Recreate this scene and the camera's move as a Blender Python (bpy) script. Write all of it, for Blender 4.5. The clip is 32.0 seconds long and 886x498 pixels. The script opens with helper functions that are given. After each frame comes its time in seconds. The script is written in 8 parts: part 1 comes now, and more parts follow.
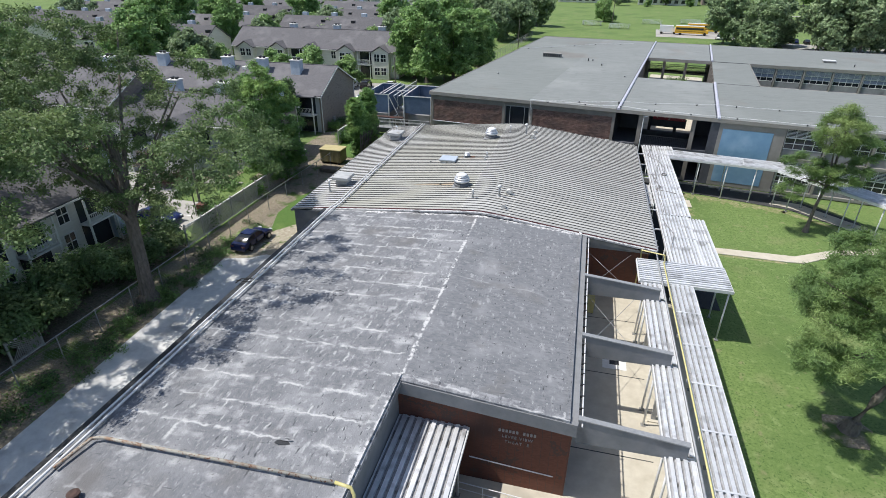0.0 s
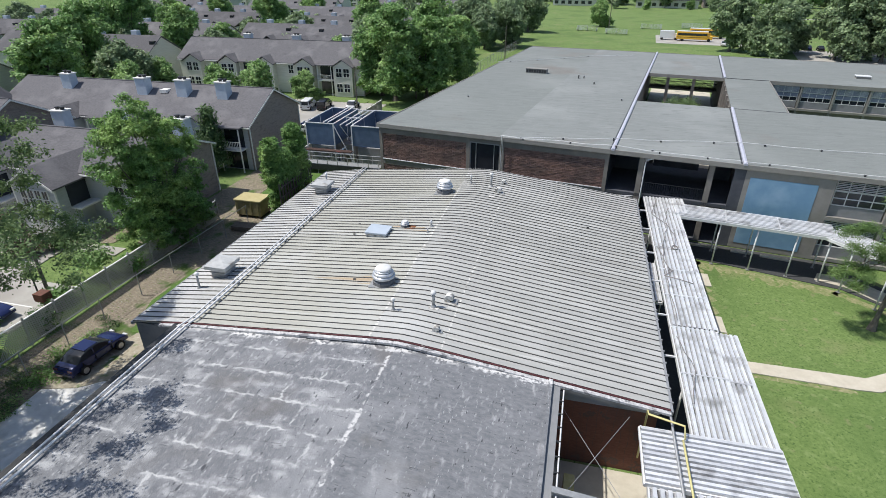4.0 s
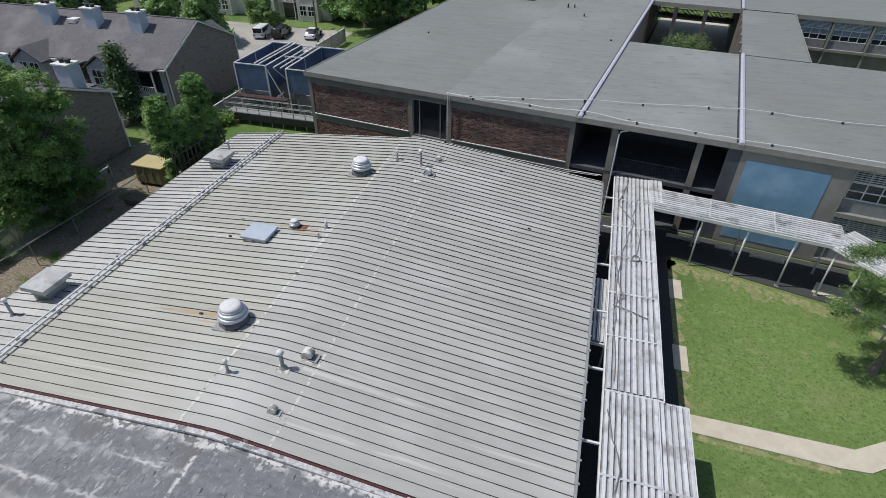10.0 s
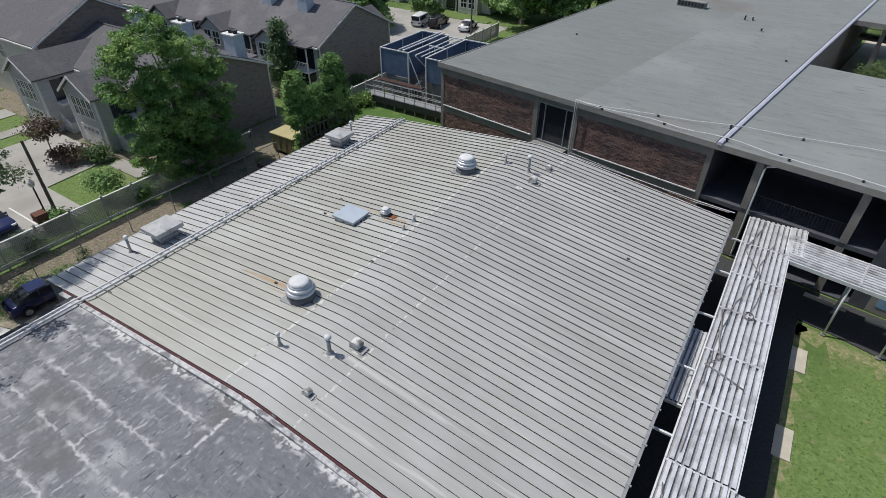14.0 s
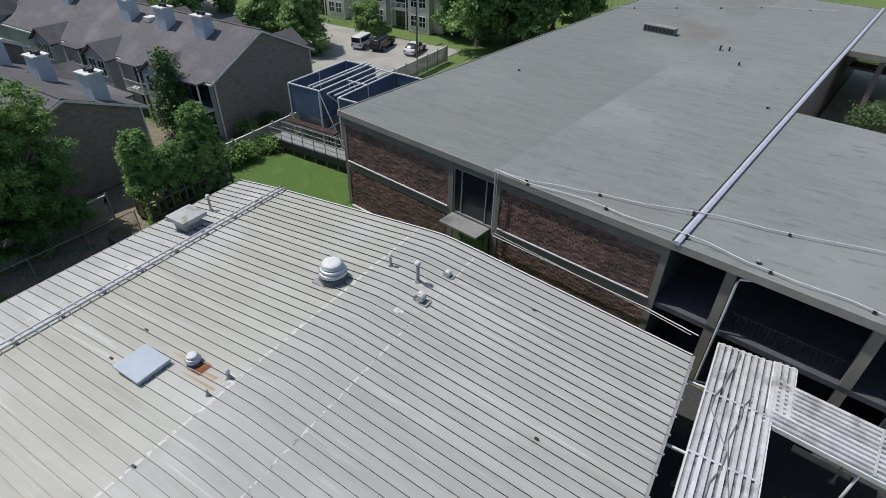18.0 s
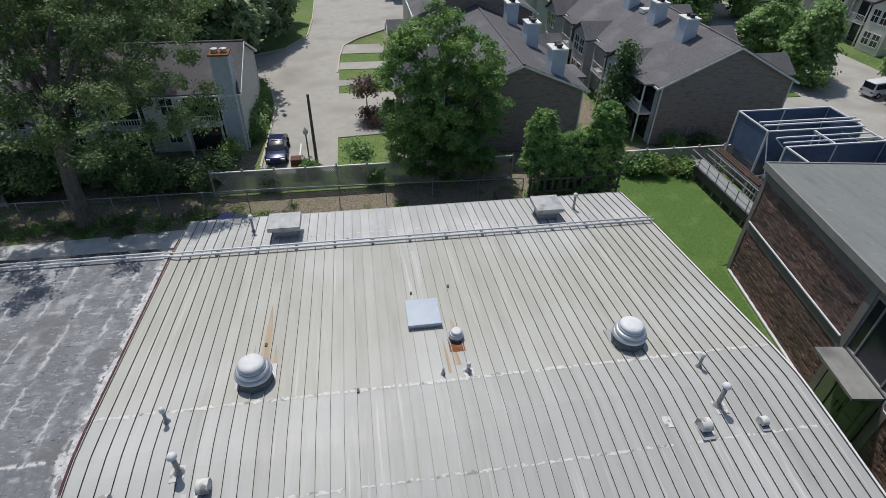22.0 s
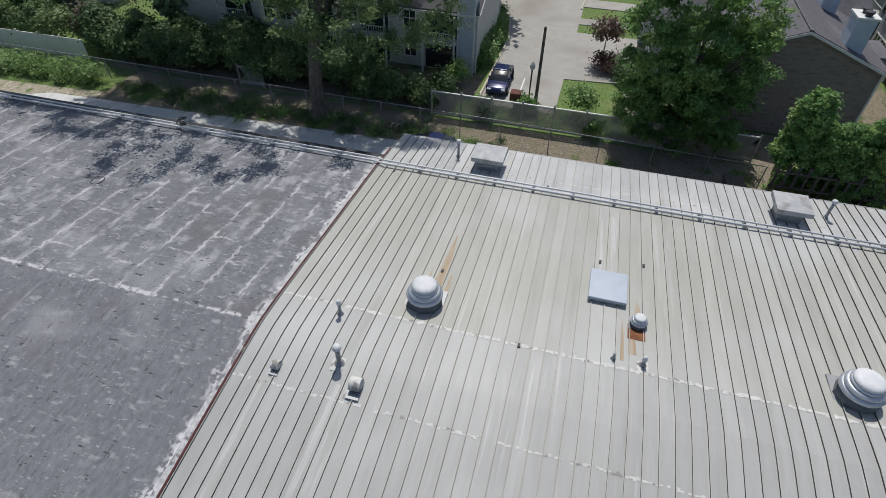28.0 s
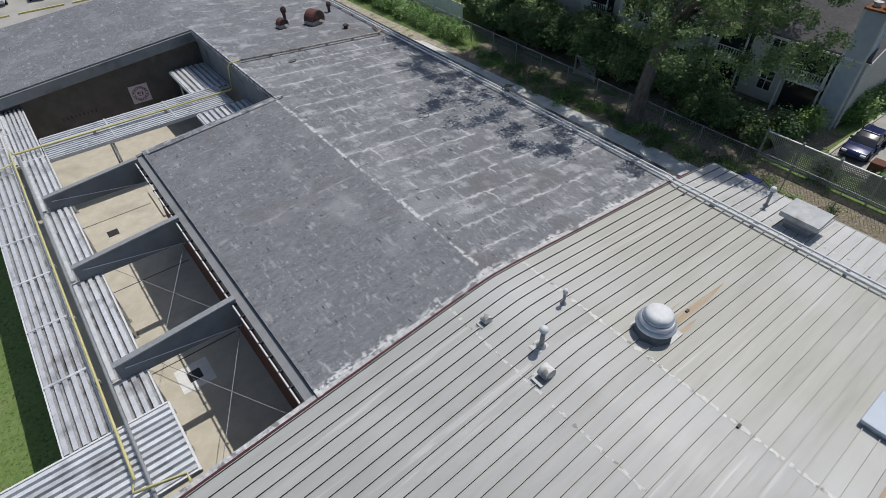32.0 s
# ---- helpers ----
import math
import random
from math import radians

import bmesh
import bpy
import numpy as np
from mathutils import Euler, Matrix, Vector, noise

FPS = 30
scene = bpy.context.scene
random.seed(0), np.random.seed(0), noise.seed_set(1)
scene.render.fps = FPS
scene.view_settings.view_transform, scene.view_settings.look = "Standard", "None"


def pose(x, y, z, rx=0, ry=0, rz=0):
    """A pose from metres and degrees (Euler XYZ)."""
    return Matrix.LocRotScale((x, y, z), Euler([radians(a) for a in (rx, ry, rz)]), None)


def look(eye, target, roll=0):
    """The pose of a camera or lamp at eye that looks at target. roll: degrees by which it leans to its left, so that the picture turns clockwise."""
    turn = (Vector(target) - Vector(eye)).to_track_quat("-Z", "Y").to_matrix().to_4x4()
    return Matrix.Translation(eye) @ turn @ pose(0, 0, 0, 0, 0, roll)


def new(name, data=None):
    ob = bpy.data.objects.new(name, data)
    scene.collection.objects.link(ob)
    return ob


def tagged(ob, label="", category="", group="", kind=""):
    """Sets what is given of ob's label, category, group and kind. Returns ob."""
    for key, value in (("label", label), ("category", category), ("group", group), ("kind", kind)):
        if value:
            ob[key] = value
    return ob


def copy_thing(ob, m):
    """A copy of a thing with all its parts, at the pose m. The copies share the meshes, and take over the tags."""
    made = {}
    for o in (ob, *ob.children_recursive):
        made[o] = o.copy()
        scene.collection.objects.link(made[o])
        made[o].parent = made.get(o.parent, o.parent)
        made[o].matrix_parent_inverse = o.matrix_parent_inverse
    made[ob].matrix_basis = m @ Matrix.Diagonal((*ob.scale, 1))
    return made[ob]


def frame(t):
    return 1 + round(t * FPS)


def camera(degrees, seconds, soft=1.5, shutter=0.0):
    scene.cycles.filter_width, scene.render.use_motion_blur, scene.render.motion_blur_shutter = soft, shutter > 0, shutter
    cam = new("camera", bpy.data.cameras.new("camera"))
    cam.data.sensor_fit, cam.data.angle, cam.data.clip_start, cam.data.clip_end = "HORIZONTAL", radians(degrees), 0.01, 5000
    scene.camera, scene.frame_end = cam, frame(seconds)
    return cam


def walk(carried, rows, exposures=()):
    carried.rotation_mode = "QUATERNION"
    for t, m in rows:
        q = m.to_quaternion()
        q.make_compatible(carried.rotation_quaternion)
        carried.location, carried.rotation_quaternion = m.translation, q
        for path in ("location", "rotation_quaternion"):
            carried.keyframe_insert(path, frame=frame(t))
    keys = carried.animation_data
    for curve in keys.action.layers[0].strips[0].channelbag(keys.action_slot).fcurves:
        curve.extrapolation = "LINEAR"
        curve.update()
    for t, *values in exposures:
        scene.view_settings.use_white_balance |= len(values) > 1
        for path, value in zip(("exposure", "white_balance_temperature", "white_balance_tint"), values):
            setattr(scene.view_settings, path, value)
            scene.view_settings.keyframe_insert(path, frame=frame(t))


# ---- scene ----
cam = camera(78.12, 32.0, soft=0.6)
PATH = [
    (0.0, -0.709, 1.036, 23.157, 62.154, -0.338, 14.154),
    (0.5, -0.754, 2.76, 23.143, 62.239, -0.149, 14.164),
    (1.0, -0.747, 4.772, 23.085, 62.272, -0.058, 14.176),
    (1.5, -0.606, 6.951, 22.973, 62.282, -0.085, 14.147),
    (2.0, -0.396, 9.214, 22.896, 62.329, -0.178, 14.153),
    (2.5, -0.236, 11.393, 22.872, 62.292, -0.313, 14.09),
    (3.0, 0.047, 13.77, 22.846, 62.26, -0.284, 14.081),
    (3.5, 0.217, 16.058, 22.832, 62.307, -0.249, 14.057),
    (4.0, 0.267, 18.308, 22.811, 62.401, -0.043, 13.979),
    (4.5, 0.135, 20.389, 22.803, 62.449, -0.154, 13.954),
    (6.5, 0.124, 25.782, 23.008, 62.504, -0.084, 14.056),
    (7.0, 0.459, 26.527, 23.072, 62.497, -0.077, 14.079),
    (7.5, 0.965, 27.065, 23.151, 62.6, -0.079, 14.106),
    (8.0, 1.563, 27.481, 23.282, 62.53, -0.124, 14.035),
    (8.5, 2.213, 27.874, 23.291, 60.439, -0.174, 13.957),
    (9.0, 2.884, 28.501, 23.501, 57.061, -0.171, 13.969),
    (9.5, 3.512, 29.043, 23.463, 53.965, -0.304, 13.904),
    (10.0, 4.167, 29.567, 23.465, 53.942, -0.354, 15.647),
    (10.5, 4.93, 29.915, 23.389, 53.921, -0.454, 19.48),
    (11.0, 5.749, 30.29, 23.38, 53.825, -0.478, 23.19),
    (11.5, 6.214, 30.652, 23.327, 53.748, -0.536, 24.168),
    (12.0, 6.334, 30.85, 23.25, 53.69, -0.539, 25.242),
    (12.5, 6.232, 30.914, 23.197, 53.674, -0.58, 27.75),
    (13.0, 6.256, 31.051, 23.212, 53.55, -0.62, 31.566),
    (13.5, 6.207, 31.357, 23.17, 53.562, -0.557, 32.611),
    (14.0, 6.118, 31.937, 23.176, 53.476, -0.51, 32.891),
    (14.5, 6.083, 32.837, 23.068, 53.623, -0.518, 32.964),
    (16.5, 5.586, 38.999, 22.054, 54.682, -1.076, 31.083),
    (17.0, 5.484, 40.977, 22.212, 54.364, -1.151, 31.245),
    (17.5, 5.336, 43.007, 22.445, 54.162, -1.083, 31.473),
    (18.0, 5.205, 45.078, 22.66, 53.927, -0.877, 31.945),
    (18.5, 5.136, 46.979, 22.835, 53.631, -0.426, 33.973),
    (19.0, 4.932, 47.864, 23.131, 53.228, -0.63, 36.685),
    (19.5, 5.043, 48.299, 23.126, 53.108, -0.639, 43.252),
    (20.0, 4.974, 48.691, 22.996, 53.073, -0.779, 50.651),
    (20.5, 5.015, 49.107, 22.888, 53.041, -0.722, 58.149),
    (21.0, 4.994, 49.293, 22.875, 52.917, -0.939, 66.108),
    (21.5, 4.806, 49.423, 22.865, 52.702, -0.996, 73.822),
    (22.0, 4.521, 49.475, 22.715, 52.569, -0.968, 81.182),
    (22.5, 4.136, 49.453, 22.727, 52.359, -0.866, 83.848),
    (23.0, 3.923, 49.365, 22.871, 47.25, -0.691, 84.874),
    (23.5, 3.811, 49.278, 22.942, 47.247, -0.551, 85.665),
    (24.0, 3.738, 49.236, 22.956, 47.226, -0.462, 86.815),
    (24.5, 3.667, 49.174, 22.904, 47.188, -0.463, 89.54),
    (25.0, 3.601, 49.069, 22.816, 47.13, -0.559, 93.889),
    (25.5, 3.568, 49.009, 22.75, 47.026, -0.542, 98.016),
    (26.0, 3.467, 49.009, 22.673, 46.996, -0.464, 100.89),
    (26.5, 3.366, 48.98, 22.553, 46.91, -0.519, 102.678),
    (28.5, 3.374, 49.032, 21.679, 46.626, -0.468, 105.844),
    (29.0, 3.443, 49.079, 21.542, 46.671, -0.282, 106.039),
    (29.5, 3.483, 49.02, 21.485, 46.643, -0.473, 108.414),
    (30.0, 3.55, 49.19, 21.42, 46.71, -0.16, 113.37),
    (30.5, 3.47, 49.29, 21.34, 46.72, 0.1, 121.16),
    (31.0, 3.48, 49.55, 21.26, 47.0, 0.45, 129.3),
    (31.5, 3.45, 49.73, 21.25, 47.32, 0.62, 136.95),
    (32.0, 3.38, 49.82, 21.2, 47.45, 0.66, 141.45),
]
walk(cam, [(t, pose(x, y, z, rx, ry, rz)) for t, x, y, z, rx, ry, rz in PATH],
     [(0.0, 0.55), (4.0, 0.46), (8.0, 0.2), (9.5, 0.04), (14.0, 0.0), (19.0, -0.02), (23.0, -0.08), (26.0, -0.1), (32.0, -0.1)])

# ---- light ----
SUN = Vector((-0.46, -0.09, 0.883)).normalized()
world = bpy.data.worlds.new("sky")
scene.world = world
world.use_nodes = True
wn = world.node_tree.nodes
sky = wn.new("ShaderNodeTexSky")
sky.sky_type, sky.sun_disc = "NISHITA", False
sky.sun_elevation = math.asin(SUN.z)
sky.sun_rotation = math.atan2(SUN.x, SUN.y)
sky.air_density, sky.dust_density, sky.ozone_density = 1.0, 1.2, 1.0
wn["Background"].inputs["Strength"].default_value = 0.095
world.node_tree.links.new(sky.outputs["Color"], wn["Background"].inputs["Color"])
sun = new("sun", bpy.data.lights.new("sun", "SUN"))
sun.data.energy, sun.data.angle, sun.data.color = 3.3, radians(0.55), (1.0, 0.96, 0.9)
sun.matrix_world = look((0, 0, 60), Vector((0, 0, 60)) - SUN)


# ---- materials ----
def mat(name, a, b, scale=3.0, rough=0.8, metal=0.0, bump=0.0, bscale=None, spot=None, rnd=0.0, stretch=None, detail=6.0, island=0.0, spec=0.3):
    """Two colours by noise in world metres; spot: (colour, scale, low, high) a second, larger pattern; rnd, island: random value shift per object or piece."""
    m = bpy.data.materials.new(name)
    m.use_nodes = True
    nt = m.node_tree
    n, l = nt.nodes, nt.links
    bsdf = n["Principled BSDF"]
    geo = n.new("ShaderNodeNewGeometry")
    src = geo.outputs["Position"]
    if stretch:
        mp = n.new("ShaderNodeMapping")
        mp.inputs["Scale"].default_value = stretch
        l.new(src, mp.inputs["Vector"])
        src = mp.outputs["Vector"]
    no = n.new("ShaderNodeTexNoise")
    no.inputs["Scale"].default_value, no.inputs["Detail"].default_value, no.inputs["Roughness"].default_value = scale, detail, 0.65
    l.new(src, no.inputs["Vector"])
    ramp = n.new("ShaderNodeValToRGB")
    ramp.color_ramp.elements[0].position, ramp.color_ramp.elements[1].position = 0.3, 0.7
    ramp.color_ramp.elements[0].color, ramp.color_ramp.elements[1].color = (*a, 1), (*b, 1)
    l.new(no.outputs["Fac"], ramp.inputs["Fac"])
    col = ramp.outputs["Color"]
    for sp in ([spot] if spot and not isinstance(spot, list) else spot or []):
        c, sc, lo, hi = sp[:4]
        n2 = n.new("ShaderNodeTexNoise")
        n2.inputs["Scale"].default_value, n2.inputs["Detail"].default_value = sc, 5
        if len(sp) > 4:
            mp2 = n.new("ShaderNodeMapping")
            mp2.inputs["Scale"].default_value = sp[4]
            l.new(geo.outputs["Position"], mp2.inputs["Vector"])
            l.new(mp2.outputs["Vector"], n2.inputs["Vector"])
        else:
            l.new(geo.outputs["Position"], n2.inputs["Vector"])
        mr = n.new("ShaderNodeMapRange")
        mr.inputs["From Min"].default_value, mr.inputs["From Max"].default_value = lo, hi
        l.new(n2.outputs["Fac"], mr.inputs["Value"])
        mix = n.new("ShaderNodeMix")
        mix.data_type = "RGBA"
        mix.inputs[7].default_value = (*c, 1)
        l.new(mr.outputs["Result"], mix.inputs[0])
        l.new(col, mix.inputs[6])
        col = mix.outputs[2]
    for amount, kind in ((rnd, "o"), (island, "i")):
        if amount:
            if kind == "o":
                val = n.new("ShaderNodeObjectInfo").outputs["Random"]
            else:
                val = geo.outputs["Random Per Island"]
            mr = n.new("ShaderNodeMapRange")
            mr.inputs["To Min"].default_value, mr.inputs["To Max"].default_value = 1 - amount, 1 + amount
            l.new(val, mr.inputs["Value"])
            hsv = n.new("ShaderNodeHueSaturation")
            l.new(mr.outputs["Result"], hsv.inputs["Value"])
            l.new(col, hsv.inputs["Color"])
            col = hsv.outputs["Color"]
    l.new(col, bsdf.inputs["Base Color"])
    bsdf.inputs["Roughness"].default_value, bsdf.inputs["Metallic"].default_value = rough, metal
    bsdf.inputs["Specular IOR Level"].default_value = spec
    if bump:
        nb = n.new("ShaderNodeTexNoise")
        nb.inputs["Scale"].default_value, nb.inputs["Detail"].default_value = bscale or scale * 4, 4
        l.new(src, nb.inputs["Vector"])
        bp = n.new("ShaderNodeBump")
        bp.inputs["Strength"].default_value, bp.inputs["Distance"].default_value = 0.6, bump
        l.new(nb.outputs["Fac"], bp.inputs["Height"])
        l.new(bp.outputs["Normal"], bsdf.inputs["Normal"])
    return m


def add_lines(m, wide, tall, thick, colour, lo, hi, offset=(0, 0, 0), turn=0.0, wobble=0.35, wscale=0.9, smooth=0.6, nscale=0.9, amount=1.0):
    """Broken pale lines in a running bond, as left by sheets laid edge to edge."""
    nt = m.node_tree
    n, l = nt.nodes, nt.links
    bsdf = n["Principled BSDF"]
    geo, mp, br = n.new("ShaderNodeNewGeometry"), n.new("ShaderNodeMapping"), n.new("ShaderNodeTexBrick")
    no, mr, mul, mix, wob, add = n.new("ShaderNodeTexNoise"), n.new("ShaderNodeMapRange"), n.new("ShaderNodeMath"), n.new("ShaderNodeMix"), n.new("ShaderNodeTexNoise"), n.new("ShaderNodeVectorMath")
    mp.inputs["Location"].default_value, mp.inputs["Rotation"].default_value = offset, (0, 0, turn)
    l.new(geo.outputs["Position"], mp.inputs["Vector"])
    wob.inputs["Scale"].default_value, wob.inputs["Detail"].default_value, wob.inputs["Roughness"].default_value = wscale, 6, 0.62
    l.new(geo.outputs["Position"], wob.inputs["Vector"])
    add.operation = "MULTIPLY_ADD"
    add.inputs[1].default_value = (wobble, wobble, 0)
    l.new(wob.outputs["Color"], add.inputs[0])
    l.new(mp.outputs["Vector"], add.inputs[2])
    l.new(add.outputs[0], br.inputs["Vector"])
    br.inputs["Scale"].default_value = 1.0
    br.inputs["Brick Width"].default_value, br.inputs["Row Height"].default_value = wide, tall
    br.inputs["Mortar Size"].default_value, br.inputs["Mortar Smooth"].default_value = thick, smooth
    no.inputs["Scale"].default_value, no.inputs["Detail"].default_value = nscale, 9
    l.new(geo.outputs["Position"], no.inputs["Vector"])
    mr.inputs["From Min"].default_value, mr.inputs["From Max"].default_value, mr.inputs["To Max"].default_value = lo, hi, amount
    l.new(no.outputs["Fac"], mr.inputs["Value"])
    mul.operation = "MULTIPLY"
    l.new(br.outputs["Fac"], mul.inputs[0])
    l.new(mr.outputs["Result"], mul.inputs[1])
    mix.data_type = "RGBA"
    l.new(mul.outputs[0], mix.inputs[0])
    l.new(bsdf.inputs["Base Color"].links[0].from_socket, mix.inputs[6])
    mix.inputs[7].default_value = (*colour, 1)
    l.new(mix.outputs[2], bsdf.inputs["Base Color"])


def add_wear(m, axis, at, width, colour, lo, hi):
    """Flaking pale wear along a straight edge of the sheet."""
    nt = m.node_tree
    n, l = nt.nodes, nt.links
    bsdf = n["Principled BSDF"]
    geo, sep, sb, ab, no, wob, mr, mr2, mul, mix, ma = n.new("ShaderNodeNewGeometry"), n.new("ShaderNodeSeparateXYZ"), n.new("ShaderNodeMath"), n.new("ShaderNodeMath"), n.new("ShaderNodeTexNoise"), n.new("ShaderNodeTexNoise"), n.new("ShaderNodeMapRange"), n.new("ShaderNodeMapRange"), n.new("ShaderNodeMath"), n.new("ShaderNodeMix"), n.new("ShaderNodeMath")
    l.new(geo.outputs["Position"], sep.inputs[0])
    sb.operation, sb.inputs[1].default_value = "SUBTRACT", at
    l.new(sep.outputs[axis], sb.inputs[0])
    ab.operation = "ABSOLUTE"
    l.new(sb.outputs[0], ab.inputs[0])
    wob.inputs["Scale"].default_value, wob.inputs["Detail"].default_value = 1.3, 8
    no.inputs["Scale"].default_value, no.inputs["Detail"].default_value = 4.0, 9
    for q in (wob, no):
        l.new(geo.outputs["Position"], q.inputs["Vector"])
    ma.operation, ma.inputs[1].default_value = "MULTIPLY_ADD", -4.0 * width
    l.new(wob.outputs["Fac"], ma.inputs[0])
    l.new(ab.outputs[0], ma.inputs[2])
    mr.inputs["From Min"].default_value, mr.inputs["From Max"].default_value = -width * 1.1, -width * 1.9
    l.new(ma.outputs[0], mr.inputs["Value"])
    mr2.inputs["From Min"].default_value, mr2.inputs["From Max"].default_value = lo, hi
    l.new(no.outputs["Fac"], mr2.inputs["Value"])
    mul.operation = "MULTIPLY"
    l.new(mr.outputs["Result"], mul.inputs[0])
    l.new(mr2.outputs["Result"], mul.inputs[1])
    mix.data_type = "RGBA"
    l.new(mul.outputs[0], mix.inputs[0])
    l.new(bsdf.inputs["Base Color"].links[0].from_socket, mix.inputs[6])
    mix.inputs[7].default_value = (*colour, 1)
    l.new(mix.outputs[2], bsdf.inputs["Base Color"])


def leafmat(name, a, b, c):
    m = mat(name, a, b, 0.7, 0.55, island=0.35, spot=(c, 0.25, 0.5, 0.65), spec=0.35)
    nt = m.node_tree
    bsdf = nt.nodes["Principled BSDF"]
    thin, blend = nt.nodes.new("ShaderNodeBsdfTranslucent"), nt.nodes.new("ShaderNodeMixShader")
    col = bsdf.inputs["Base Color"].links[0].from_socket
    nt.links.new(col, thin.inputs["Color"])
    blend.inputs[0].default_value = 0.32
    nt.links.new(bsdf.outputs[0], blend.inputs[1])
    nt.links.new(thin.outputs[0], blend.inputs[2])
    nt.links.new(blend.outputs[0], nt.nodes["Material Output"].inputs["Surface"])
    return m


def felt_pale(name, dark, pale):
    return mat(name, (0.138, 0.144, 0.159), (0.214, 0.222, 0.238), 3.4, 0.9, bump=0.05, bscale=11, stretch=(1.5, 0.9, 1), detail=14, spot=[((0.262, 0.27, 0.286), 0.4, 0.5, 0.75), ((0.36, 0.368, 0.383), 1.1, 0.54, 0.7, (0.8, 1.2, 1)), ((0.37, 0.378, 0.392), 2.6, 0.6, pale, (1.7, 0.7, 1)), ((0.4, 0.407, 0.42), 7.0, 0.63, 0.72, (1.9, 0.8, 1)), ((0.075, 0.079, 0.09), 3.2, 0.64, dark, (2.2, 0.6, 1)), ((0.07, 0.074, 0.084), 7.5, 0.66, 0.71, (0.9, 2.4, 1)), ((0.15, 0.148, 0.152), 0.28, 0.56, 0.72)])


ROOF_L = felt_pale("roof_felt_pale", 0.7, 0.72)
ROOF_S = felt_pale("roof_felt_plain", 0.74, 0.8)
ROOF_R = mat("roof_felt_dark", (0.132, 0.139, 0.153), (0.223, 0.231, 0.246), 3.6, 0.9, bump=0.05, bscale=9, stretch=(0.8, 1.5, 1), detail=12, spot=[((0.270, 0.277, 0.292), 0.5, 0.52, 0.76), ((0.344, 0.351, 0.363), 2.2, 0.6, 0.74, (1.5, 0.6, 1)), ((0.372, 0.377, 0.388), 5.0, 0.63, 0.72, (2.2, 0.7, 1)), ((0.070, 0.073, 0.082), 2.6, 0.655, 0.7, (3.2, 0.8, 1)), ((0.079, 0.082, 0.091), 2.6, 0.66, 0.71, (0.8, 3.4, 1)), ((0.153, 0.149, 0.147), 0.4, 0.58, 0.76)])
FELT_WHITE = mat("roof_felt_worn_white", (0.3, 0.3, 0.31), (0.68, 0.68, 0.685), 6.5, 0.9, detail=9, spot=((0.22, 0.22, 0.23), 2.6, 0.56, 0.62))
add_lines(ROOF_L, 60, 1.6, 0.32, (0.385, 0.392, 0.405), 0.47, 0.66, (30.3, 0.9, 0), 0.04, 0.55, 2.4, 1.0, 2.2, 0.85)
add_lines(ROOF_L, 2.3, 60, 0.18, (0.385, 0.392, 0.405), 0.49, 0.65, (0.5, 30.2, 0), -0.03, 0.5, 2.4, 1.0, 1.6, 0.75)
add_lines(ROOF_L, 60, 1.6, 0.105, (0.52, 0.525, 0.535), 0.49, 0.6, (30.3, 0.9, 0), 0.04, 0.55, 2.4, 1.0, 0.7, 0.85)
add_lines(ROOF_L, 2.7, 1.6, 0.1, (0.5, 0.505, 0.515), 0.5, 0.6, (0.3, 0.9, 0), 0.04, 0.55, 2.4, 1.0, 1.1, 0.8)
add_lines(ROOF_S, 3.6, 2.4, 0.12, (0.36, 0.366, 0.378), 0.53, 0.66, (0.3, 0.9, 0), 0.04, 0.6, 2.0, 1.0, 1.1, 0.7)
for m_ in (ROOF_L, ROOF_S):
    add_lines(m_, 2.3, 0.95, 0.02, (0.08, 0.082, 0.09), 0.52, 0.62, (0, 0, 0), 0, 0.4, 1.0, 0.8, 1.3, 0.85)
add_lines(ROOF_R, 3.4, 0.95, 0.018, (0.09, 0.093, 0.105), 0.53, 0.64, (0, 0, 0), 0, 0.5, 0.8, 0.8, 1.2, 0.8)
add_lines(ROOF_R, 3.0, 1.9, 0.16, (0.32, 0.325, 0.338), 0.54, 0.68, (0.7, 0.3, 0), 0, 0.9, 0.7, 1.0, 1.1, 0.8)
for m_ in (ROOF_L, ROOF_R):
    add_wear(m_, "Y", 39.0, 0.42, (0.62, 0.62, 0.625), 0.44, 0.52)
    add_wear(m_, "X", -7.4, 0.13, (0.54, 0.54, 0.548), 0.44, 0.52)
PANEL = mat("painted_steel_panel", (0.385, 0.384, 0.346), (0.45, 0.449, 0.408), 1.5, 0.5, 0.0, rnd=0.06, stretch=(0.25, 2.0, 1), spot=[((0.475, 0.482, 0.465), 0.16, 0.48, 0.7), ((0.35, 0.342, 0.3), 0.5, 0.6, 0.8, (0.2, 3, 1)), ((0.49, 0.49, 0.47), 1.2, 0.62, 0.72, (0.12, 4, 1))])
PANEL_G = mat("grey_steel_panel", (0.375, 0.378, 0.364), (0.44, 0.444, 0.43), 1.5, 0.48, 0.0, rnd=0.06, stretch=(0.25, 2.0, 1), spot=[((0.48, 0.485, 0.475), 0.2, 0.5, 0.7), ((0.35, 0.346, 0.32), 0.5, 0.6, 0.8, (0.2, 3, 1)), ((0.52, 0.52, 0.505), 1.2, 0.62, 0.72, (0.12, 4, 1))])
PANEL_W = mat("washed_steel_panel", (0.43, 0.435, 0.43), (0.51, 0.515, 0.512), 1.5, 0.45, 0.0, rnd=0.07, stretch=(0.25, 2.0, 1), spot=[((0.56, 0.562, 0.56), 0.3, 0.5, 0.7), ((0.38, 0.37, 0.34), 0.6, 0.62, 0.8, (0.2, 3, 1))])
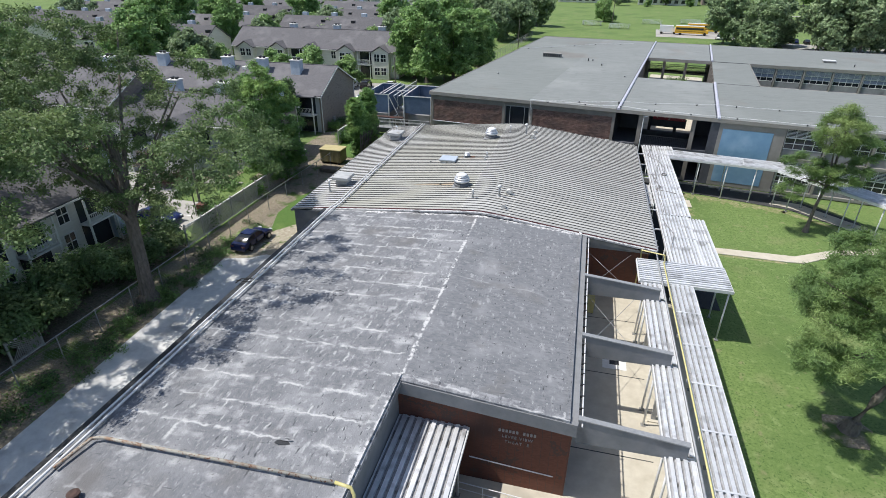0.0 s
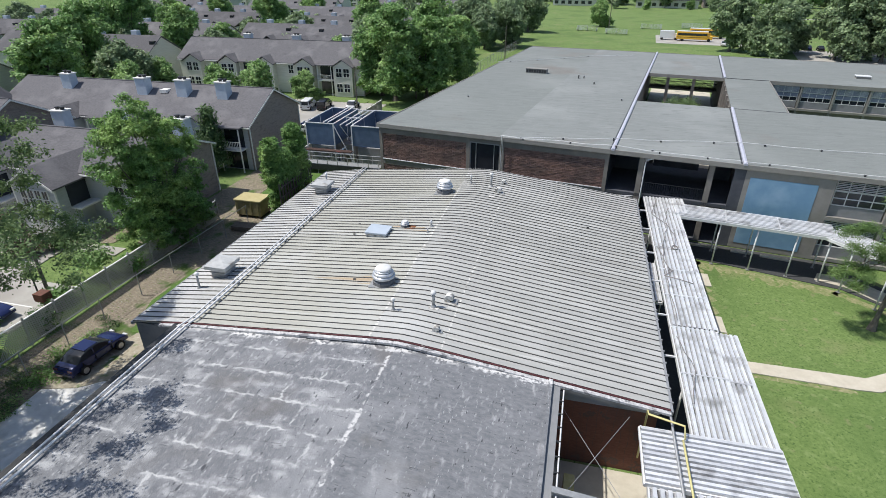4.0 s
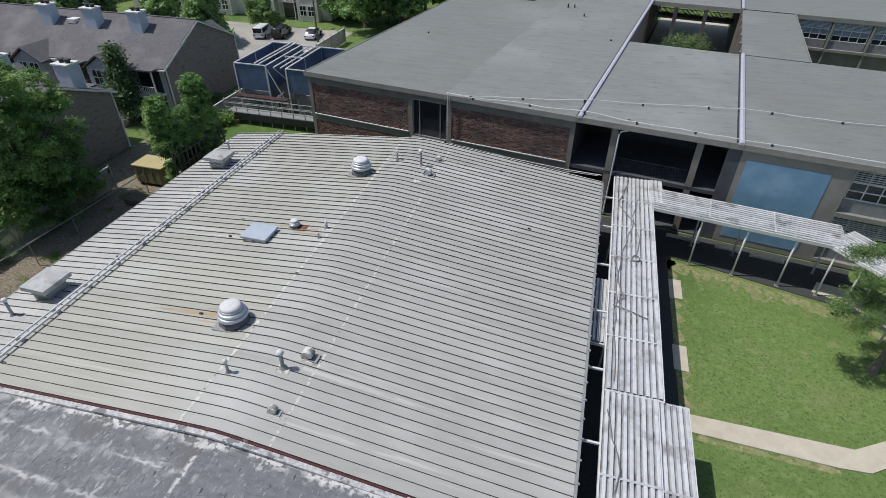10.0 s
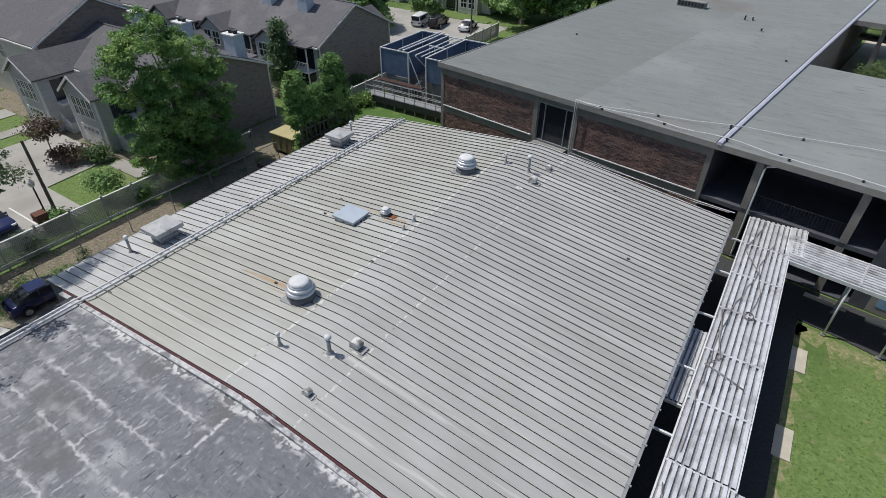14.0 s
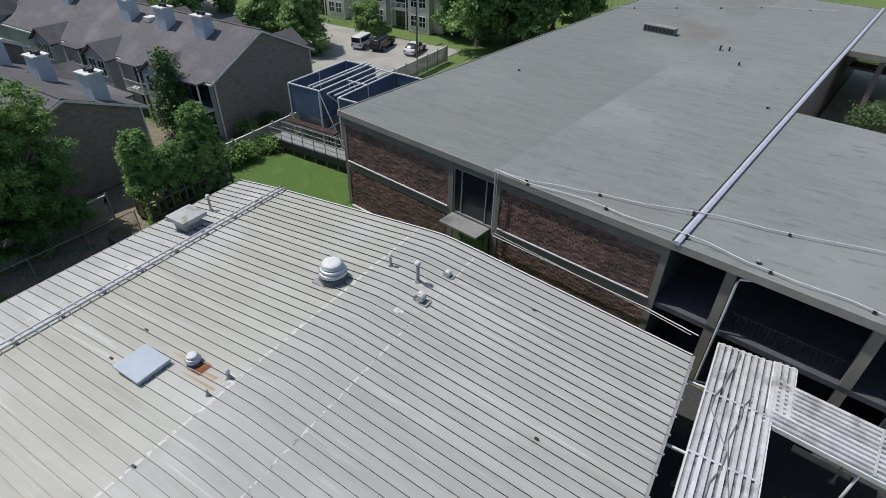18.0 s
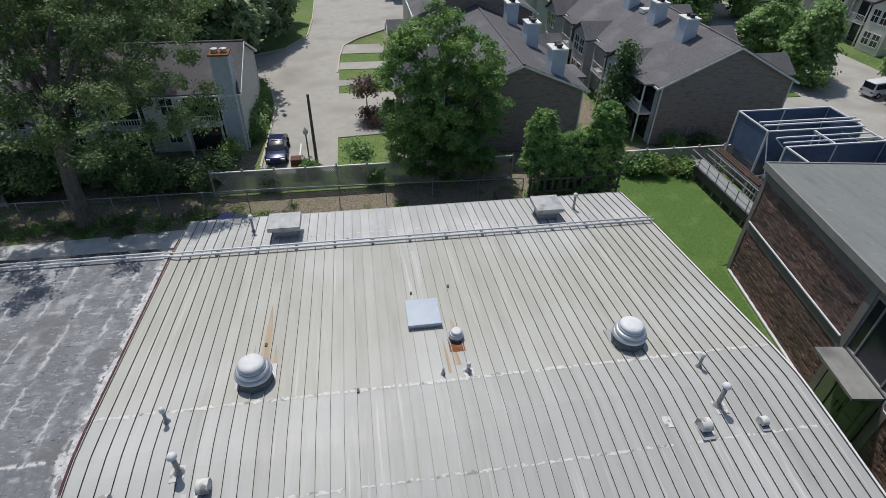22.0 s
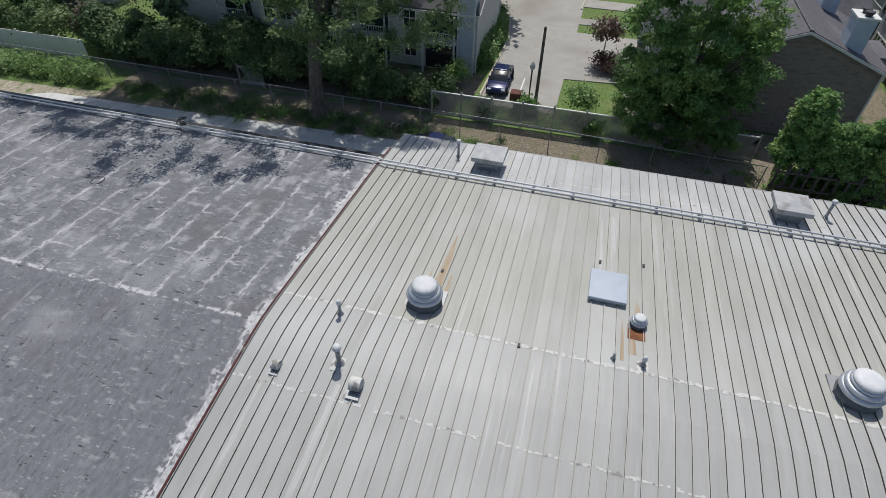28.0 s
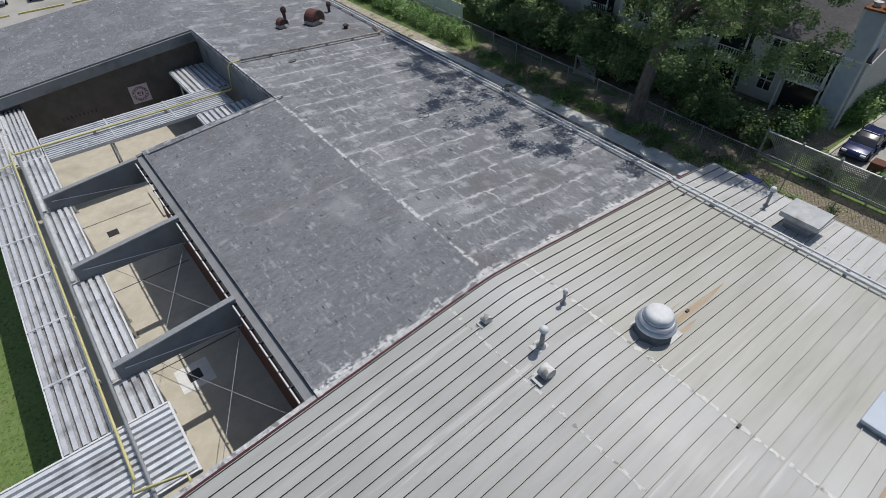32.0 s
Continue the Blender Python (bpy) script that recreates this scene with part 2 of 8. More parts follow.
# Seam sides coloured dark to imitate shadow and dirt along each seam
SEAM = mat("seam_side_shade_dirt", (0.05, 0.05, 0.052), (0.12, 0.118, 0.115), 3, 0.7)
SEALANT = mat("roof_sealant", (0.5, 0.5, 0.48), (0.72, 0.71, 0.68), 6, 0.8, spot=((0.3, 0.29, 0.27), 2.5, 0.55, 0.62))
GALV = mat("mill_aluminium", (0.6, 0.615, 0.64), (0.8, 0.812, 0.83), 2.2, 0.48, 0.35, rnd=0.14, spot=((0.36, 0.36, 0.37), 0.9, 0.55, 0.72))
# Trough colour darkened for dirt and for shade between the ribs
GALV_DIRT_SHADE = mat("dirty_shaded_aluminium_trough", (0.2, 0.2, 0.205), (0.36, 0.36, 0.365), 3.0, 0.6, 0.1, spot=((0.1, 0.095, 0.09), 1.2, 0.55, 0.68))
STEEL_W = mat("white_painted_steel", (0.6, 0.61, 0.62), (0.72, 0.73, 0.74), 4, 0.5, rnd=0.05)
STEEL_G = mat("grey_steel", (0.28, 0.29, 0.3), (0.38, 0.39, 0.4), 5, 0.5, 0.3)
DARKSTEEL = mat("dark_steel", (0.03, 0.032, 0.036), (0.06, 0.062, 0.066), 4, 0.5, 0.2)
CONC = mat("concrete", (0.46, 0.42, 0.34), (0.58, 0.54, 0.45), 1.2, 0.9, bump=0.006, bscale=20, spot=((0.36, 0.33, 0.28), 0.35, 0.55, 0.75))
CONC_G = mat("concrete_grey", (0.2, 0.205, 0.2), (0.29, 0.29, 0.28), 1.5, 0.9, bump=0.008, bscale=18, spot=((0.14, 0.145, 0.14), 0.4, 0.55, 0.7))
STUCCO_G = mat("grey_painted_wall", (0.2, 0.21, 0.22), (0.27, 0.275, 0.285), 1.2, 0.85, bump=0.004, spot=((0.15, 0.155, 0.16), 0.5, 0.55, 0.7))
PAVE_DARK = mat("dark_paving", (0.045, 0.047, 0.05), (0.075, 0.077, 0.08), 6, 0.95, bump=0.006)
DRIVE = mat("pale_shell_drive", (0.54, 0.54, 0.535), (0.7, 0.7, 0.685), 1.6, 0.95, bump=0.012, spot=((0.34, 0.34, 0.335), 0.5, 0.54, 0.7))
ROAD = mat("pale_concrete_road", (0.34, 0.33, 0.305), (0.43, 0.415, 0.385), 0.8, 0.9, spot=((0.28, 0.265, 0.24), 0.2, 0.5, 0.7))
STRAW = mat("worn_straw_grass", (0.12, 0.18, 0.05), (0.32, 0.29, 0.17), 1.6, 0.97, bump=0.05, bscale=14, detail=12, spot=[((0.36, 0.32, 0.2), 5.0, 0.56, 0.68), ((0.12, 0.19, 0.05), 2.4, 0.55, 0.66)])
GRASS = mat("lawn_grass", (0.1, 0.165, 0.045), (0.185, 0.262, 0.085), 5.0, 0.95, bump=0.06, bscale=18, detail=10, spot=[((0.24, 0.23, 0.12), 0.2, 0.56, 0.8), ((0.25, 0.235, 0.13), 1.1, 0.62, 0.76), ((0.088, 0.15, 0.042), 0.09, 0.5, 0.7), ((0.19, 0.26, 0.095), 1.6, 0.56, 0.74), ((0.07, 0.125, 0.033), 8.0, 0.56, 0.66)])
DIRT = mat("leaf_litter_ground", (0.13, 0.11, 0.085), (0.33, 0.285, 0.215), 5.0, 0.98, bump=0.08, bscale=12, detail=10, spot=[((0.42, 0.37, 0.28), 7.0, 0.6, 0.68), ((0.08, 0.13, 0.035), 0.45, 0.54, 0.64), ((0.09, 0.14, 0.04), 4.0, 0.6, 0.68)])
BRICK = mat("red_brown_brick", (0.12, 0.058, 0.048), (0.19, 0.095, 0.078), 5, 0.9, rnd=0.22, bump=0.006, spot=((0.09, 0.055, 0.05), 0.5, 0.56, 0.7))
BRICK_D = mat("dark_rust_brick", (0.125, 0.055, 0.04), (0.185, 0.082, 0.058), 4, 0.9, bump=0.008, stretch=(1, 1, 4), spot=((0.09, 0.05, 0.042), 0.4, 0.52, 0.7))
add_lines(BRICK_D, 0.4, 0.14, 0.014, (0.1, 0.065, 0.055), 0.1, 0.3, (0, 0, 0))
BRICK_T = mat("taupe_brick", (0.21, 0.18, 0.16), (0.31, 0.27, 0.242), 5, 0.9, bump=0.008, stretch=(1, 1, 3), spot=((0.18, 0.152, 0.138), 1.4, 0.5, 0.7, (1, 1, 4)), rnd=0.12)
MORTAR = mat("mortar", (0.15, 0.115, 0.1), (0.21, 0.165, 0.145), 3, 0.95)
SHINGLE = mat("asphalt_shingle", (0.095, 0.093, 0.1), (0.145, 0.142, 0.15), 4, 0.95, bump=0.01, stretch=(1, 1, 3), spot=[((0.18, 0.176, 0.184), 0.3, 0.52, 0.74), ((0.09, 0.088, 0.095), 0.5, 0.6, 0.75, (1, 2, 1))], rnd=0.15)
SIDING = mat("cream_siding", (0.56, 0.55, 0.5), (0.66, 0.65, 0.6), 1.5, 0.8, rnd=0.06, stretch=(0.4, 0.4, 3))
SIDING_G = mat("grey_siding", (0.42, 0.435, 0.45), (0.52, 0.535, 0.55), 1.5, 0.8, rnd=0.06, stretch=(0.4, 0.4, 3))
TRIM = mat("white_trim", (0.66, 0.66, 0.64), (0.78, 0.78, 0.76), 3, 0.6)
CHIMNEY = mat("pale_blue_grey_siding", (0.44, 0.5, 0.58), (0.54, 0.6, 0.67), 2, 0.7)
BLUE = mat("blue_sheet", (0.075, 0.115, 0.19), (0.11, 0.16, 0.255), 1.2, 0.55, rnd=0.1, spot=((0.14, 0.19, 0.27), 0.7, 0.55, 0.75))
MURAL = mat("sky_blue_panel", (0.15, 0.29, 0.44), (0.21, 0.36, 0.51), 0.6, 0.7, spot=[((0.27, 0.42, 0.56), 0.35, 0.52, 0.7), ((0.17, 0.31, 0.46), 0.9, 0.55, 0.72)])
YELLOW = mat("yellow_gas_pipe", (0.5, 0.45, 0.18), (0.62, 0.57, 0.3), 3, 0.5)
RUSTY = mat("rusted_pipe", (0.35, 0.33, 0.28), (0.5, 0.48, 0.42), 2.5, 0.7, spot=[((0.27, 0.15, 0.085), 1.3, 0.48, 0.66), ((0.16, 0.062, 0.03), 11.0, 0.55, 0.63)])
RUST = mat("rust", (0.12, 0.05, 0.025), (0.3, 0.13, 0.06), 3, 0.9)
REDTRIM = mat("oxide_red_trim", (0.062, 0.021, 0.025), (0.11, 0.036, 0.038), 3.0, 0.7, spot=((0.26, 0.24, 0.22), 2.2, 0.64, 0.7))
BROWNTRIM = mat("dark_metal_coping", (0.06, 0.06, 0.057), (0.11, 0.11, 0.104), 1.5, 0.6, spot=((0.15, 0.145, 0.135), 0.8, 0.58, 0.7))
BARK = mat("bark", (0.085, 0.075, 0.065), (0.2, 0.18, 0.155), 6, 0.95, bump=0.04, stretch=(1, 1, 0.3))
LEAF_OAK = leafmat("oak_leaf", (0.075, 0.132, 0.05), (0.165, 0.245, 0.092), (0.22, 0.295, 0.118))
LEAF = leafmat("broad_leaf", (0.09, 0.195, 0.055), (0.215, 0.375, 0.11), (0.32, 0.46, 0.14))
LEAF_LT = leafmat("young_leaf", (0.16, 0.27, 0.09), (0.29, 0.45, 0.16), (0.35, 0.49, 0.2))
LEAF_PINE = leafmat("pine_needle", (0.1, 0.185, 0.062), (0.2, 0.305, 0.1), (0.285, 0.375, 0.135))
LEAF_DK = leafmat("shrub_leaf", (0.055, 0.115, 0.045), (0.125, 0.205, 0.078), (0.17, 0.265, 0.1))
LEAF_RED = leafmat("plum_leaf", (0.1, 0.062, 0.052), (0.185, 0.12, 0.088), (0.14, 0.12, 0.070))
LEAF_MID = leafmat("sunlit_broad_leaf", (0.13, 0.25, 0.085), (0.27, 0.43, 0.15), (0.34, 0.49, 0.18))
# Paler, greyer leaf with distance haze put into the colour
LEAF_HAZE = leafmat("hazed_grey_green_leaf", (0.15, 0.22, 0.12), (0.28, 0.375, 0.2), (0.34, 0.44, 0.24))
CARBLUE = mat("navy_car_paint", (0.014, 0.022, 0.085), (0.02, 0.03, 0.11), 0.5, 0.2, 0.2, spec=0.6)
CARBLACK = mat("black_car_paint", (0.015, 0.016, 0.02), (0.02, 0.021, 0.025), 0.5, 0.2, 0.2, spec=0.6)
CARWHITE = mat("white_car_paint", (0.65, 0.66, 0.67), (0.72, 0.73, 0.74), 0.5, 0.3, spec=0.5)
GLASS = mat("dark_glass", (0.02, 0.024, 0.03), (0.035, 0.04, 0.048), 0.4, 0.12, spec=0.6)
RUBBER = mat("rubber", (0.02, 0.02, 0.02), (0.03, 0.03, 0.03), 5, 0.9)
ALLOY = mat("alloy_wheel", (0.4, 0.4, 0.41), (0.5, 0.5, 0.51), 5, 0.4, 0.6)
BUSYEL = mat("bus_yellow", (0.7, 0.4, 0.04), (0.78, 0.46, 0.06), 0.6, 0.5)
OLIVE = mat("olive_plastic", (0.2, 0.18, 0.09), (0.28, 0.25, 0.14), 1.5, 0.7, spot=((0.2, 0.17, 0.09), 0.8, 0.55, 0.7))
LAWN_RICH = mat("rich_lawn", (0.062, 0.125, 0.026), (0.115, 0.2, 0.05), 5.0, 0.95, bump=0.06, bscale=18, detail=10, spot=[((0.14, 0.21, 0.06), 0.6, 0.54, 0.74), ((0.05, 0.1, 0.024), 9.0, 0.56, 0.66), ((0.16, 0.18, 0.075), 1.6, 0.64, 0.76)])
GREENDOOR = mat("sage_green_paint", (0.14, 0.17, 0.1), (0.19, 0.22, 0.135), 1.5, 0.6)
WOOD = mat("weathered_lattice", (0.34, 0.34, 0.31), (0.46, 0.46, 0.42), 2, 0.9, rnd=0.1)
SKYLIT = mat("skylight_blue_white", (0.4, 0.46, 0.53), (0.47, 0.53, 0.6), 1.2, 0.35, spec=0.5)
# Lavender base colour stands in for sky reflected in these panes
PANE_SKY = mat("sky_reflection_glazing", (0.2, 0.225, 0.32), (0.28, 0.305, 0.41), 1.2, 0.25, spec=0.5)
VENTMET = mat("spun_aluminium", (0.52, 0.54, 0.58), (0.66, 0.68, 0.71), 3, 0.42, 0.6)
# Dark grey base steel, deepened in colour for the shade under the rings
VENTBASE = mat("shaded_dark_steel", (0.13, 0.135, 0.145), (0.22, 0.225, 0.235), 4, 0.6, 0.3)
LIGHTSTEEL = mat("pale_lettering", (0.3, 0.28, 0.27), (0.38, 0.36, 0.34), 3, 0.5)


# ---- mesh helpers ----
def part(name, bm, material, parent=None, label="", smooth=False):
    me = bpy.data.meshes.new(name)
    bm.to_mesh(me)
    bm.free()
    me.materials.append(material)
    if smooth:
        me.polygons.foreach_set("use_smooth", [True] * len(me.polygons))
    ob = new(name, me)
    if parent:
        ob.parent = parent
    if label:
        ob["label"] = label
    return ob


def thing(name, m, label, category, group=""):
    ob = new(name)
    ob.matrix_world = m
    return tagged(ob, label, category, group)


def box(bm, x0, x1, y0, y1, z0, z1, m=None):
    vs = [bm.verts.new(m @ Vector(c) if m else c) for c in ((x0, y0, z0), (x1, y0, z0), (x1, y1, z0), (x0, y1, z0), (x0, y0, z1), (x1, y0, z1), (x1, y1, z1), (x0, y1, z1))]
    for f in ((0, 3, 2, 1), (4, 5, 6, 7), (0, 1, 5, 4), (1, 2, 6, 5), (2, 3, 7, 6), (3, 0, 4, 7)):
        bm.faces.new([vs[i] for i in f])
    return bm


def bx(*a):
    return box(bmesh.new(), *a)


def slab(bm, pts, z0, z1):
    """A prism on a polygon; z0 and z1 are heights or functions of x, y."""
    lo = [bm.verts.new((x, y, z0(x, y) if callable(z0) else z0)) for x, y in pts]
    hi = [bm.verts.new((x, y, z1(x, y) if callable(z1) else z1)) for x, y in pts]
    bm.faces.new(list(reversed(lo)))
    bm.faces.new(hi)
    k = len(pts)
    for i in range(k):
        bm.faces.new((lo[i], lo[(i + 1) % k], hi[(i + 1) % k], hi[i]))
    return bm


def prism(bm, prof, axis, a, b):
    """A closed profile swept along an axis from a to b. Profile in the other two axes, in order xyz."""
    def at(p, s):
        q = list(p)
        q.insert("xyz".index(axis), s)
        return q
    lo, hi = [bm.verts.new(at(p, a)) for p in prof], [bm.verts.new(at(p, b)) for p in prof]
    k = len(prof)
    bm.faces.new(lo)
    bm.faces.new(list(reversed(hi)))
    for i in range(k):
        bm.faces.new((lo[i], hi[i], hi[(i + 1) % k], lo[(i + 1) % k]))
    bmesh.ops.recalc_face_normals(bm, faces=bm.faces[:])
    return bm


def tube(bm, pts, r, seg=8, r2=None):
    """A tube through points, tapering from r to r2."""
    pts = [Vector(p) for p in pts]
    rings = []
    up = Vector((0, 0, 1))
    for i, p in enumerate(pts):
        d = ((pts[min(i + 1, len(pts) - 1)] - pts[max(i - 1, 0)])).normalized()
        s = d.cross(up if abs(d.z) < 0.95 else Vector((1, 0, 0))).normalized()
        t = d.cross(s)
        rr = r + ((r2 if r2 is not None else r) - r) * i / max(1, len(pts) - 1)
        rings.append([bm.verts.new(p + rr * (math.cos(2 * math.pi * k / seg) * s + math.sin(2 * math.pi * k / seg) * t)) for k in range(seg)])
    for u, v in zip(rings, rings[1:]):
        for k in range(seg):
            bm.faces.new((u[k], u[(k + 1) % seg], v[(k + 1) % seg], v[k]))
    bm.faces.new(rings[0])
    bm.faces.new(list(reversed(rings[-1])))
    bmesh.ops.recalc_face_normals(bm, faces=bm.faces[:])
    return bm


def lathe(bm, prof, seg=20, c=(0, 0, 0)):
    """A profile of (radius, height) turned round the upright axis."""
    rings = [[bm.verts.new((c[0] + r * math.cos(2 * math.pi * k / seg), c[1] + r * math.sin(2 * math.pi * k / seg), c[2] + z)) for k in range(seg)] for r, z in prof]
    for u, v in zip(rings, rings[1:]):
        for k in range(seg):
            bm.faces.new((u[k], u[(k + 1) % seg], v[(k + 1) % seg], v[k]))
    bm.faces.new(list(reversed(rings[0])))
    bm.faces.new(rings[-1])
    return bm


def bevel(bm, w):
    bmesh.ops.bevel(bm, geom=bm.edges[:], offset=w, segments=2, affect="EDGES", profile=0.6)
    return bm


def structure(name, bm, material, label, category):
    return tagged(part(name, bm, material), label, category, kind="structure")


I4 = Matrix.Identity(4)


# ---- ground ----
def zflat(x, y=0):
    return 5.85 + (x + 7.3) * 0.075 if x < -7.3 else 5.85 - (x + 7.3) * 0.09


def zmet(x, y=0):
    if x < -19.4:
        return 5.0 + (x + 19.4) * 0.135
    return 5.0 + (x + 19.4) * 0.09 if x < -7.2 else 6.1 - (x + 7.2) * 0.125


def sheet(name, pts, z, material, label, category, kind="structure", thick=0.0):
    bm = bmesh.new()
    if thick:
        slab(bm, pts, z - thick, z)
    else:
        bm.faces.new([bm.verts.new((x, y, z)) for x, y in pts])
    ob = part(name, bm, material)
    return tagged(ob, label, category, kind=kind)


sheet("ground", [(-900, -500), (900, -500), (900, 1600), (-900, 1600)], -0.06, GRASS, "wide mown green grass reaching the horizon", "ground")
sheet("litter_strip", [(-33.6, 11), (-27.8, 11), (-28.6, 20), (-28.6, 34), (-27.2, 42), (-28.6, 46), (-28.4, 62), (-33.3, 62)], -0.02, DIRT, "leaf-littered bare soil between drive and fence", "ground", thick=0.05)
sheet("drive", [(-24.5, -60), (-19.5, -60), (-19.5, 39.2), (-23.4, 39.2), (-24.6, 38.3), (-26.2, 38.6), (-27.4, 37.6), (-29.4, 37.0), (-29.2, 33), (-28.9, 24), (-28.6, 18.8), (-28.2, 7), (-26, 2)], 0.0, DRIVE, "pale worn shell-and-concrete service drive", "drive", thick=0.05)
SAND = mat("pale_dry_soil", (0.26, 0.225, 0.165), (0.47, 0.43, 0.34), 2.6, 0.97, bump=0.04, bscale=14, detail=12, spot=[((0.13, 0.19, 0.06), 1.3, 0.56, 0.66), ((0.55, 0.52, 0.45), 3.0, 0.58, 0.68)])
sheet("bare_verge", [(-24.6, -30), (-26.0, 1.9), (-28.25, 7), (-28.3, 11), (-29.5, 11), (-29.1, 6), (-28.8, 0), (-28, -30)], -0.006, SAND, "pale bare soil beside the drive", "ground", thick=0.05)
sheet("bare_verge", [(-23.4, 39.26), (-24.6, 38.36), (-26.2, 38.66), (-27.4, 37.66), (-29.4, 37.06), (-28.6, 40.0), (-27.9, 43.2), (-26.6, 45.0), (-25.2, 44.0)], -0.004, SAND, "pale bare soil and straw at the end of the drive", "ground", thick=0.05)
sheet("courtyard_paving", [(-8, -10), (8.2, -10), (8.2, 39.2), (-8, 39.2)], 0.0, CONC, "buff concrete courtyard paving between the beams", "pavement", thick=0.06)
sheet("walkway_paving", [(6.0, 39.3), (11.3, 39.3), (11.3, 64.3), (13.4, 63.9), (22.0, 61.6), (27, 57), (28.5, 59), (22.5, 65.5), (6, 68.6)], 0.0, PAVE_DARK, "dark walkway paving under the metal canopy", "pavement", thick=0.06)
sheet("garden_path", [(11.3, 49.1), (18.4, 48.9), (19.8, 49.0), (23.4, 51.4), (29.5, 53.5), (29.3, 54.4), (22.8, 52.2), (19.4, 50.2), (11.3, 50.2)], 0.01, CONC, "pale concrete path bending across the lawn", "path", thick=0.08)
sheet("side_path", [(20.4, 62.8), (22.4, 62.0), (27.5, 56.2), (33, 48), (34.5, 48.6), (29, 57.5), (23.5, 63.5), (21, 64)], 0.012, CONC, "pale concrete walk beside the canopy posts", "path", thick=0.08)
rs = random.Random(12)
for (xa, ya), (xb, yb), w in (((11.32, 50.3), (11.32, 64.0), 0.75), ((11.4, 64.0), (21.6, 61.4), 1.5), ((21.6, 61.4), (26.6, 56.8), 0.9), ((11.4, 48.7), (18.4, 48.5), -0.5)):
    d = Vector((xb - xa, yb - ya, 0))
    nr = Vector((d.y, -d.x, 0)).normalized() * w
    k = max(6, int(d.length / 0.45))
    inner = [(xa + d.x * i / k + nr.x * rs.uniform(0.25, 1.15), ya + d.y * i / k + nr.y * rs.uniform(0.25, 1.15)) for i in range(k, -1, -1)]
    sheet("worn_grass_edge", [(xa, ya), (xb, yb)] + inner, -0.052, STRAW, "straw-coloured worn grass along the paving", "ground")
sheet("front_paving", [(6, 68.5), (11.3, 64.35), (13.4, 63.95), (22.0, 61.65), (23.5, 66.0), (14.0, 67.45)], -0.004, PAVE_DARK, "dark paving below the school front", "pavement", thick=0.06)
for x, y, a, w in ((12.6, 66.9, -8.5, 2.4), (15.6, 66.4, -8.5, 1.6), (18.2, 65.9, -8.5, 2.2)):
    o = part("kerb_slab", bx(-w / 2, w / 2, -0.16, 0.16, 0.0, 0.14), CONC)
    o.matrix_world = pose(x, y, 0, 0, 0, a)
    tagged(o, "pale concrete kerb slab below the school front", "slab", "kerb slabs at the front")
for i, (x, y) in enumerate(((11.7, 60.6), (11.6, 54.2))):
    sheet("paving_slab", [(x - 0.4, y - 1), (x + 0.4, y - 1), (x + 0.4, y + 1), (x - 0.4, y + 1)], 0.02, CONC, "loose pale concrete slab at the lawn's edge", "slab", kind="", thick=0.08)

sheet("back_yard", [(-38, 55), (-33.5, 55), (-33.5, 62), (-27.5, 62), (-27.5, 65.6), (-33.4, 65.6), (-33.4, 84), (-38, 84), (-38, 69), (-42, 69), (-42, 74), (-60, 74), (-60, 69.5), (-38, 68.6)], -0.025, DIRT, "shaded bare soil and leaf litter behind the houses", "ground", thick=0.04)
sheet("grass_strip", [(-28.4, 43.2), (-27, 43.5), (-25.6, 45), (-24.2, 52), (-24.2, 60), (-27, 60), (-29.6, 52), (-29.8, 47)], -0.008, LAWN_RICH, "bright grass strip beside the hall", "ground", thick=0.05)
sheet("wedge_lawn", [(-30.3, 65.7), (5.5, 65.7), (5.5, 68.6), (-20.5, 72.6), (-21.6, 76.4), (-33.2, 76.4), (-33.2, 65.7)], -0.012, LAWN_RICH, "rich green mown lawn beside the school block", "ground", thick=0.05)
sheet("shade_bed", [(-41.6, 8), (-33.9, 8), (-33.9, 38.4), (-38.4, 40.6), (-41.6, 40.6)], -0.02, DIRT, "dark leaf-littered bed below the oak", "ground", thick=0.05)

# ---- theatre block: flat felt roof ----
TH = 39.2
walls = bmesh.new()
slab(walls, [(-20.0, -7.4), (-7.6, -7.4), (-7.6, TH), (-20.0, TH)], -0.05, lambda x, y: zflat(x) - 0.3)
structure("theatre_wall_west", walls, STUCCO_G, "grey painted theatre block wall", "wall")
bm = slab(bmesh.new(), [(-7.6, 19.95), (0.7, 19.95), (0.7, TH), (-7.6, TH)], -0.05, lambda x, y: zflat(x) - 0.3)
brickwall = structure("theatre_wall_east", bm, BRICK_D, "rust-brown brick theatre wall with letters on it", "wall")
# The wall's dark colour includes the shade this side lies in
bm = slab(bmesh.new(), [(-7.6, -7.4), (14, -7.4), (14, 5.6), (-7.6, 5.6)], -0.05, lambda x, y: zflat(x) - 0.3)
structure("theatre_wall_south", bm, mat("shaded_brown_grey_wall", (0.09, 0.08, 0.072), (0.13, 0.115, 0.105), 1.2, 0.9, spot=((0.16, 0.15, 0.14), 0.5, 0.6, 0.75)), "taupe courtyard wall, coloured dark for its shade", "wall")


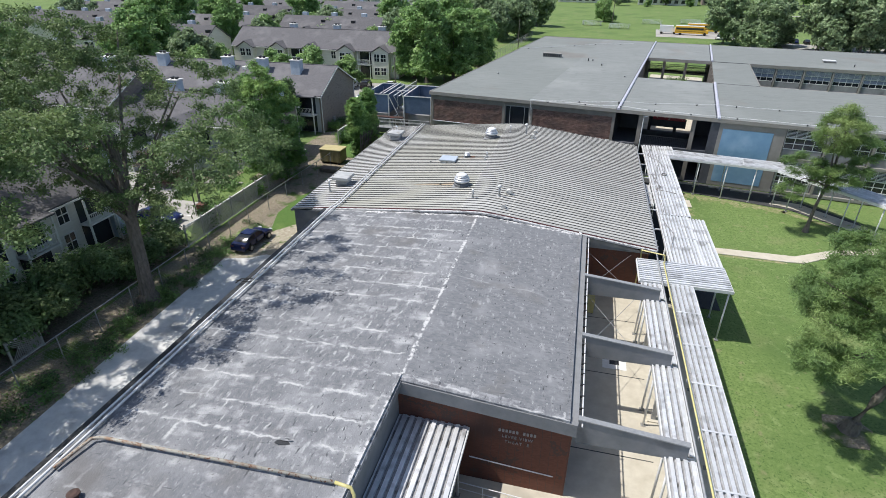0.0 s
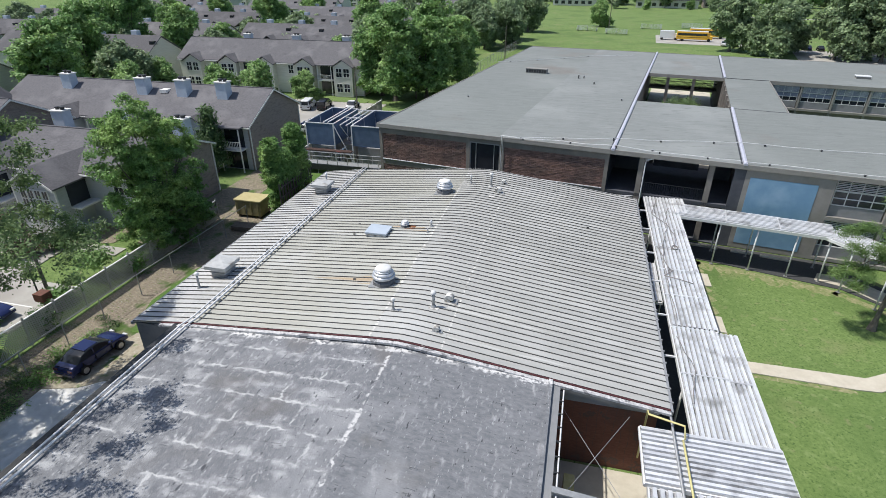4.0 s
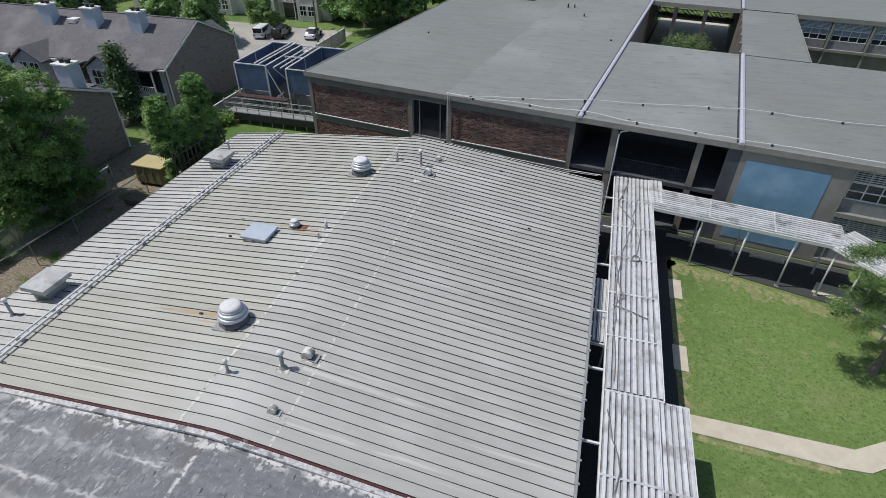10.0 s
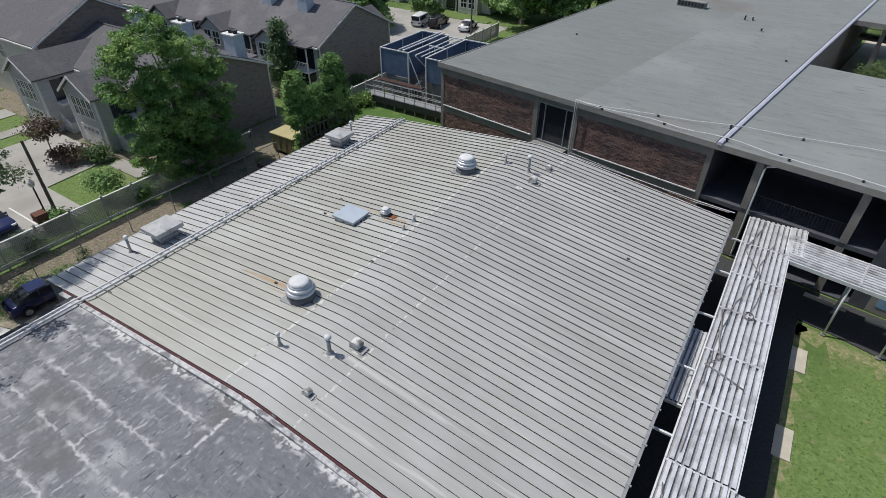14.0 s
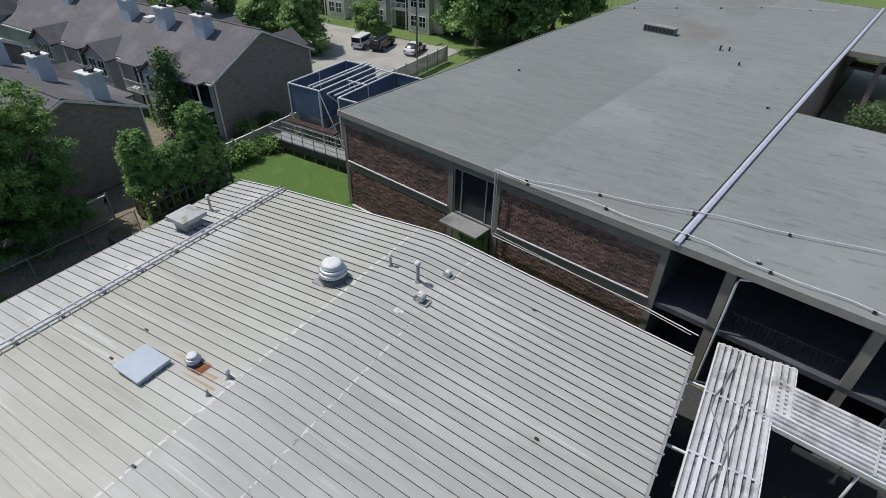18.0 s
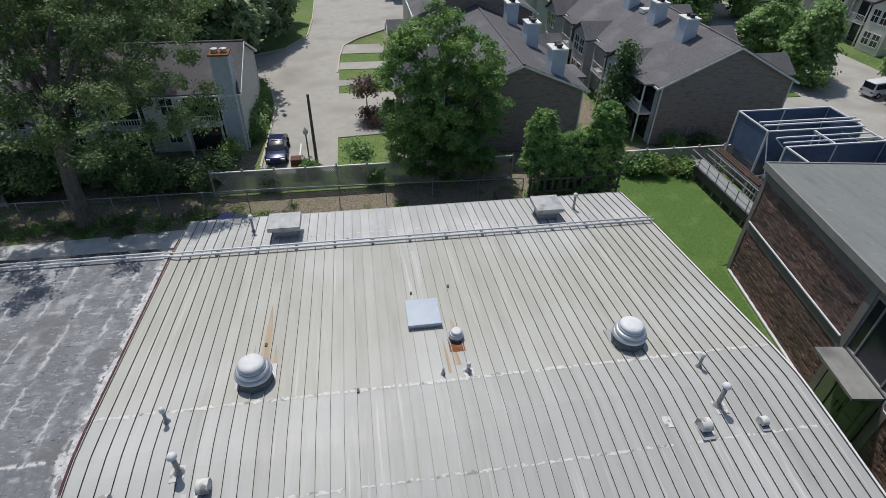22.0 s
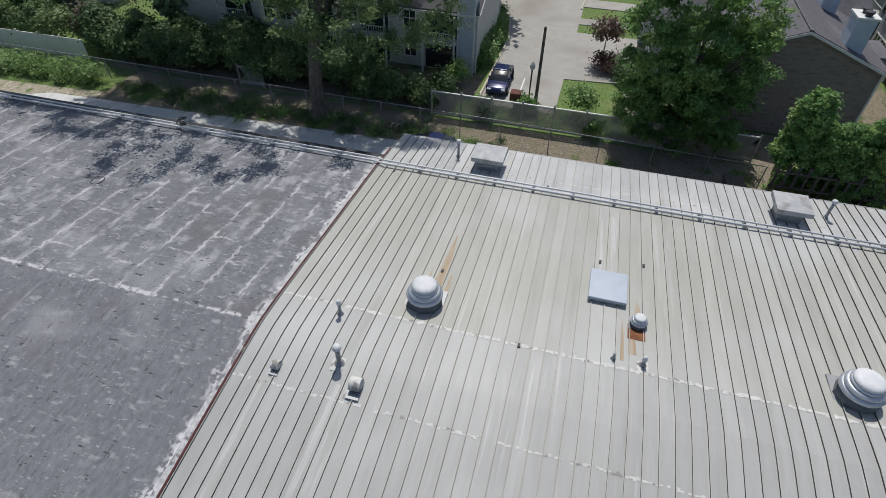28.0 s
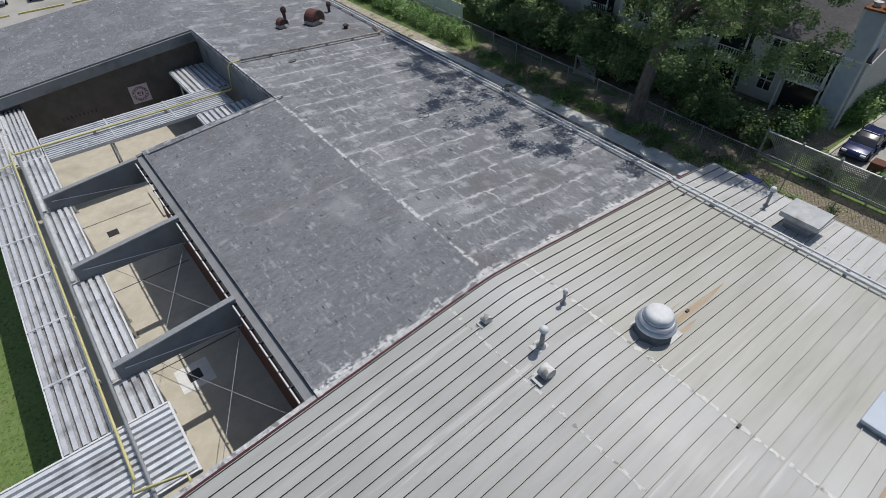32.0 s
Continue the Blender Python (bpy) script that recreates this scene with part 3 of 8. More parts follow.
def felt(name, x0, x1, y0, y1, material, label):
    """A roof sheet with a slightly uneven top."""
    bm = bmesh.new()
    nx, ny = max(2, int((x1 - x0) / 0.9)), max(2, int((y1 - y0) / 0.9))
    g = [[bm.verts.new((x0 + (x1 - x0) * i / nx, y0 + (y1 - y0) * j / ny, zflat(x0 + (x1 - x0) * i / nx) + 0.012 * noise.noise((i * 0.9, j * 0.9, 3.3)) * (0 < i < nx and 0 < j < ny))) for j in range(ny + 1)] for i in range(nx + 1)]
    for i in range(nx):
        for j in range(ny):
            bm.faces.new((g[i][j], g[i + 1][j], g[i + 1][j + 1], g[i][j + 1]))
    res = bmesh.ops.extrude_face_region(bm, geom=bm.faces[:])
    for v in res["geom"]:
        if isinstance(v, bmesh.types.BMVert):
            v.co.z -= 0.26
    bmesh.ops.recalc_face_normals(bm, faces=bm.faces[:])
    return structure(name, bm, material, label, "roof")


felt("roof_west", -20.15, -7.3, 13.6, TH, ROOF_L, "flat grey felt roof with worn whitish seams")
felt("roof_south", -20.15, -7.3, -7.6, 13.6, ROOF_S, "plain weathered grey felt roof behind the gas pipe")
felt("roof_east", -7.3, 0.45, 19.75, TH, ROOF_R, "darker blue-grey flat felt roof")
felt("roof_south", -7.3, 14.0, -7.6, 5.8, ROOF_R, "dark grey flat felt roof beyond the courtyard")

# fascia, coping and gutters of the theatre block
def fascia(name, pts, z0, z1, t, material, label):
    """Upright band along a line; heights are functions of x."""
    bm = bmesh.new()
    for (xa, ya), (xb, yb) in zip(pts, pts[1:]):
        d = Vector((xb - xa, yb - ya, 0)).normalized()
        nrm = Vector((d.y, -d.x, 0)) * t
        slab(bm, [(xa, ya), (xb, yb), (xb + nrm.x, yb + nrm.y), (xa + nrm.x, ya + nrm.y)], lambda x, y: zflat(x) + z0, lambda x, y: zflat(x) + z1)
    bmesh.ops.recalc_face_normals(bm, faces=bm.faces[:])
    return structure(name, bm, material, label, "trim")


fascia("fascia_entrance", [(-7.6, 19.75), (0.85, 19.75)], -0.72, -0.02, 0.2, STUCCO_G, "grey fascia band above the brick wall")
fascia("fascia_courtyard_west", [(-7.6, 5.8), (-7.6, 19.55)], -0.72, 0.0, 0.2, STUCCO_G, "grey fascia along the courtyard")
fascia("fascia_courtyard_south", [(14, 5.8), (-7.4, 5.8)], -0.72, -0.02, 0.2, STUCCO_G, "grey fascia of the far courtyard wall")
fascia("upstand_east", [(0.3, 19.75), (0.3, TH)], 0.0, 0.07, 0.2, ROOF_R, "felted upstand along the east edge")
fascia("coping_east", [(0.5, 19.6), (0.5, TH)], -0.55, -0.09, 0.38, STUCCO_G, "grey metal gutter along the felt roof")
fascia("parapet_cap", [(-7.85, 5.8), (-7.85, 20.0)], 0.0, 0.12, 0.47, ROOF_L, "felted upstand round the courtyard")
fascia("parapet_cap_east", [(-7.72, 19.6), (0.5, 19.6)], 0.0, 0.1, -0.5, ROOF_L, "felted upstand above the entrance")
fascia("parapet_cap_south", [(14, 5.86), (-7.4, 5.86)], 0.0, 0.09, -0.26, ROOF_R, "felted upstand of the far roof")
fascia("eave_west", [(-20.45, TH), (-20.45, -7.6)], -0.5, 0.02, -0.32, DARKSTEEL, "dark metal gutter along the west eave")
fascia("eave_south", [(-20.45, -7.6), (14, -7.6)], -0.5, 0.06, 0.25, BROWNTRIM, "dark metal edge of the far roof")
# ---- metal-roofed hall ----
MY0, MY1, NPAN = 39.3, 65.6, 54
PW = (MY1 - MY0) / NPAN
XS = [-23.45, -21.4, -19.4, -16, -12, -8.9, -7.9, -7.2, -6.5, -5.0, -1, 3, 5.95]
bm = slab(bmesh.new(), [(-23.2, MY0 + 0.1), (5.5, MY0 + 0.1), (5.5, MY1 - 0.1), (-23.2, MY1 - 0.1)], -0.05, 4.25)
structure("hall_walls", bm, BRICK_D, "rust-brown brick wall of the metal-roofed hall", "wall")
bm = bmesh.new()
prism(bm, [(-23.25, 4.0)] + [(x, zmet(x) - 0.1) for x in XS[1:-1]] + [(5.55, 4.0)], "y", MY0 + 0.03, MY1 - 0.03)
structure("hall_gable_band", bm, STUCCO_G, "grey metal band under the ribbed roof", "wall")
structure("hall_end_wall", box(bmesh.new(), -23.3, -20.3, MY0 + 0.02, MY0 + 0.2, -0.05, 4.4), mat("slate_grey_metal", (0.1, 0.11, 0.125), (0.14, 0.15, 0.165), 1.2, 0.6), "slate-grey metal end wall", "wall")


def zm(x):
    """Roof height, eased over the ridge."""
    return zmet(x) - 0.06 * math.exp(-((x + 7.2) / 0.7) ** 2)


metal_roof = thing("metal_roof", I4, "ribbed light grey-beige standing-seam metal roof with rust stains", "roof")
metal_roof["kind"] = "structure"


def strip_mesh(name, xs, y0, y1, z0, z1, material):
    bm = bmesh.new()
    prism(bm, [(x, zm(x) + z1) for x in xs] + [(x, zm(x) + z0) for x in reversed(xs)], "y", y0, y1)
    me = bpy.data.meshes.new(name)
    bm.to_mesh(me)
    bm.free()
    me.materials.append(material)
    return me


pan_me = strip_mesh("panel", XS, 0.0, PW, -0.06, 0.0, PANEL)
pan_me.materials.append(PANEL_G)
pan_me.materials.append(PANEL_W)
for f in pan_me.polygons:
    if f.normal.z > 0.5:
        f.material_index = 2 if f.center.x < -19.4 else 1 if f.center.x > -8.9 else 0
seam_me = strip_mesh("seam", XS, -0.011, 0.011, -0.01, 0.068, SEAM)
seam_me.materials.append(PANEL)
# Only the tops take the panel colour; sides keep the painted shadow
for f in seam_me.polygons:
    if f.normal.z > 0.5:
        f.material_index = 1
for i in range(NPAN + 1):
    y = MY0 + i * PW
    if i < NPAN:
        o = new("panel", pan_me)
        o.parent, o.location = metal_roof, (0, y, 0)
    o = new("seam", seam_me)
    o.parent, o.location = metal_roof, (0, y, 0)

def sealant(x, w, gaps):
    bm = bmesh.new()
    rng = random.Random(int(x * 10))
    for i in range(NPAN):
        y0 = MY0 + i * PW + 0.03
        for k in range(4):
            if rng.random() < gaps:
                continue
            a, b = y0 + k * (PW - 0.06) / 4, y0 + (k + 1) * (PW - 0.06) / 4
            h = w * rng.uniform(0.4, 1.25)
            off = rng.uniform(-0.03, 0.03)
            vs = [bm.verts.new((x + off + sx * h, yy, zm(x + off + sx * h) + 0.006)) for sx, yy in ((-1, a), (1, a), (1, b), (-1, b))]
            bm.faces.new(vs)
    return part("sealant_strip", bm, SEALANT, metal_roof)


sealant(-8.85, 0.075, 0.1)
sealant(-5.05, 0.05, 0.25)
sealant(-20.6, 0.05, 0.35)

# edges of the hall roof
bm = bmesh.new()
for xa, xb in zip(XS, XS[1:]):
    if xb > -19.5:
        box(bm, xa, xb, MY0 - 0.12, MY0 - 0.04, 0, 0.165, Matrix(((1, 0, 0, 0), (0, 1, 0, 0), ((zm(xb) - zm(xa)) / (xb - xa), 0, 1, zm(xa) - 0.11 - xa * (zm(xb) - zm(xa)) / (xb - xa)), (0, 0, 0, 1))))
cant = bmesh.new()
for xa, xb in zip(XS, XS[1:]):
    if xb > -19.5:
        box(cant, xa, xb, MY0 - 0.34, MY0 - 0.123, 0, 0.12, Matrix(((1, 0, 0, 0), (0, 1, 0, 0), ((zm(xb) - zm(xa)) / (xb - xa), 0, 1, zm(xa) - 0.11 - xa * (zm(xb) - zm(xa)) / (xb - xa)), (0, 0, 0, 1))))
structure("cant_strip", cant, FELT_WHITE, "flaking white coated upstand against the hall roof", "trim")
structure("roof_edge_trim", bm, REDTRIM, "chipped oxide-red metal trim along the hall roof's end", "trim")
bm = bx(5.95, 6.08, MY0 - 0.1, MY1 + 0.1, 4.22, 4.44)
for i in range(26):
    box(bm, 5.93, 6.14, MY0 + 0.5 + i, MY0 + 0.58 + i, 4.4, 4.47)
structure("east_gutter", bm, STEEL_G, "grey metal gutter with straps", "gutter")
structure("west_gutter", bx(-23.6, -23.42, MY0 - 0.05, MY1 + 0.05, 4.26, 4.42), STEEL_G, "grey metal gutter of the west eave", "gutter")
bm = bmesh.new()
for xa, xb in zip(XS, XS[1:]):
    box(bm, xa, xb, MY1 + 0.02, MY1 + 0.1, 0, 0.15, Matrix(((1, 0, 0, 0), (0, 1, 0, 0), ((zm(xb) - zm(xa)) / (xb - xa), 0, 1, zm(xa) - 0.1 - xa * (zm(xb) - zm(xa)) / (xb - xa)), (0, 0, 0, 1))))
structure("north_rake_trim", bm, STEEL_W, "white metal rake trim", "trim")

# ---- things on the hall roof ----
def mushroom(x, y, s, label):
    t = thing("roof_ventilator", Matrix.Translation((x, y, zm(x))), label, "roof vent", "round ventilators on the metal roof")
    part("flashing", bx(-0.8 * s, 0.86 * s, -0.8 * s, 0.8 * s, -0.2, 0.03), STEEL_G, t, "square metal flashing sheet")
    part("base", lathe(bmesh.new(), [(0.77 * s, -0.12), (0.75 * s, 0.24 * s), (0.64 * s, 0.36 * s), (0.5 * s, 0.44 * s)], 8), VENTBASE, t, "eight-sided dark grey base")
    part("throat", lathe(bmesh.new(), [(0.42 * s, 0.36 * s), (0.42 * s, 1.02 * s)], 20), DARKSTEEL, t, "dark inner throat")
    for nm, r, z, h in (("lower_ring", 0.77, 0.44, 0.25), ("upper_ring", 0.69, 0.66, 0.22), ("collar_ring", 0.58, 0.86, 0.16)):
        prof = [(r - 0.24, z - 0.02), (r - 0.09, z - 0.01), (r - 0.02, z + h * 0.2), (r, z + h * 0.45), (r - 0.02, z + h * 0.7), (r - 0.07, z + h * 0.92), (r - 0.13, z + h), (r - 0.18, z + h * 0.9), (r - 0.24, z + h * 0.6)]
        part(nm, lathe(bmesh.new(), [(a * s, b * s) for a, b in prof], 36), VENTMET, t, smooth=True)
    prof = [(0.36, 0.98), (0.49, 0.99), (0.53, 1.03), (0.52, 1.09), (0.46, 1.15), (0.36, 1.185), (0.2, 1.205), (0.06, 1.21)]
    part("dome", lathe(bmesh.new(), [(a * s, b * s) for a, b in prof], 36), STEEL_W, t, "white spun dome", smooth=True)
    return t


mushroom(-9.95, 44.74, 0.92, "large white spun-metal mushroom ventilator on the ribbed roof")
mushroom(-9.9, 59.8, 0.92, "large white spun-metal mushroom ventilator near the hall's far end")
mushroom(-11.15, 52.75, 0.42, "small white mushroom ventilator on a rusty patch")


def stack(x, y, h, r, cap, label):
    t = thing("vent_pipe", Matrix.Translation((x, y, zm(x))), label, "vent pipe", "vent pipes on the metal roof")
    part("pipe", tube(bmesh.new(), [(0, 0, -0.1), (0, 0, h)], r, 12), STEEL_G, t, smooth=True)
    part("flashing", lathe(bmesh.new(), [(r * 2.2, 0.0), (r * 1.9, 0.03), (r * 1.15, 0.12), (r * 1.1, 0.14)], 12), STEEL_G, t)
    if cap:
        part("cap", lathe(bmesh.new(), [(r * 1.2, h - 0.05), (cap, h), (cap * 1.02, h + 0.05), (cap * 0.8, h + 0.13), (cap * 0.3, h + 0.17)], 16), STEEL_W, t, "white domed cap", smooth=True)


stack(-6.35, 42.75, 0.85, 0.085, 0.16, "grey vent stack with a white domed cap")
stack(-6.3, 61.75, 1.05, 0.085, 0.16, "tall grey vent stack with a white cap")
stack(-8.4, 41.9, 0.6, 0.06, 0.1, "slim vent pipe with a small cap")
stack(-8.1, 62.0, 0.6, 0.06, 0.1, "slim vent pipe with a small cap")
stack(-9.2, 51.9, 0.3, 0.05, 0, "short open vent pipe")
stack(-9.2, 52.9, 0.34, 0.07, 0.09, "short vent pipe with a flat cap")
stack(-21.7, 43.1, 0.95, 0.07, 0.14, "tall vent pipe by the west eave")
stack(-21.6, 61.8, 0.95, 0.07, 0.14, "tall vent pipe by the far west eave")


def hood(x, y, s, label):
    t = thing("hooded_vent", Matrix.Translation((x, y, zm(x))), label, "roof vent", "hooded vents on the metal roof")
    arc = [(-0.4 * s * math.cos(a), (0.28 + 0.4 * math.sin(a)) * s) for a in [math.pi * k / 12 for k in range(13)]]
    part("hood_shell", prism(bmesh.new(), [(-0.4 * s, -0.12)] + arc + [(0.36 * s, 0.2 * s), (0.08 * s, 0.18 * s), (0.08 * s, -0.12)], "y", -0.3 * s, 0.3 * s), SEALANT, t, "weathered pale hood", smooth=False)
    # Solid dark plate painted in for the shadow inside the opening
    part("mouth", bx(0.1 * s, 0.34 * s, -0.25 * s, 0.25 * s, 0.15 * s, 0.185 * s), DARKSTEEL, t, "dark plate standing for the shaded mouth")
    part("curb", bx(-0.5 * s, 0.74 * s, -0.36 * s, 0.36 * s, -0.14, 0.016), STEEL_G, t, "bare metal flashing")


hood(-5.65, 43.65, 0.64, "rounded pale vent hood with weathered coating")
hood(-5.5, 60.75, 0.64, "rounded pale vent hood near the hall's end")
hood(-5.65, 40.7, 0.45, "small pale vent hood")
hood(-5.4, 63.0, 0.45, "small pale vent hood near the hall's end")


LID = mat("streaked_grey_lid", (0.36, 0.37, 0.38), (0.5, 0.51, 0.51), 2.0, 0.55, spot=((0.26, 0.25, 0.23), 1.2, 0.55, 0.7))


def curb_unit(x0, x1, y0, y1, label):
    xm, ym = (x0 + x1) / 2, (y0 + y1) / 2
    t = thing("roof_exhaust_box", Matrix.Translation((xm, ym, zm(xm))), label, "roof vent", "box vents by the west eave")
    a, b = (x1 - x0) / 2, (y1 - y0) / 2
    part("curb", bevel(bx(-a * 0.68, a * 0.68, -b * 0.68, b * 0.68, -0.25, 0.62), 0.02), STEEL_G, t)
    part("louvre_band", bx(-a * 0.72, a * 0.72, -b * 0.72, b * 0.72, 0.3, 0.36), LID, t)
    part("skirt", bx(-a, a, -b, b, 0.66, 0.9), LID, t, "pale folded metal skirt")
    bm = bmesh.new()
    top = [bm.verts.new(c) for c in ((-a, -b, 0.904), (a, -b, 0.904), (a, b, 0.904), (-a, b, 0.904))]
    apex = bm.verts.new((0, 0, 1.03))
    for i in range(4):
        bm.faces.new((top[i], top[(i + 1) % 4], apex))
    bm.faces.new(list(reversed(top)))
    part("lid", bm, LID, t, "pale streaked pyramidal lid")
    part("ledge", bx(-a * 0.8, a * 0.9, -b * 0.6, b * 0.6, -0.2, 0.05), RUST, t, "rust-stained flashing")


curb_unit(-21.9, -20.4, 44.1, 45.8, "square grey exhaust box with a pale lid")
curb_unit(-21.8, -20.25, 59.05, 60.65, "square grey exhaust box with a rusty side")
t = thing("skylight", Matrix.Translation((-12.75, 51.55, zm(-12.75))), "pale blue square skylight box on the ribbed roof", "skylight")
part("curb", bx(-0.72, 0.72, -0.66, 0.66, -0.2, 0.2), SEALANT, t)
part("lid", bevel(bx(-0.82, 0.8, -0.74, 0.74, 0.2, 0.34), 0.03), SKYLIT, t, "smooth pale blue lid")
# stains, patches
def stain(name, pts, material, label, dz=0.004):
    bm = bmesh.new()
    bm.faces.new([bm.verts.new((x, y, zm(x) + dz)) for x, y in pts])
    bmesh.ops.recalc_face_normals(bm, faces=bm.faces[:])
    if bm.faces[:][0].normal.z < 0:
        bmesh.ops.reverse_faces(bm, faces=bm.faces[:])
    o = part(name, bm, material, metal_roof, label)
    return o


STREAK = mat("rust_streak", (0.4, 0.3, 0.19), (0.45, 0.41, 0.35), 1.2, 0.7, stretch=(0.3, 5, 1), spot=((0.35, 0.24, 0.13), 0.9, 0.5, 0.7, (0.35, 6, 1)))
STREAKW = mat("pale_wash_streak", (0.43, 0.432, 0.415), (0.58, 0.58, 0.565), 1.6, 0.6, stretch=(0.3, 6, 1), spot=((0.42, 0.422, 0.4), 0.9, 0.48, 0.6, (0.5, 5, 1)))
MARKY = lambda y: (MY0 + PW * round((y - MY0) / PW - 0.5) + 0.03, MY0 + PW * round((y - MY0) / PW + 0.5) - 0.03)
for y, x0, x1, m in ((40.7, -5.0, 2.0, STREAKW), (42.75, -5.6, 1.2, STREAKW), (43.6, -5.0, 2.8, STREAKW), (60.75, -5.0, 2.4, STREAKW), (61.8, -5.4, 2.0, STREAKW), (63.0, -4.8, 1.2, STREAKW), (51.3, -18.9, -13.6, STREAKW), (51.9, -18.2, -13.6, STREAKW), (45.9, -23.3, -20, STREAKW)):
    a, b = MARKY(y)
    stain("streak", [(x0, a + 0.08), (x0 + (x1 - x0) * 0.5, a + 0.1), (x1, (a + b) / 2 - 0.03), (x1 - (x1 - x0) * 0.12, (a + b) / 2 + 0.05), (x0 + (x1 - x0) * 0.6, b - 0.1), (x0, b - 0.06)], m, "rusty streak" if m is STREAK else "washed pale streak")
for y, x0, x1, w in ((44.95, -14.6, -10.5, 0.2), (45.36, -11.9, -10.4, 0.1), (44.5, -12.2, -10.5, 0.07), (52.75, -12.6, -11.3, 0.12), (52.55, -11.0, -9.6, 0.16), (52.2, -11.4, -9.2, 0.07)):
    stain("streak", [(x0, y - w * 0.3), (x0 + (x1 - x0) * 0.5, y - w * 0.8), (x1, y - w), (x1, y + w), (x0 + (x1 - x0) * 0.4, y + w * 0.6)], STREAK, "rusty streak", 0.005)
for x, y, s, m in ((-10.75, 52.7, 0.4, RUST), (-5.9, 59.6, 0.22, SEALANT), (-9.1, 52.9, 0.25, SEALANT), (-6.3, 42.7, 0.28, SEALANT), (-6.2, 61.8, 0.28, SEALANT), (-5.5, 43.6, 0.34, SEALANT), (-5.4, 60.8, 0.34, SEALANT), (-5.5, 40.7, 0.24, SEALANT)):
    stain("patch", [(x - s, y - s * 0.8), (x + s, y - s * 0.8), (x + s, y + s * 0.8), (x - s, y + s * 0.8)], m, "rusty patch" if m is RUST else "pale sealant patch", 0.009)
for x, y in ((-11.9, 44.9), (-14.5, 51.2), (-1.0, 63.6), (-18.9, 40.3), (-8.8, 48.6), (1.9, 57.5), (-19.9, 48.3), (-14.8, 53)):
    o = part("roof_bracket", bx(x - 0.09, x + 0.07, y - 0.045, y + 0.05, zm(x), zm(x) + 0.07), DARKSTEEL)
    tagged(o, "small dark bracket fixed to the ribbed roof", "bracket", "small brackets on the roof")

# ---- conduits along the west side of the roofs ----
def pipe_run(name, pts, r, material, label, cat="pipe", clamps=0, seg=8):
    t = thing(name, I4, label, cat)
    part("pipe", tube(bmesh.new(), pts, r, seg), material, t, smooth=True)
    if clamps:
        L = [(Vector(a), Vector(b)) for a, b in zip(pts, pts[1:])]
        for a, b in L:
            k = int((b - a).length / clamps)
            for i in range(1, k + 1):
                p = a.lerp(b, i / (k + 1))
                part("bracket", bx(p.x - 0.09, p.x + 0.09, p.y - 0.07, p.y + 0.07, p.z - r - 0.13, p.z - r * 0.4), STEEL_G, t)
    return t


for dx, r in ((-0.17, 0.05), (0.13, 0.06)):
    pts = [(-19.75 + dx, -7.5, zflat(-19.8) + 0.18), (-19.6 + dx, 38.9, zflat(-19.6) + 0.18), (-19.35 + dx, 39.6, 5.2), (-19.35 + dx, 65.7, 5.2)]
    pipe_run("roof_conduit", pts, r, STEEL_W, "long pale metal conduit along the roof's west side", "conduit", 2.1)
t = pipe_run("rusty_gas_pipe", [(-19.4, 12.0, 5.15), (-19.1, 13.6, 5.2), (-18.7, 13.75, 5.2), (-7.9, 13.55, 5.98)], 0.075, RUSTY, "rust-flaked pale pipe crossing the felt roof", clamps=2.6)
pipe_run("yellow_gas_pipe", [(-7.9, 13.55, 5.98), (-7.25, 13.5, 5.95), (-7.1, 13.4, 5.7), (-7.1, 12.9, 4.0), (-6.9, 12.75, 3.85), (6.2, 12.5, 3.85), (6.3, 12.6, 4.1)], 0.072, YELLOW, "stout yellow gas pipe over the courtyard canopy", clamps=4.5)
pipe_run("yellow_gas_line", [(6.3, 12.5, 4.15), (6.3, 13.3, 4.25), (6.3, 36.8, 4.35), (6.3, 37.6, 4.35)], 0.05, YELLOW, "long yellow gas pipe over the walkway canopies", clamps=4.5)
pipe_run("yellow_gas_riser", [(4.9, 38.9, 1.5), (4.9, 38.9, 4.55), (4.9, 38.6, 4.62), (6.4, 38.2, 4.62), (6.4, 37.7, 4.3)], 0.05, YELLOW, "yellow gas riser by the hall's corner")
pipe_run("yellow_gas_branch", [(6.3, 14.4, 4.25), (9.5, 15.4, 4.25)], 0.045, YELLOW, "yellow gas branch pipe")
pipe_run("walkway_conduit", [(6.0, 14, 4.22), (5.95, 39.2, 4.3), (5.9, 39.5, 4.4)], 0.06, STEEL_G, "grey conduit beside the gas pipe")


def old_vent(x, y, r, h, label, tilt=0):
    t = thing("rusty_vent", Matrix.Translation((x, y, zflat(x))) @ pose(0, 0, 0, 0, tilt, 0), label, "roof vent")
    part("neck", tube(bmesh.new(), [(0, 0, -0.1), (0, 0, h * 0.6)], r * 0.6, 12), RUST_DK, t)
    part("cowl", lathe(bmesh.new(), [(r * 0.6, h * 0.5), (r, h * 0.6), (r, h * 0.85), (r * 0.6, h), (r * 0.1, h)], 14), RUST_DK, t)


RUST_DK = mat("dark_rust", (0.05, 0.036, 0.032), (0.11, 0.065, 0.055), 3, 0.85, spot=((0.17, 0.06, 0.055), 1.2, 0.58, 0.66))


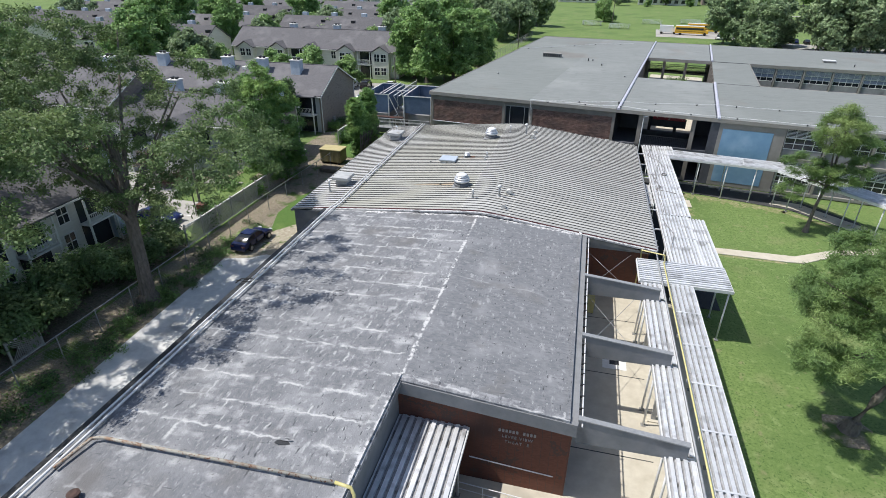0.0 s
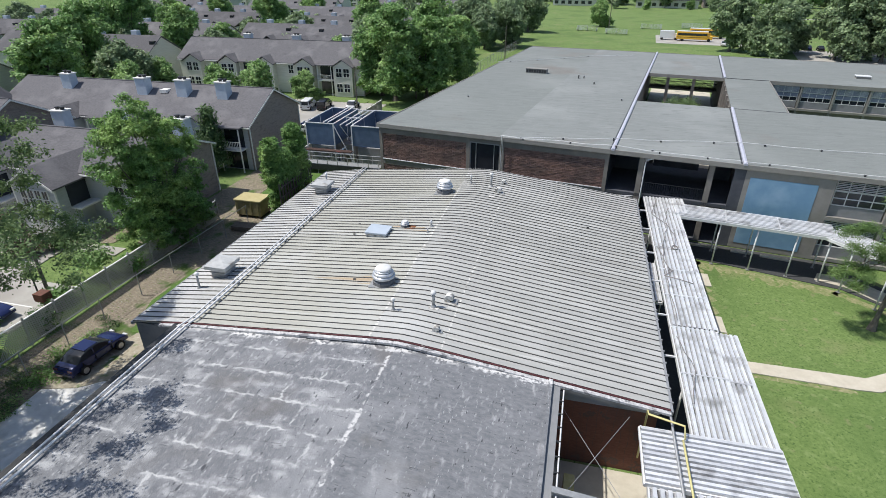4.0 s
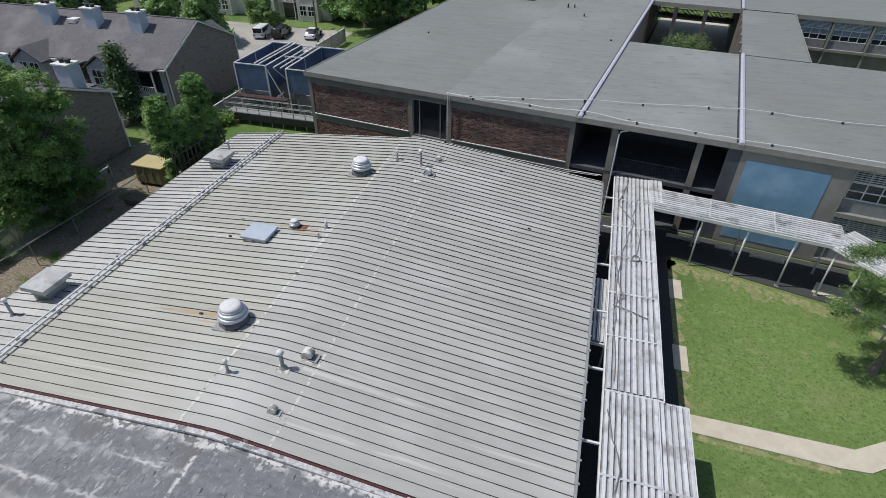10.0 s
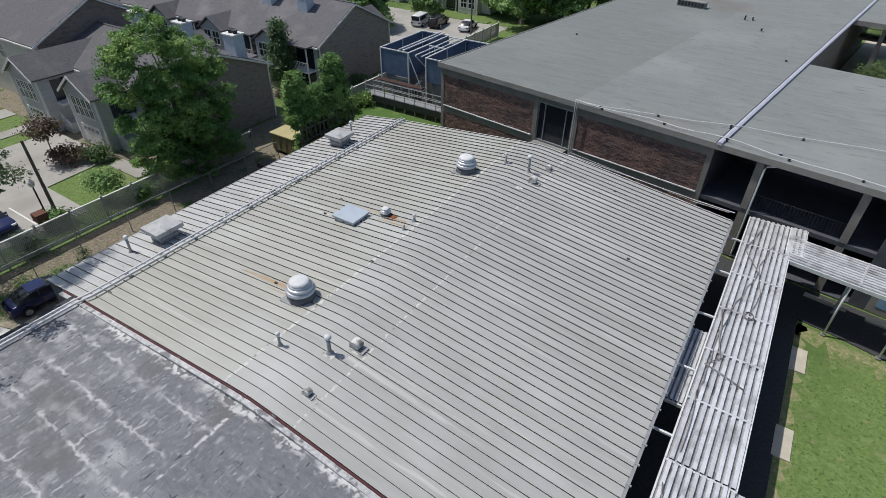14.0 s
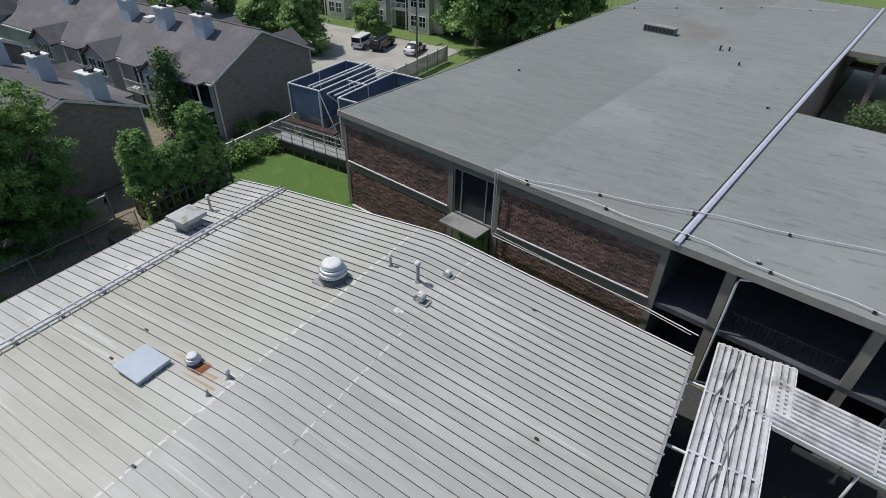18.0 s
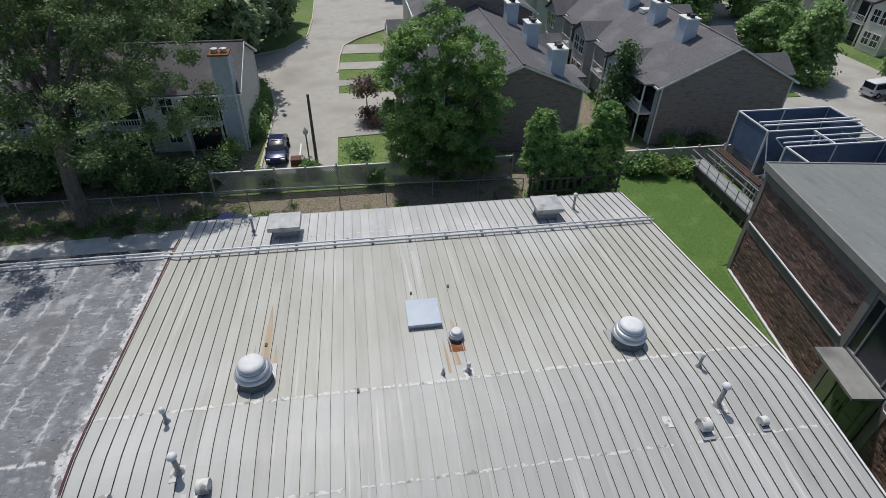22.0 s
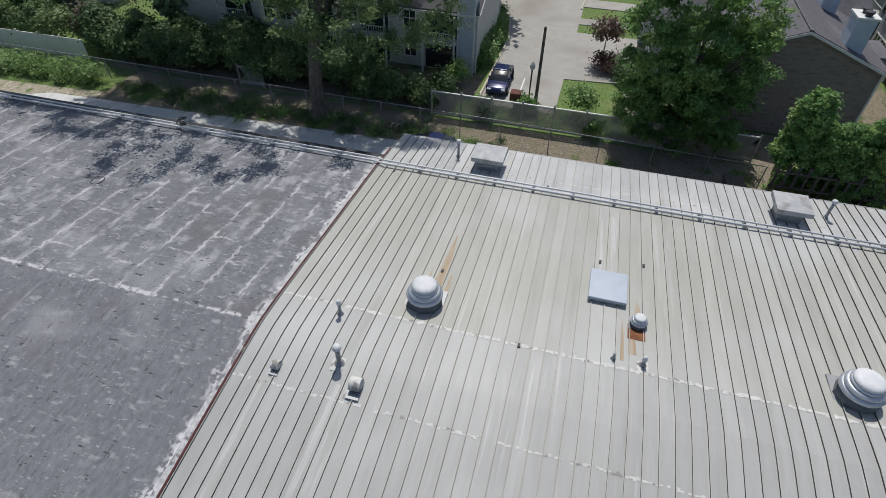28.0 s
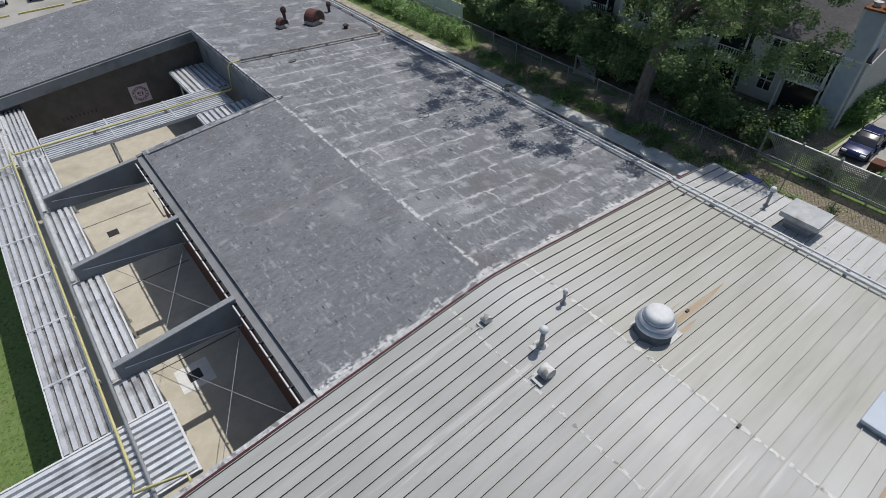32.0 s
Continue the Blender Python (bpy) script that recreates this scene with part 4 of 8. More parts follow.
def gooseneck(x, y, r, h, turn, label):
    """A half-drum cowl of sheet metal, open on one side, on a short square neck."""
    t = thing("gooseneck_vent", Tr((x, y, zflat(x))) @ pose(0, 0, 0, 0, 0, turn), label, "roof vent", "rusty vents on the felt roof")
    part("curb", bx(-r * 1.1, r * 0.3, -r * 0.75, r * 0.75, -0.12, 0.08), RUST_DK, t)
    part("neck", bx(-r, r * 0.1, -r * 0.6, r * 0.6, 0.08, h * 0.5), STEEL_G, t, "weathered grey neck")
    for nm, a, b, m_ in (("hood", 1.0, 0.93, RUST_RED), ("lining", 0.925, 0.86, STEEL_G)):
        arc = [math.pi * (1.02 - k / 12 * 1.12) for k in range(13)]
        prof = [(a * r * math.cos(q), h * 0.5 + a * r * math.sin(q)) for q in arc] + [(b * r * math.cos(q), h * 0.5 + b * r * math.sin(q)) for q in reversed(arc)]
        part(nm, prism(bmesh.new(), prof, "y", -r * 0.62, r * 0.62), m_, t, "dark rust-red curved hood" if nm == "hood" else "grey inner lining")
    for sy in (-1, 1):
        half = [(0.9 * r * math.cos(math.pi * k / 12), h * 0.5 + 0.9 * r * math.sin(math.pi * k / 12)) for k in range(13)]
        part("cheek", prism(bmesh.new(), half, "y", *sorted((sy * r * 0.63, sy * r * 0.66))), RUST_DK, t, "dark side cheek")


RUST_RED = mat("rust_red_sheet", (0.1, 0.042, 0.035), (0.19, 0.075, 0.06), 3, 0.7, spot=((0.07, 0.05, 0.048), 1.6, 0.52, 0.64))
Tr = Matrix.Translation
old_vent(-17.5, 11.1, 0.24, 0.32, "squat rusty vent on the felt roof")
gooseneck(-16.0, 8.9, 0.72, 0.7, 200, "large dark rusted gooseneck vent")
gooseneck(-13.4, 8.6, 0.42, 0.6, 190, "smaller dark rusted gooseneck vent")
old_vent(-14.4, 6.9, 0.22, 1.0, "slim dark vent pipe with a round cap")
old_vent(-18.4, 6.9, 0.2, 0.8, "slim vent pipe beside the conduits")


t = thing("torn_flap", Tr((-10.95, 15.1, zflat(-10.6))), "curled torn flap of roofing felt with a dark hole", "roof damage")
bm = bmesh.new()
edge = [(-0.34, -0.1), (-0.12, -0.15), (0.18, -0.12), (0.36, -0.03), (0.2, 0.08), (-0.06, 0.12), (-0.27, 0.06)]
bm.faces.new([bm.verts.new((x, y, 0.014)) for x, y in edge])
part("hole", bm, DARKSTEEL, t, "dark open tear")
bm = bmesh.new()
ring = [bm.verts.new((x * 0.9 + 0.1, y * 0.6 + 0.14, 0.03 + 0.3 * max(0, 0.14 - abs(y)))) for x, y in edge]
res = bmesh.ops.extrude_face_region(bm, geom=[bm.faces.new(ring)])
for v in res["geom"]:
    if isinstance(v, bmesh.types.BMVert):
        v.co.z += 0.02
part("flap", bm, ROOF_R, t, "curled grey felt flap")
t = thing("hose_ring", Tr((-13.5, 26.5, zflat(-13.4) + 0.03)), "thin dark ring of hose lying on the felt roof", "hose")
part("loop", tube(bmesh.new(), [(0.34 * math.cos(k * 0.449), 0.3 * math.sin(k * 0.449), 0.0) for k in range(15)], 0.013, 6), DARKSTEEL, t)
t = thing("bent_bracket", Tr((-20.0, 26.6, zflat(-20.0) + 0.2)), "tangle of dark cable hooked over the conduits", "cable")
part("cable", tube(bmesh.new(), [(-0.5, -0.2, 0.0), (-0.3, 0.2, 0.12), (0.1, 0.1, 0.22), (0.35, 0.35, 0.14), (0.2, 0.6, 0.02)], 0.04, 6), RUBBER, t)
part("second_cable", tube(bmesh.new(), [(-0.6, 0.1, 0.02), (-0.2, -0.1, 0.16), (0.3, 0.0, 0.1), (0.5, 0.3, 0.0)], 0.03, 6), RUBBER, t)

# ---- covered walkways ----
def canopy(name, m, length, width, z, posts, label, pan=0.27, rail=True, fold=()):
    """A ribbed deck: pans run along local y, side by side along local x. posts: local (x, y) places."""
    t = thing(name, m, label, "canopy", "walkway canopies")
    k = max(2, round(width / pan))
    w = width / k
    shapes = (("deck_rib", [(0.36, 0.0), (0.4, 0.13), (0.94, 0.13), (0.98, 0.0)], GALV), ("deck_trough", [(-0.02, 0.0), (0.36, 0.0)], GALV_DIRT_SHADE))
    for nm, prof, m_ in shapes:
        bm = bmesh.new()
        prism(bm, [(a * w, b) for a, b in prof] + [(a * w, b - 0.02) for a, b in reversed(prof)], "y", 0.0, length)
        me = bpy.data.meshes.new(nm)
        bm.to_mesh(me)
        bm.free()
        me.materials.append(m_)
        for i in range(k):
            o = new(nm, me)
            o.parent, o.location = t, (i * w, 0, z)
    for x in (-0.06, width):
        part("edge_beam", bx(x, x + 0.07, -0.02, length + 0.02, z - 0.16, z + 0.07), STEEL_W, t)
    for y in (-0.08, length):
        part("end_beam", bx(-0.06, width + 0.07, y, y + 0.08, z - 0.14, z + 0.02), STEEL_W, t)
    n = int(length / 3.2)
    for i in range(1, n):
        part("cross_strap", bx(0, width, length * i / n - 0.05, length * i / n + 0.05, z + 0.128, z + 0.15), GALV, t)
    for x, y in posts:
        part("post", tube(bmesh.new(), [(x, y, 0), (x, y, z - 0.05)], 0.06, 10), STEEL_W, t, smooth=True)
        part("post_foot", bx(x - 0.13, x + 0.13, y - 0.13, y + 0.13, 0.0, 0.03), CONC_G, t)
    return t


Tr = Matrix.Translation
canopy("walkway_canopy", Tr((6.9, 38.4, 0)), 8.7, 2.3, 3.9, [(0.2, 4), (2.1, 4)], "ribbed pale metal walkway canopy beside the hall")
canopy("walkway_canopy", Tr((6.9, 47.15, 0)), 20.6, 2.55, 3.92, [(0.2, 5), (2.35, 5), (0.2, 10), (2.35, 10), (0.2, 15), (2.35, 15)], "long ribbed pale metal walkway canopy along the hall")
canopy("walkway_canopy", Tr((9.3, 64.7, 0)), 3.2, 0.85, 3.9, [], "narrow ribbed canopy piece at the corner")
canopy("walkway_canopy", Tr((9.24, 38.4, 0)), 8.7, 1.25, 3.78, [(1.15, 8.3)], "narrow ribbed canopy piece at the lawn side")
canopy("walkway_canopy", pose(10.45, 35.2, 0, 0, 0, 90), 5.85, 3.1, 4.0, [(0.15, 0.15), (2.95, 0.15)], "square ribbed canopy crossing the walkway")
canopy("walkway_canopy", Tr((6.5, 8.5, 0)), 26.6, 1.45, 3.95, [(1.3, 3), (1.3, 9), (1.3, 15), (1.3, 21)], "outer ribbed strip of the walkway canopy")
for y0, y1 in ((13.9, 19.9), (20.15, 26.3), (26.55, 32.9), (33.15, 35.1)):
    canopy("walkway_canopy", Tr((4.75, y0, 0)), y1 - y0, 1.2, 3.85, [(0.1, 0.5), (0.1, y1 - y0 - 0.5)], "inner ribbed strip of the walkway canopy between beams")
canopy("walkway_canopy", pose(4.7, 10.9, 0, 0, 0, 90), 11.3, 2.9, 3.5, [(0.2, 3.5), (2.7, 3.5)], "ribbed canopy across the theatre courtyard")
canopy("entrance_canopy", Tr((-7.5, 13.9, 0)), 6.0, 3.4, 3.35, [(3.2, 1.0), (3.2, 4.8)], "white ribbed entrance canopy by the theatre wall", 0.36)
canopy("entrance_canopy", Tr((-7.5, 5.9, 0)), 4.9, 2.6, 3.3, [(2.4, 1), (2.4, 4)], "white ribbed canopy by the far courtyard wall", 0.36)
canopy("walkway_canopy", Tr((4.9, 4.8, 0)), 8.6, 1.5, 3.5, [], "ribbed canopy strip at the courtyard's end")
canopy("walkway_canopy", Tr((6.2, 6.0, 0)), 2.3, 1.6, 3.6, [], "ribbed canopy strip near the courtyard")

BA = -8.51
MB = pose(3.66, 69.3, 0, 0, 0, BA)
canopy("front_canopy", MB @ pose(18.0, -4.35, 0, 0, 0, 90), 11.8, 2.7, 3.9, [(0.1, 0.3), (0.1, 2.6), (0.1, 5.4), (0.1, 8.2), (2.6, 0.3), (2.6, 5.4), (2.6, 8.2)], "ribbed metal canopy along the two-storey front")
canopy("bent_canopy", pose(21.9, 64.6, 0, 0, 0, -140.7), 13.5, 2.7, 3.86, [(0.15, 2.5), (0.15, 5.2), (0.15, 8), (0.15, 11), (2.5, 2.5), (2.5, 5.2), (2.5, 8), (2.5, 11)], "ribbed metal canopy bending towards the lawn trees")

for y in (44.2, 48.3, 52.4, 56.6, 60.8, 64.6):
    o = tagged(part("gap_strut", bx(5.6, 6.9, y - 0.05, y + 0.05, 3.86, 3.95), STEEL_W), "white steel strut between hall wall and canopy", "strut", "struts beside the hall")
canopy("door_canopy", Tr((5.75, 50.6, 0)), 5.2, 1.08, 3.35, [], "short low ribbed canopy in the gap beside the hall", 0.2)


def loose_cable(pts, r, material, label, seed):
    """A slack cable lying over the canopy ribs."""
    rng = random.Random(seed)
    t = thing("loose_cable", I4, label, "cable", "cables lying on the canopies")
    full = []
    for (xa, ya), (xb, yb) in zip(pts, pts[1:]):
        k = max(2, int(math.hypot(xb - xa, yb - ya) / 0.7))
        for i in range(k):
            f = i / k
            full.append((xa + (xb - xa) * f + rng.uniform(-0.07, 0.07), ya + (yb - ya) * f, 4.075 + r + rng.uniform(0, 0.05)))
    full.append((*pts[-1], 4.08 + r))
    part("cable", tube(bmesh.new(), full, r, 6), material, t, smooth=True)


CABLE = mat("grey_brown_cable", (0.16, 0.15, 0.145), (0.3, 0.28, 0.27), 2, 0.7)
loose_cable([(7.9, 67.4), (7.2, 63.4), (8.2, 61.5), (7.6, 58.2), (7.3, 55.0), (7.2, 51.0), (7.3, 47.6)], 0.024, CABLE, "slack grey cable lying along the ribbed canopy", 1)
loose_cable([(8.6, 65.0), (8.1, 62.2), (8.5, 59.6), (8.3, 57.6)], 0.02, CABLE, "slack cable looping over the ribbed canopy", 2)
loose_cable([(7.1, 57.2), (7.6, 53.6), (7.1, 52.9), (8.9, 52.2)], 0.03, CABLE, "brown cable crossing the ribbed canopy", 3)
loose_cable([(7.1, 45.9), (7.6, 43.0), (7.2, 40.4)], 0.022, CABLE, "short slack cable near the hall's corner", 4)
t = thing("cable_coil", Tr((8.3, 57.4, 4.06)), "small coil of grey cable lying on the canopy", "cable")
for i in range(3):
    part("loop", tube(bmesh.new(), [(0.26 * math.cos(k * 0.48) * (1 - 0.1 * i), 0.3 * math.sin(k * 0.48), 0.03 + 0.035 * i) for k in range(14)], 0.018, 6), CABLE, t)

# beams from the theatre to the walkway
for y in (20.0, 26.4, 33.0):
    t = thing("courtyard_beam", Tr((0, y, 0)), "tall grey tapering beam between theatre and walkway", "beam", "beams over the courtyard")
    bm = bmesh.new()
    prism(bm, [(0.86, 5.15), (5.6, 4.72), (5.6, 3.85), (0.86, 3.75)], "y", -0.1, 0.1)
    part("beam_web", bm, STUCCO_G, t)
    bm = bmesh.new()
    prism(bm, [(0.86, 5.2), (5.64, 4.77), (5.64, 4.71), (0.86, 5.14)], "y", -0.14, 0.14)
    part("beam_cap", bm, STEEL_G, t, "paler cap")
    part("column", bx(5.3, 5.55, -0.1, 0.1, 0, 3.9), STEEL_G, t)
    part("column_foot", bx(5.1, 5.75, -0.3, 0.3, 0, 0.08), CONC, t)
    part("tie_rod", tube(bmesh.new(), [(1.0, 0.14, 3.7), (5.3, 0.14, 4.5)], 0.02, 6), STEEL_W, t)
for y0, y1 in ((26.6, 32.9), (33.2, 39.0)):
    t = thing("cross_brace", I4, "thin crossed steel bracing rods", "brace", "bracing between beams")
    for a, b in (((1.0, y0, 3.9), (4.2, y1, 3.9)), ((4.2, y0, 3.9), (1.0, y1, 3.9))):
        part("rod", tube(bmesh.new(), [a, b], 0.014, 6), STEEL_G, t)
t = thing("gutter_rail", I4, "thin pipe with brackets along the dark gutter", "pipe")
part("rail", tube(bmesh.new(), [(1.05, 19.7, 4.95), (1.05, 39.2, 4.95)], 0.035, 8), STEEL_W, t)
for i in range(24):
    part("bracket", bx(0.86, 1.1, 20.0 + i * 0.82, 20.06 + i * 0.82, 4.88, 5.0), DARKSTEEL, t)
for x, y, w in ((3.6, 18.0, 0.45), (3.4, 31.1, 0.75)):
    t = thing("floor_drain", Tr((x, y, 0)), "dark drain grate in a painted square of paving", "drain", "courtyard drains")
    part("surround", bx(-w, w, -w, w, 0.0, 0.012), TRIM if w > 0.5 else CONC, t)
    part("grate", bx(-0.3, 0.3, -0.3, 0.3, 0.012, 0.03), DARKSTEEL, t)
for y in (23.2, 29.8, 36.0, 16.4):
    structure("paving_joint", bx(0.9, 5.2, y - 0.03, y + 0.03, 0.0, 0.006), PAVE_DARK, "dark expansion joint in the paving", "joint")
structure("entrance_ramp", bx(-3.4, 0.7, 15.2, 18.4, 0.0, 0.12), CONC, "pale concrete landing before the theatre wall", "pavement")
t = thing("yellow_locker", Tr((1.5, 36.4, 0)), "yellow steel locker by the hall wall", "locker")
part("body", bevel(bx(0, 0.5, 0, 0.9, 0.06, 1.3), 0.02), YELLOW, t)
part("plinth", bx(0.03, 0.47, 0.03, 0.87, 0, 0.06), DARKSTEEL, t)
part("door_seam", bx(0.5, 0.506, 0.44, 0.46, 0.1, 1.25), DARKSTEEL, t)
t = thing("handrail", I4, "thin metal handrail by the theatre entrance", "handrail")
for z in (0.55, 1.0):
    part("rail", tube(bmesh.new(), [(-4.3, 18.7, z), (-0.6, 18.5, z)], 0.025, 6), STEEL_W, t)
for i in range(4):
    part("post", tube(bmesh.new(), [(-4.3 + i * 1.23, 18.7 - 0.066 * i, 0), (-4.3 + i * 1.23, 18.7 - 0.066 * i, 1.0)], 0.025, 6), STEEL_W, t)
tagged(part("wall_rail", tube(bmesh.new(), [(-4.0, 19.93, 1.45), (0.1, 19.93, 1.2)], 0.03, 6), STEEL_W), "pale rail fixed along the brick wall", "rail")


def lettering(txt, x, y, z, size, material):
    cu = bpy.data.curves.new("lettering", "FONT")
    cu.body, cu.size, cu.extrude, cu.align_x, cu.space_character = txt, size, 0.015, "CENTER", 1.25
    o = new("lettering", cu)
    o.matrix_world = pose(x, y, z, 90, 0, 0)
    o.data.materials.append(material)
    return tagged(o, "pale metal letters on the brick wall", "lettering")


lettering("LEVEE VIEW", -1.75, 19.92, 3.2, 0.23, LIGHTSTEEL)
lettering("THEAT  E", -1.75, 19.92, 2.87, 0.23, LIGHTSTEEL)
t = thing("lettering_bars", I4, "row of pale metal bars on the brick wall", "lettering")
for i in range(11):
    if i != 6:
        part("bar", bx(-2.65 + i * 0.165, -2.54 + i * 0.165, 19.92, 19.945, 3.53, 3.7), LIGHTSTEEL, t)
t = thing("wall_emblem", I4, "square pale pink emblem panel with a dark ring", "sign")
part("board", bx(-3.1, -1.76, 5.6, 5.66, 1.64, 2.98), mat("pale_pink_board", (0.55, 0.46, 0.5), (0.62, 0.53, 0.56), 3, 0.8), t)
bm = bmesh.new()
for r0, r1 in ((0.53, 0.56), (0.36, 0.39)):
    for k in range(28):
        a, b = 2 * math.pi * k / 28, 2 * math.pi * (k + 1) / 28
        q = [bm.verts.new((-2.43 + r * math.cos(g), 5.666, 2.31 + r * math.sin(g))) for r, g in ((r0 + 0.001, a), (r1, a), (r1, b), (r0 + 0.001, b))]
        bm.faces.new(q)
bmesh.ops.recalc_face_normals(bm, faces=bm.faces[:])
MAROON = mat("maroon_print", (0.13, 0.06, 0.1), (0.18, 0.085, 0.13), 5, 0.8)
part("ring", bm, MAROON, t)
for k in range(22):
    if k not in (0, 11):
        a = 2 * math.pi * k / 22
        o = part("printed_bar", bx(-0.045, 0.045, 0.0, 0.006, -0.045, 0.045), MAROON, t)
        o.matrix_local = Tr((-2.43 + 0.46 * math.cos(a), 5.661, 2.31 + 0.46 * math.sin(a))) @ Matrix.Rotation(-a, 4, "Y")
for x, z, w, h in ((-0.16, 0.02, 0.05, 0.2), (0.14, 0.06, 0.06, 0.16), (0.0, -0.14, 0.18, 0.05), (-0.02, 0.12, 0.1, 0.05), (0.03, 0.0, 0.05, 0.05)):
    part("printed_shape", bx(-2.43 + x - w, -2.43 + x + w, 5.661, 5.667, 2.31 + z - h / 2, 2.31 + z + h / 2), MAROON, t)
t = thing("dark_lettering", I4, "row of small dark letters, too worn to read", "lettering")
for i in range(9):
    part("bar", bx(0.75 + i * 0.27, 0.84 + i * 0.27, 5.6, 5.63, 1.92, 2.16 - 0.05 * (i % 3)), DARKSTEEL, t)

# ---- two-storey school block ----
school = thing("school_block", MB, "two-storey brick and concrete school block with grey flat roofs", "building")
ROOF_B = mat("grey_flat_roofing", (0.188, 0.203, 0.2), (0.236, 0.252, 0.248), 0.8, 0.9, bump=0.006, bscale=14, spot=[((0.268, 0.284, 0.28), 0.12, 0.5, 0.75), ((0.2, 0.185, 0.172), 0.09, 0.62, 0.75), ((0.165, 0.177, 0.176), 1.7, 0.56, 0.72, (0.4, 1.5, 1)), ((0.275, 0.288, 0.284), 5.0, 0.6, 0.75)], stretch=(0.35, 2, 1))
ROOF_B2 = mat("grey_green_flat_roofing", (0.172, 0.188, 0.183), (0.215, 0.232, 0.225), 0.8, 0.9, bump=0.006, bscale=14, spot=[((0.24, 0.256, 0.25), 0.1, 0.52, 0.8), ((0.19, 0.18, 0.168), 0.09, 0.62, 0.75), ((0.155, 0.167, 0.165), 1.7, 0.58, 0.74, (0.4, 1.5, 1)), ((0.245, 0.26, 0.255), 5.0, 0.6, 0.75)], stretch=(0.35, 2, 1))
FASC = mat("taupe_fascia", (0.23, 0.22, 0.205), (0.3, 0.29, 0.27), 1.0, 0.7)
FRAMEC = mat("brown_concrete_frame", (0.18, 0.165, 0.15), (0.25, 0.23, 0.21), 1.0, 0.85, bump=0.004)
# Dull blue-grey, dark in itself to stand for shade inside the wings
INSHADE = mat("shade_coloured_interior", (0.065, 0.07, 0.085), (0.1, 0.105, 0.122), 1, 0.7)


def quadslab(name, u0, u1, v0, v1, z0, z1, material, label="", parent=None):
    return part(name, bx(u0, u1, v0, v1, z0, z1), material, parent or school, label)


for u0, u1, v0, v1 in ((-24.4, -10.9, -0.16, 66.5), (-10.9, 0.0, -0.16, 66.5), (0.0, 10.9, -0.16, 22.0), (10.9, 95.0, -0.16, 22.0), (0.0, 10.9, 43.0, 66.5), (10.9, 95.0, 43.0, 66.5), (10.9, 16.8, 22.0, 43.0)):
    quadslab("roof", u0, u1, v0, v1, 7.5, 7.68 if u1 != 16.8 else 7.5 + 0.14, ROOF_B2 if u1 < -5 or u0 == 10.9 else ROOF_B, "matt grey flat roof")
quadslab("fascia", -24.5, 95, -0.26, -0.17, 7.32, 7.74, FASC, "taupe metal fascia")
quadslab("fascia", -24.5, -24.41, -0.16, 66.6, 7.32, 7.74, FASC)
quadslab("fascia", -24.5, 95, 66.51, 66.6, 7.32, 7.74, FASC)
quadslab("fascia", 0.02, 10.88, 42.9, 42.98, 7.2, 7.72, FASC)
quadslab("fascia", 16.9, 95, 42.9, 42.98, 7.2, 7.72, FASC)
quadslab("fascia", 16.82, 16.9, 22.02, 42.9, 7.2, 7.7, FASC)
for u, v0, v1 in ((-0.28, -0.3, 66.6), (10.65, -0.3, 22.0), (10.65, 43.0, 66.6)):
    bm = bmesh.new()
    prism(bm, [(u + 0.14, 7.68), (u + 0.15, 7.84), (u + 0.3, 7.89), (u + 0.45, 7.84), (u + 0.46, 7.68)], "y", v0, v1)
    part("expansion_joint", bm, mat("lavender_white_flashing", (0.4, 0.41, 0.49), (0.5, 0.51, 0.59), 2, 0.5), school, "pale raised joint cover")
for u, v0, v1 in ((-0.28, -0.2, 66.5), (10.65, -0.2, 22.0), (10.65, 43.0, 66.5)):
    quadslab("joint_gap", u + 0.0, u + 0.12, v0, v1, 7.66, 7.7, DARKSTEEL, "dark open joint beside the cover")
quadslab("joint_gap", 11.0, 16.8, 21.9, 22.06, 7.6, 7.7, DARKSTEEL)
quadslab("joint_gap", 11.0, 16.8, 42.94, 43.1, 7.6, 7.7, DARKSTEEL)
# walls: west front with two brick storeys
quadslab("wall_core", -24.2, -0.35, 0.12, 66.3, 0, 7.45, FRAMEC)
for u0, u1 in ((-24.3, -23.95), (-14.3, -13.9), (-10.75, -10.3), (-0.55, -0.2)):
    quadslab("pier", u0, u1, -0.06, 0.16, 0, 7.4, FRAMEC, "grey-brown concrete pier")
for u0, u1 in ((-23.95, -14.3), (-10.3, -0.55)):
    quadslab("band", u0, u1, -0.05, 0.15, 3.3, 3.88, FRAMEC)
    quadslab("band", u0, u1, -0.05, 0.15, 6.7, 7.4, FRAMEC)
    quadslab("sill_flashing", u0, u1, -0.14, -0.05, 3.86, 3.93, STEEL_W, "thin white ledge")
    quadslab("kerb", u0, u1, -0.16, 0.1, 0, 0.1, STEEL_W)
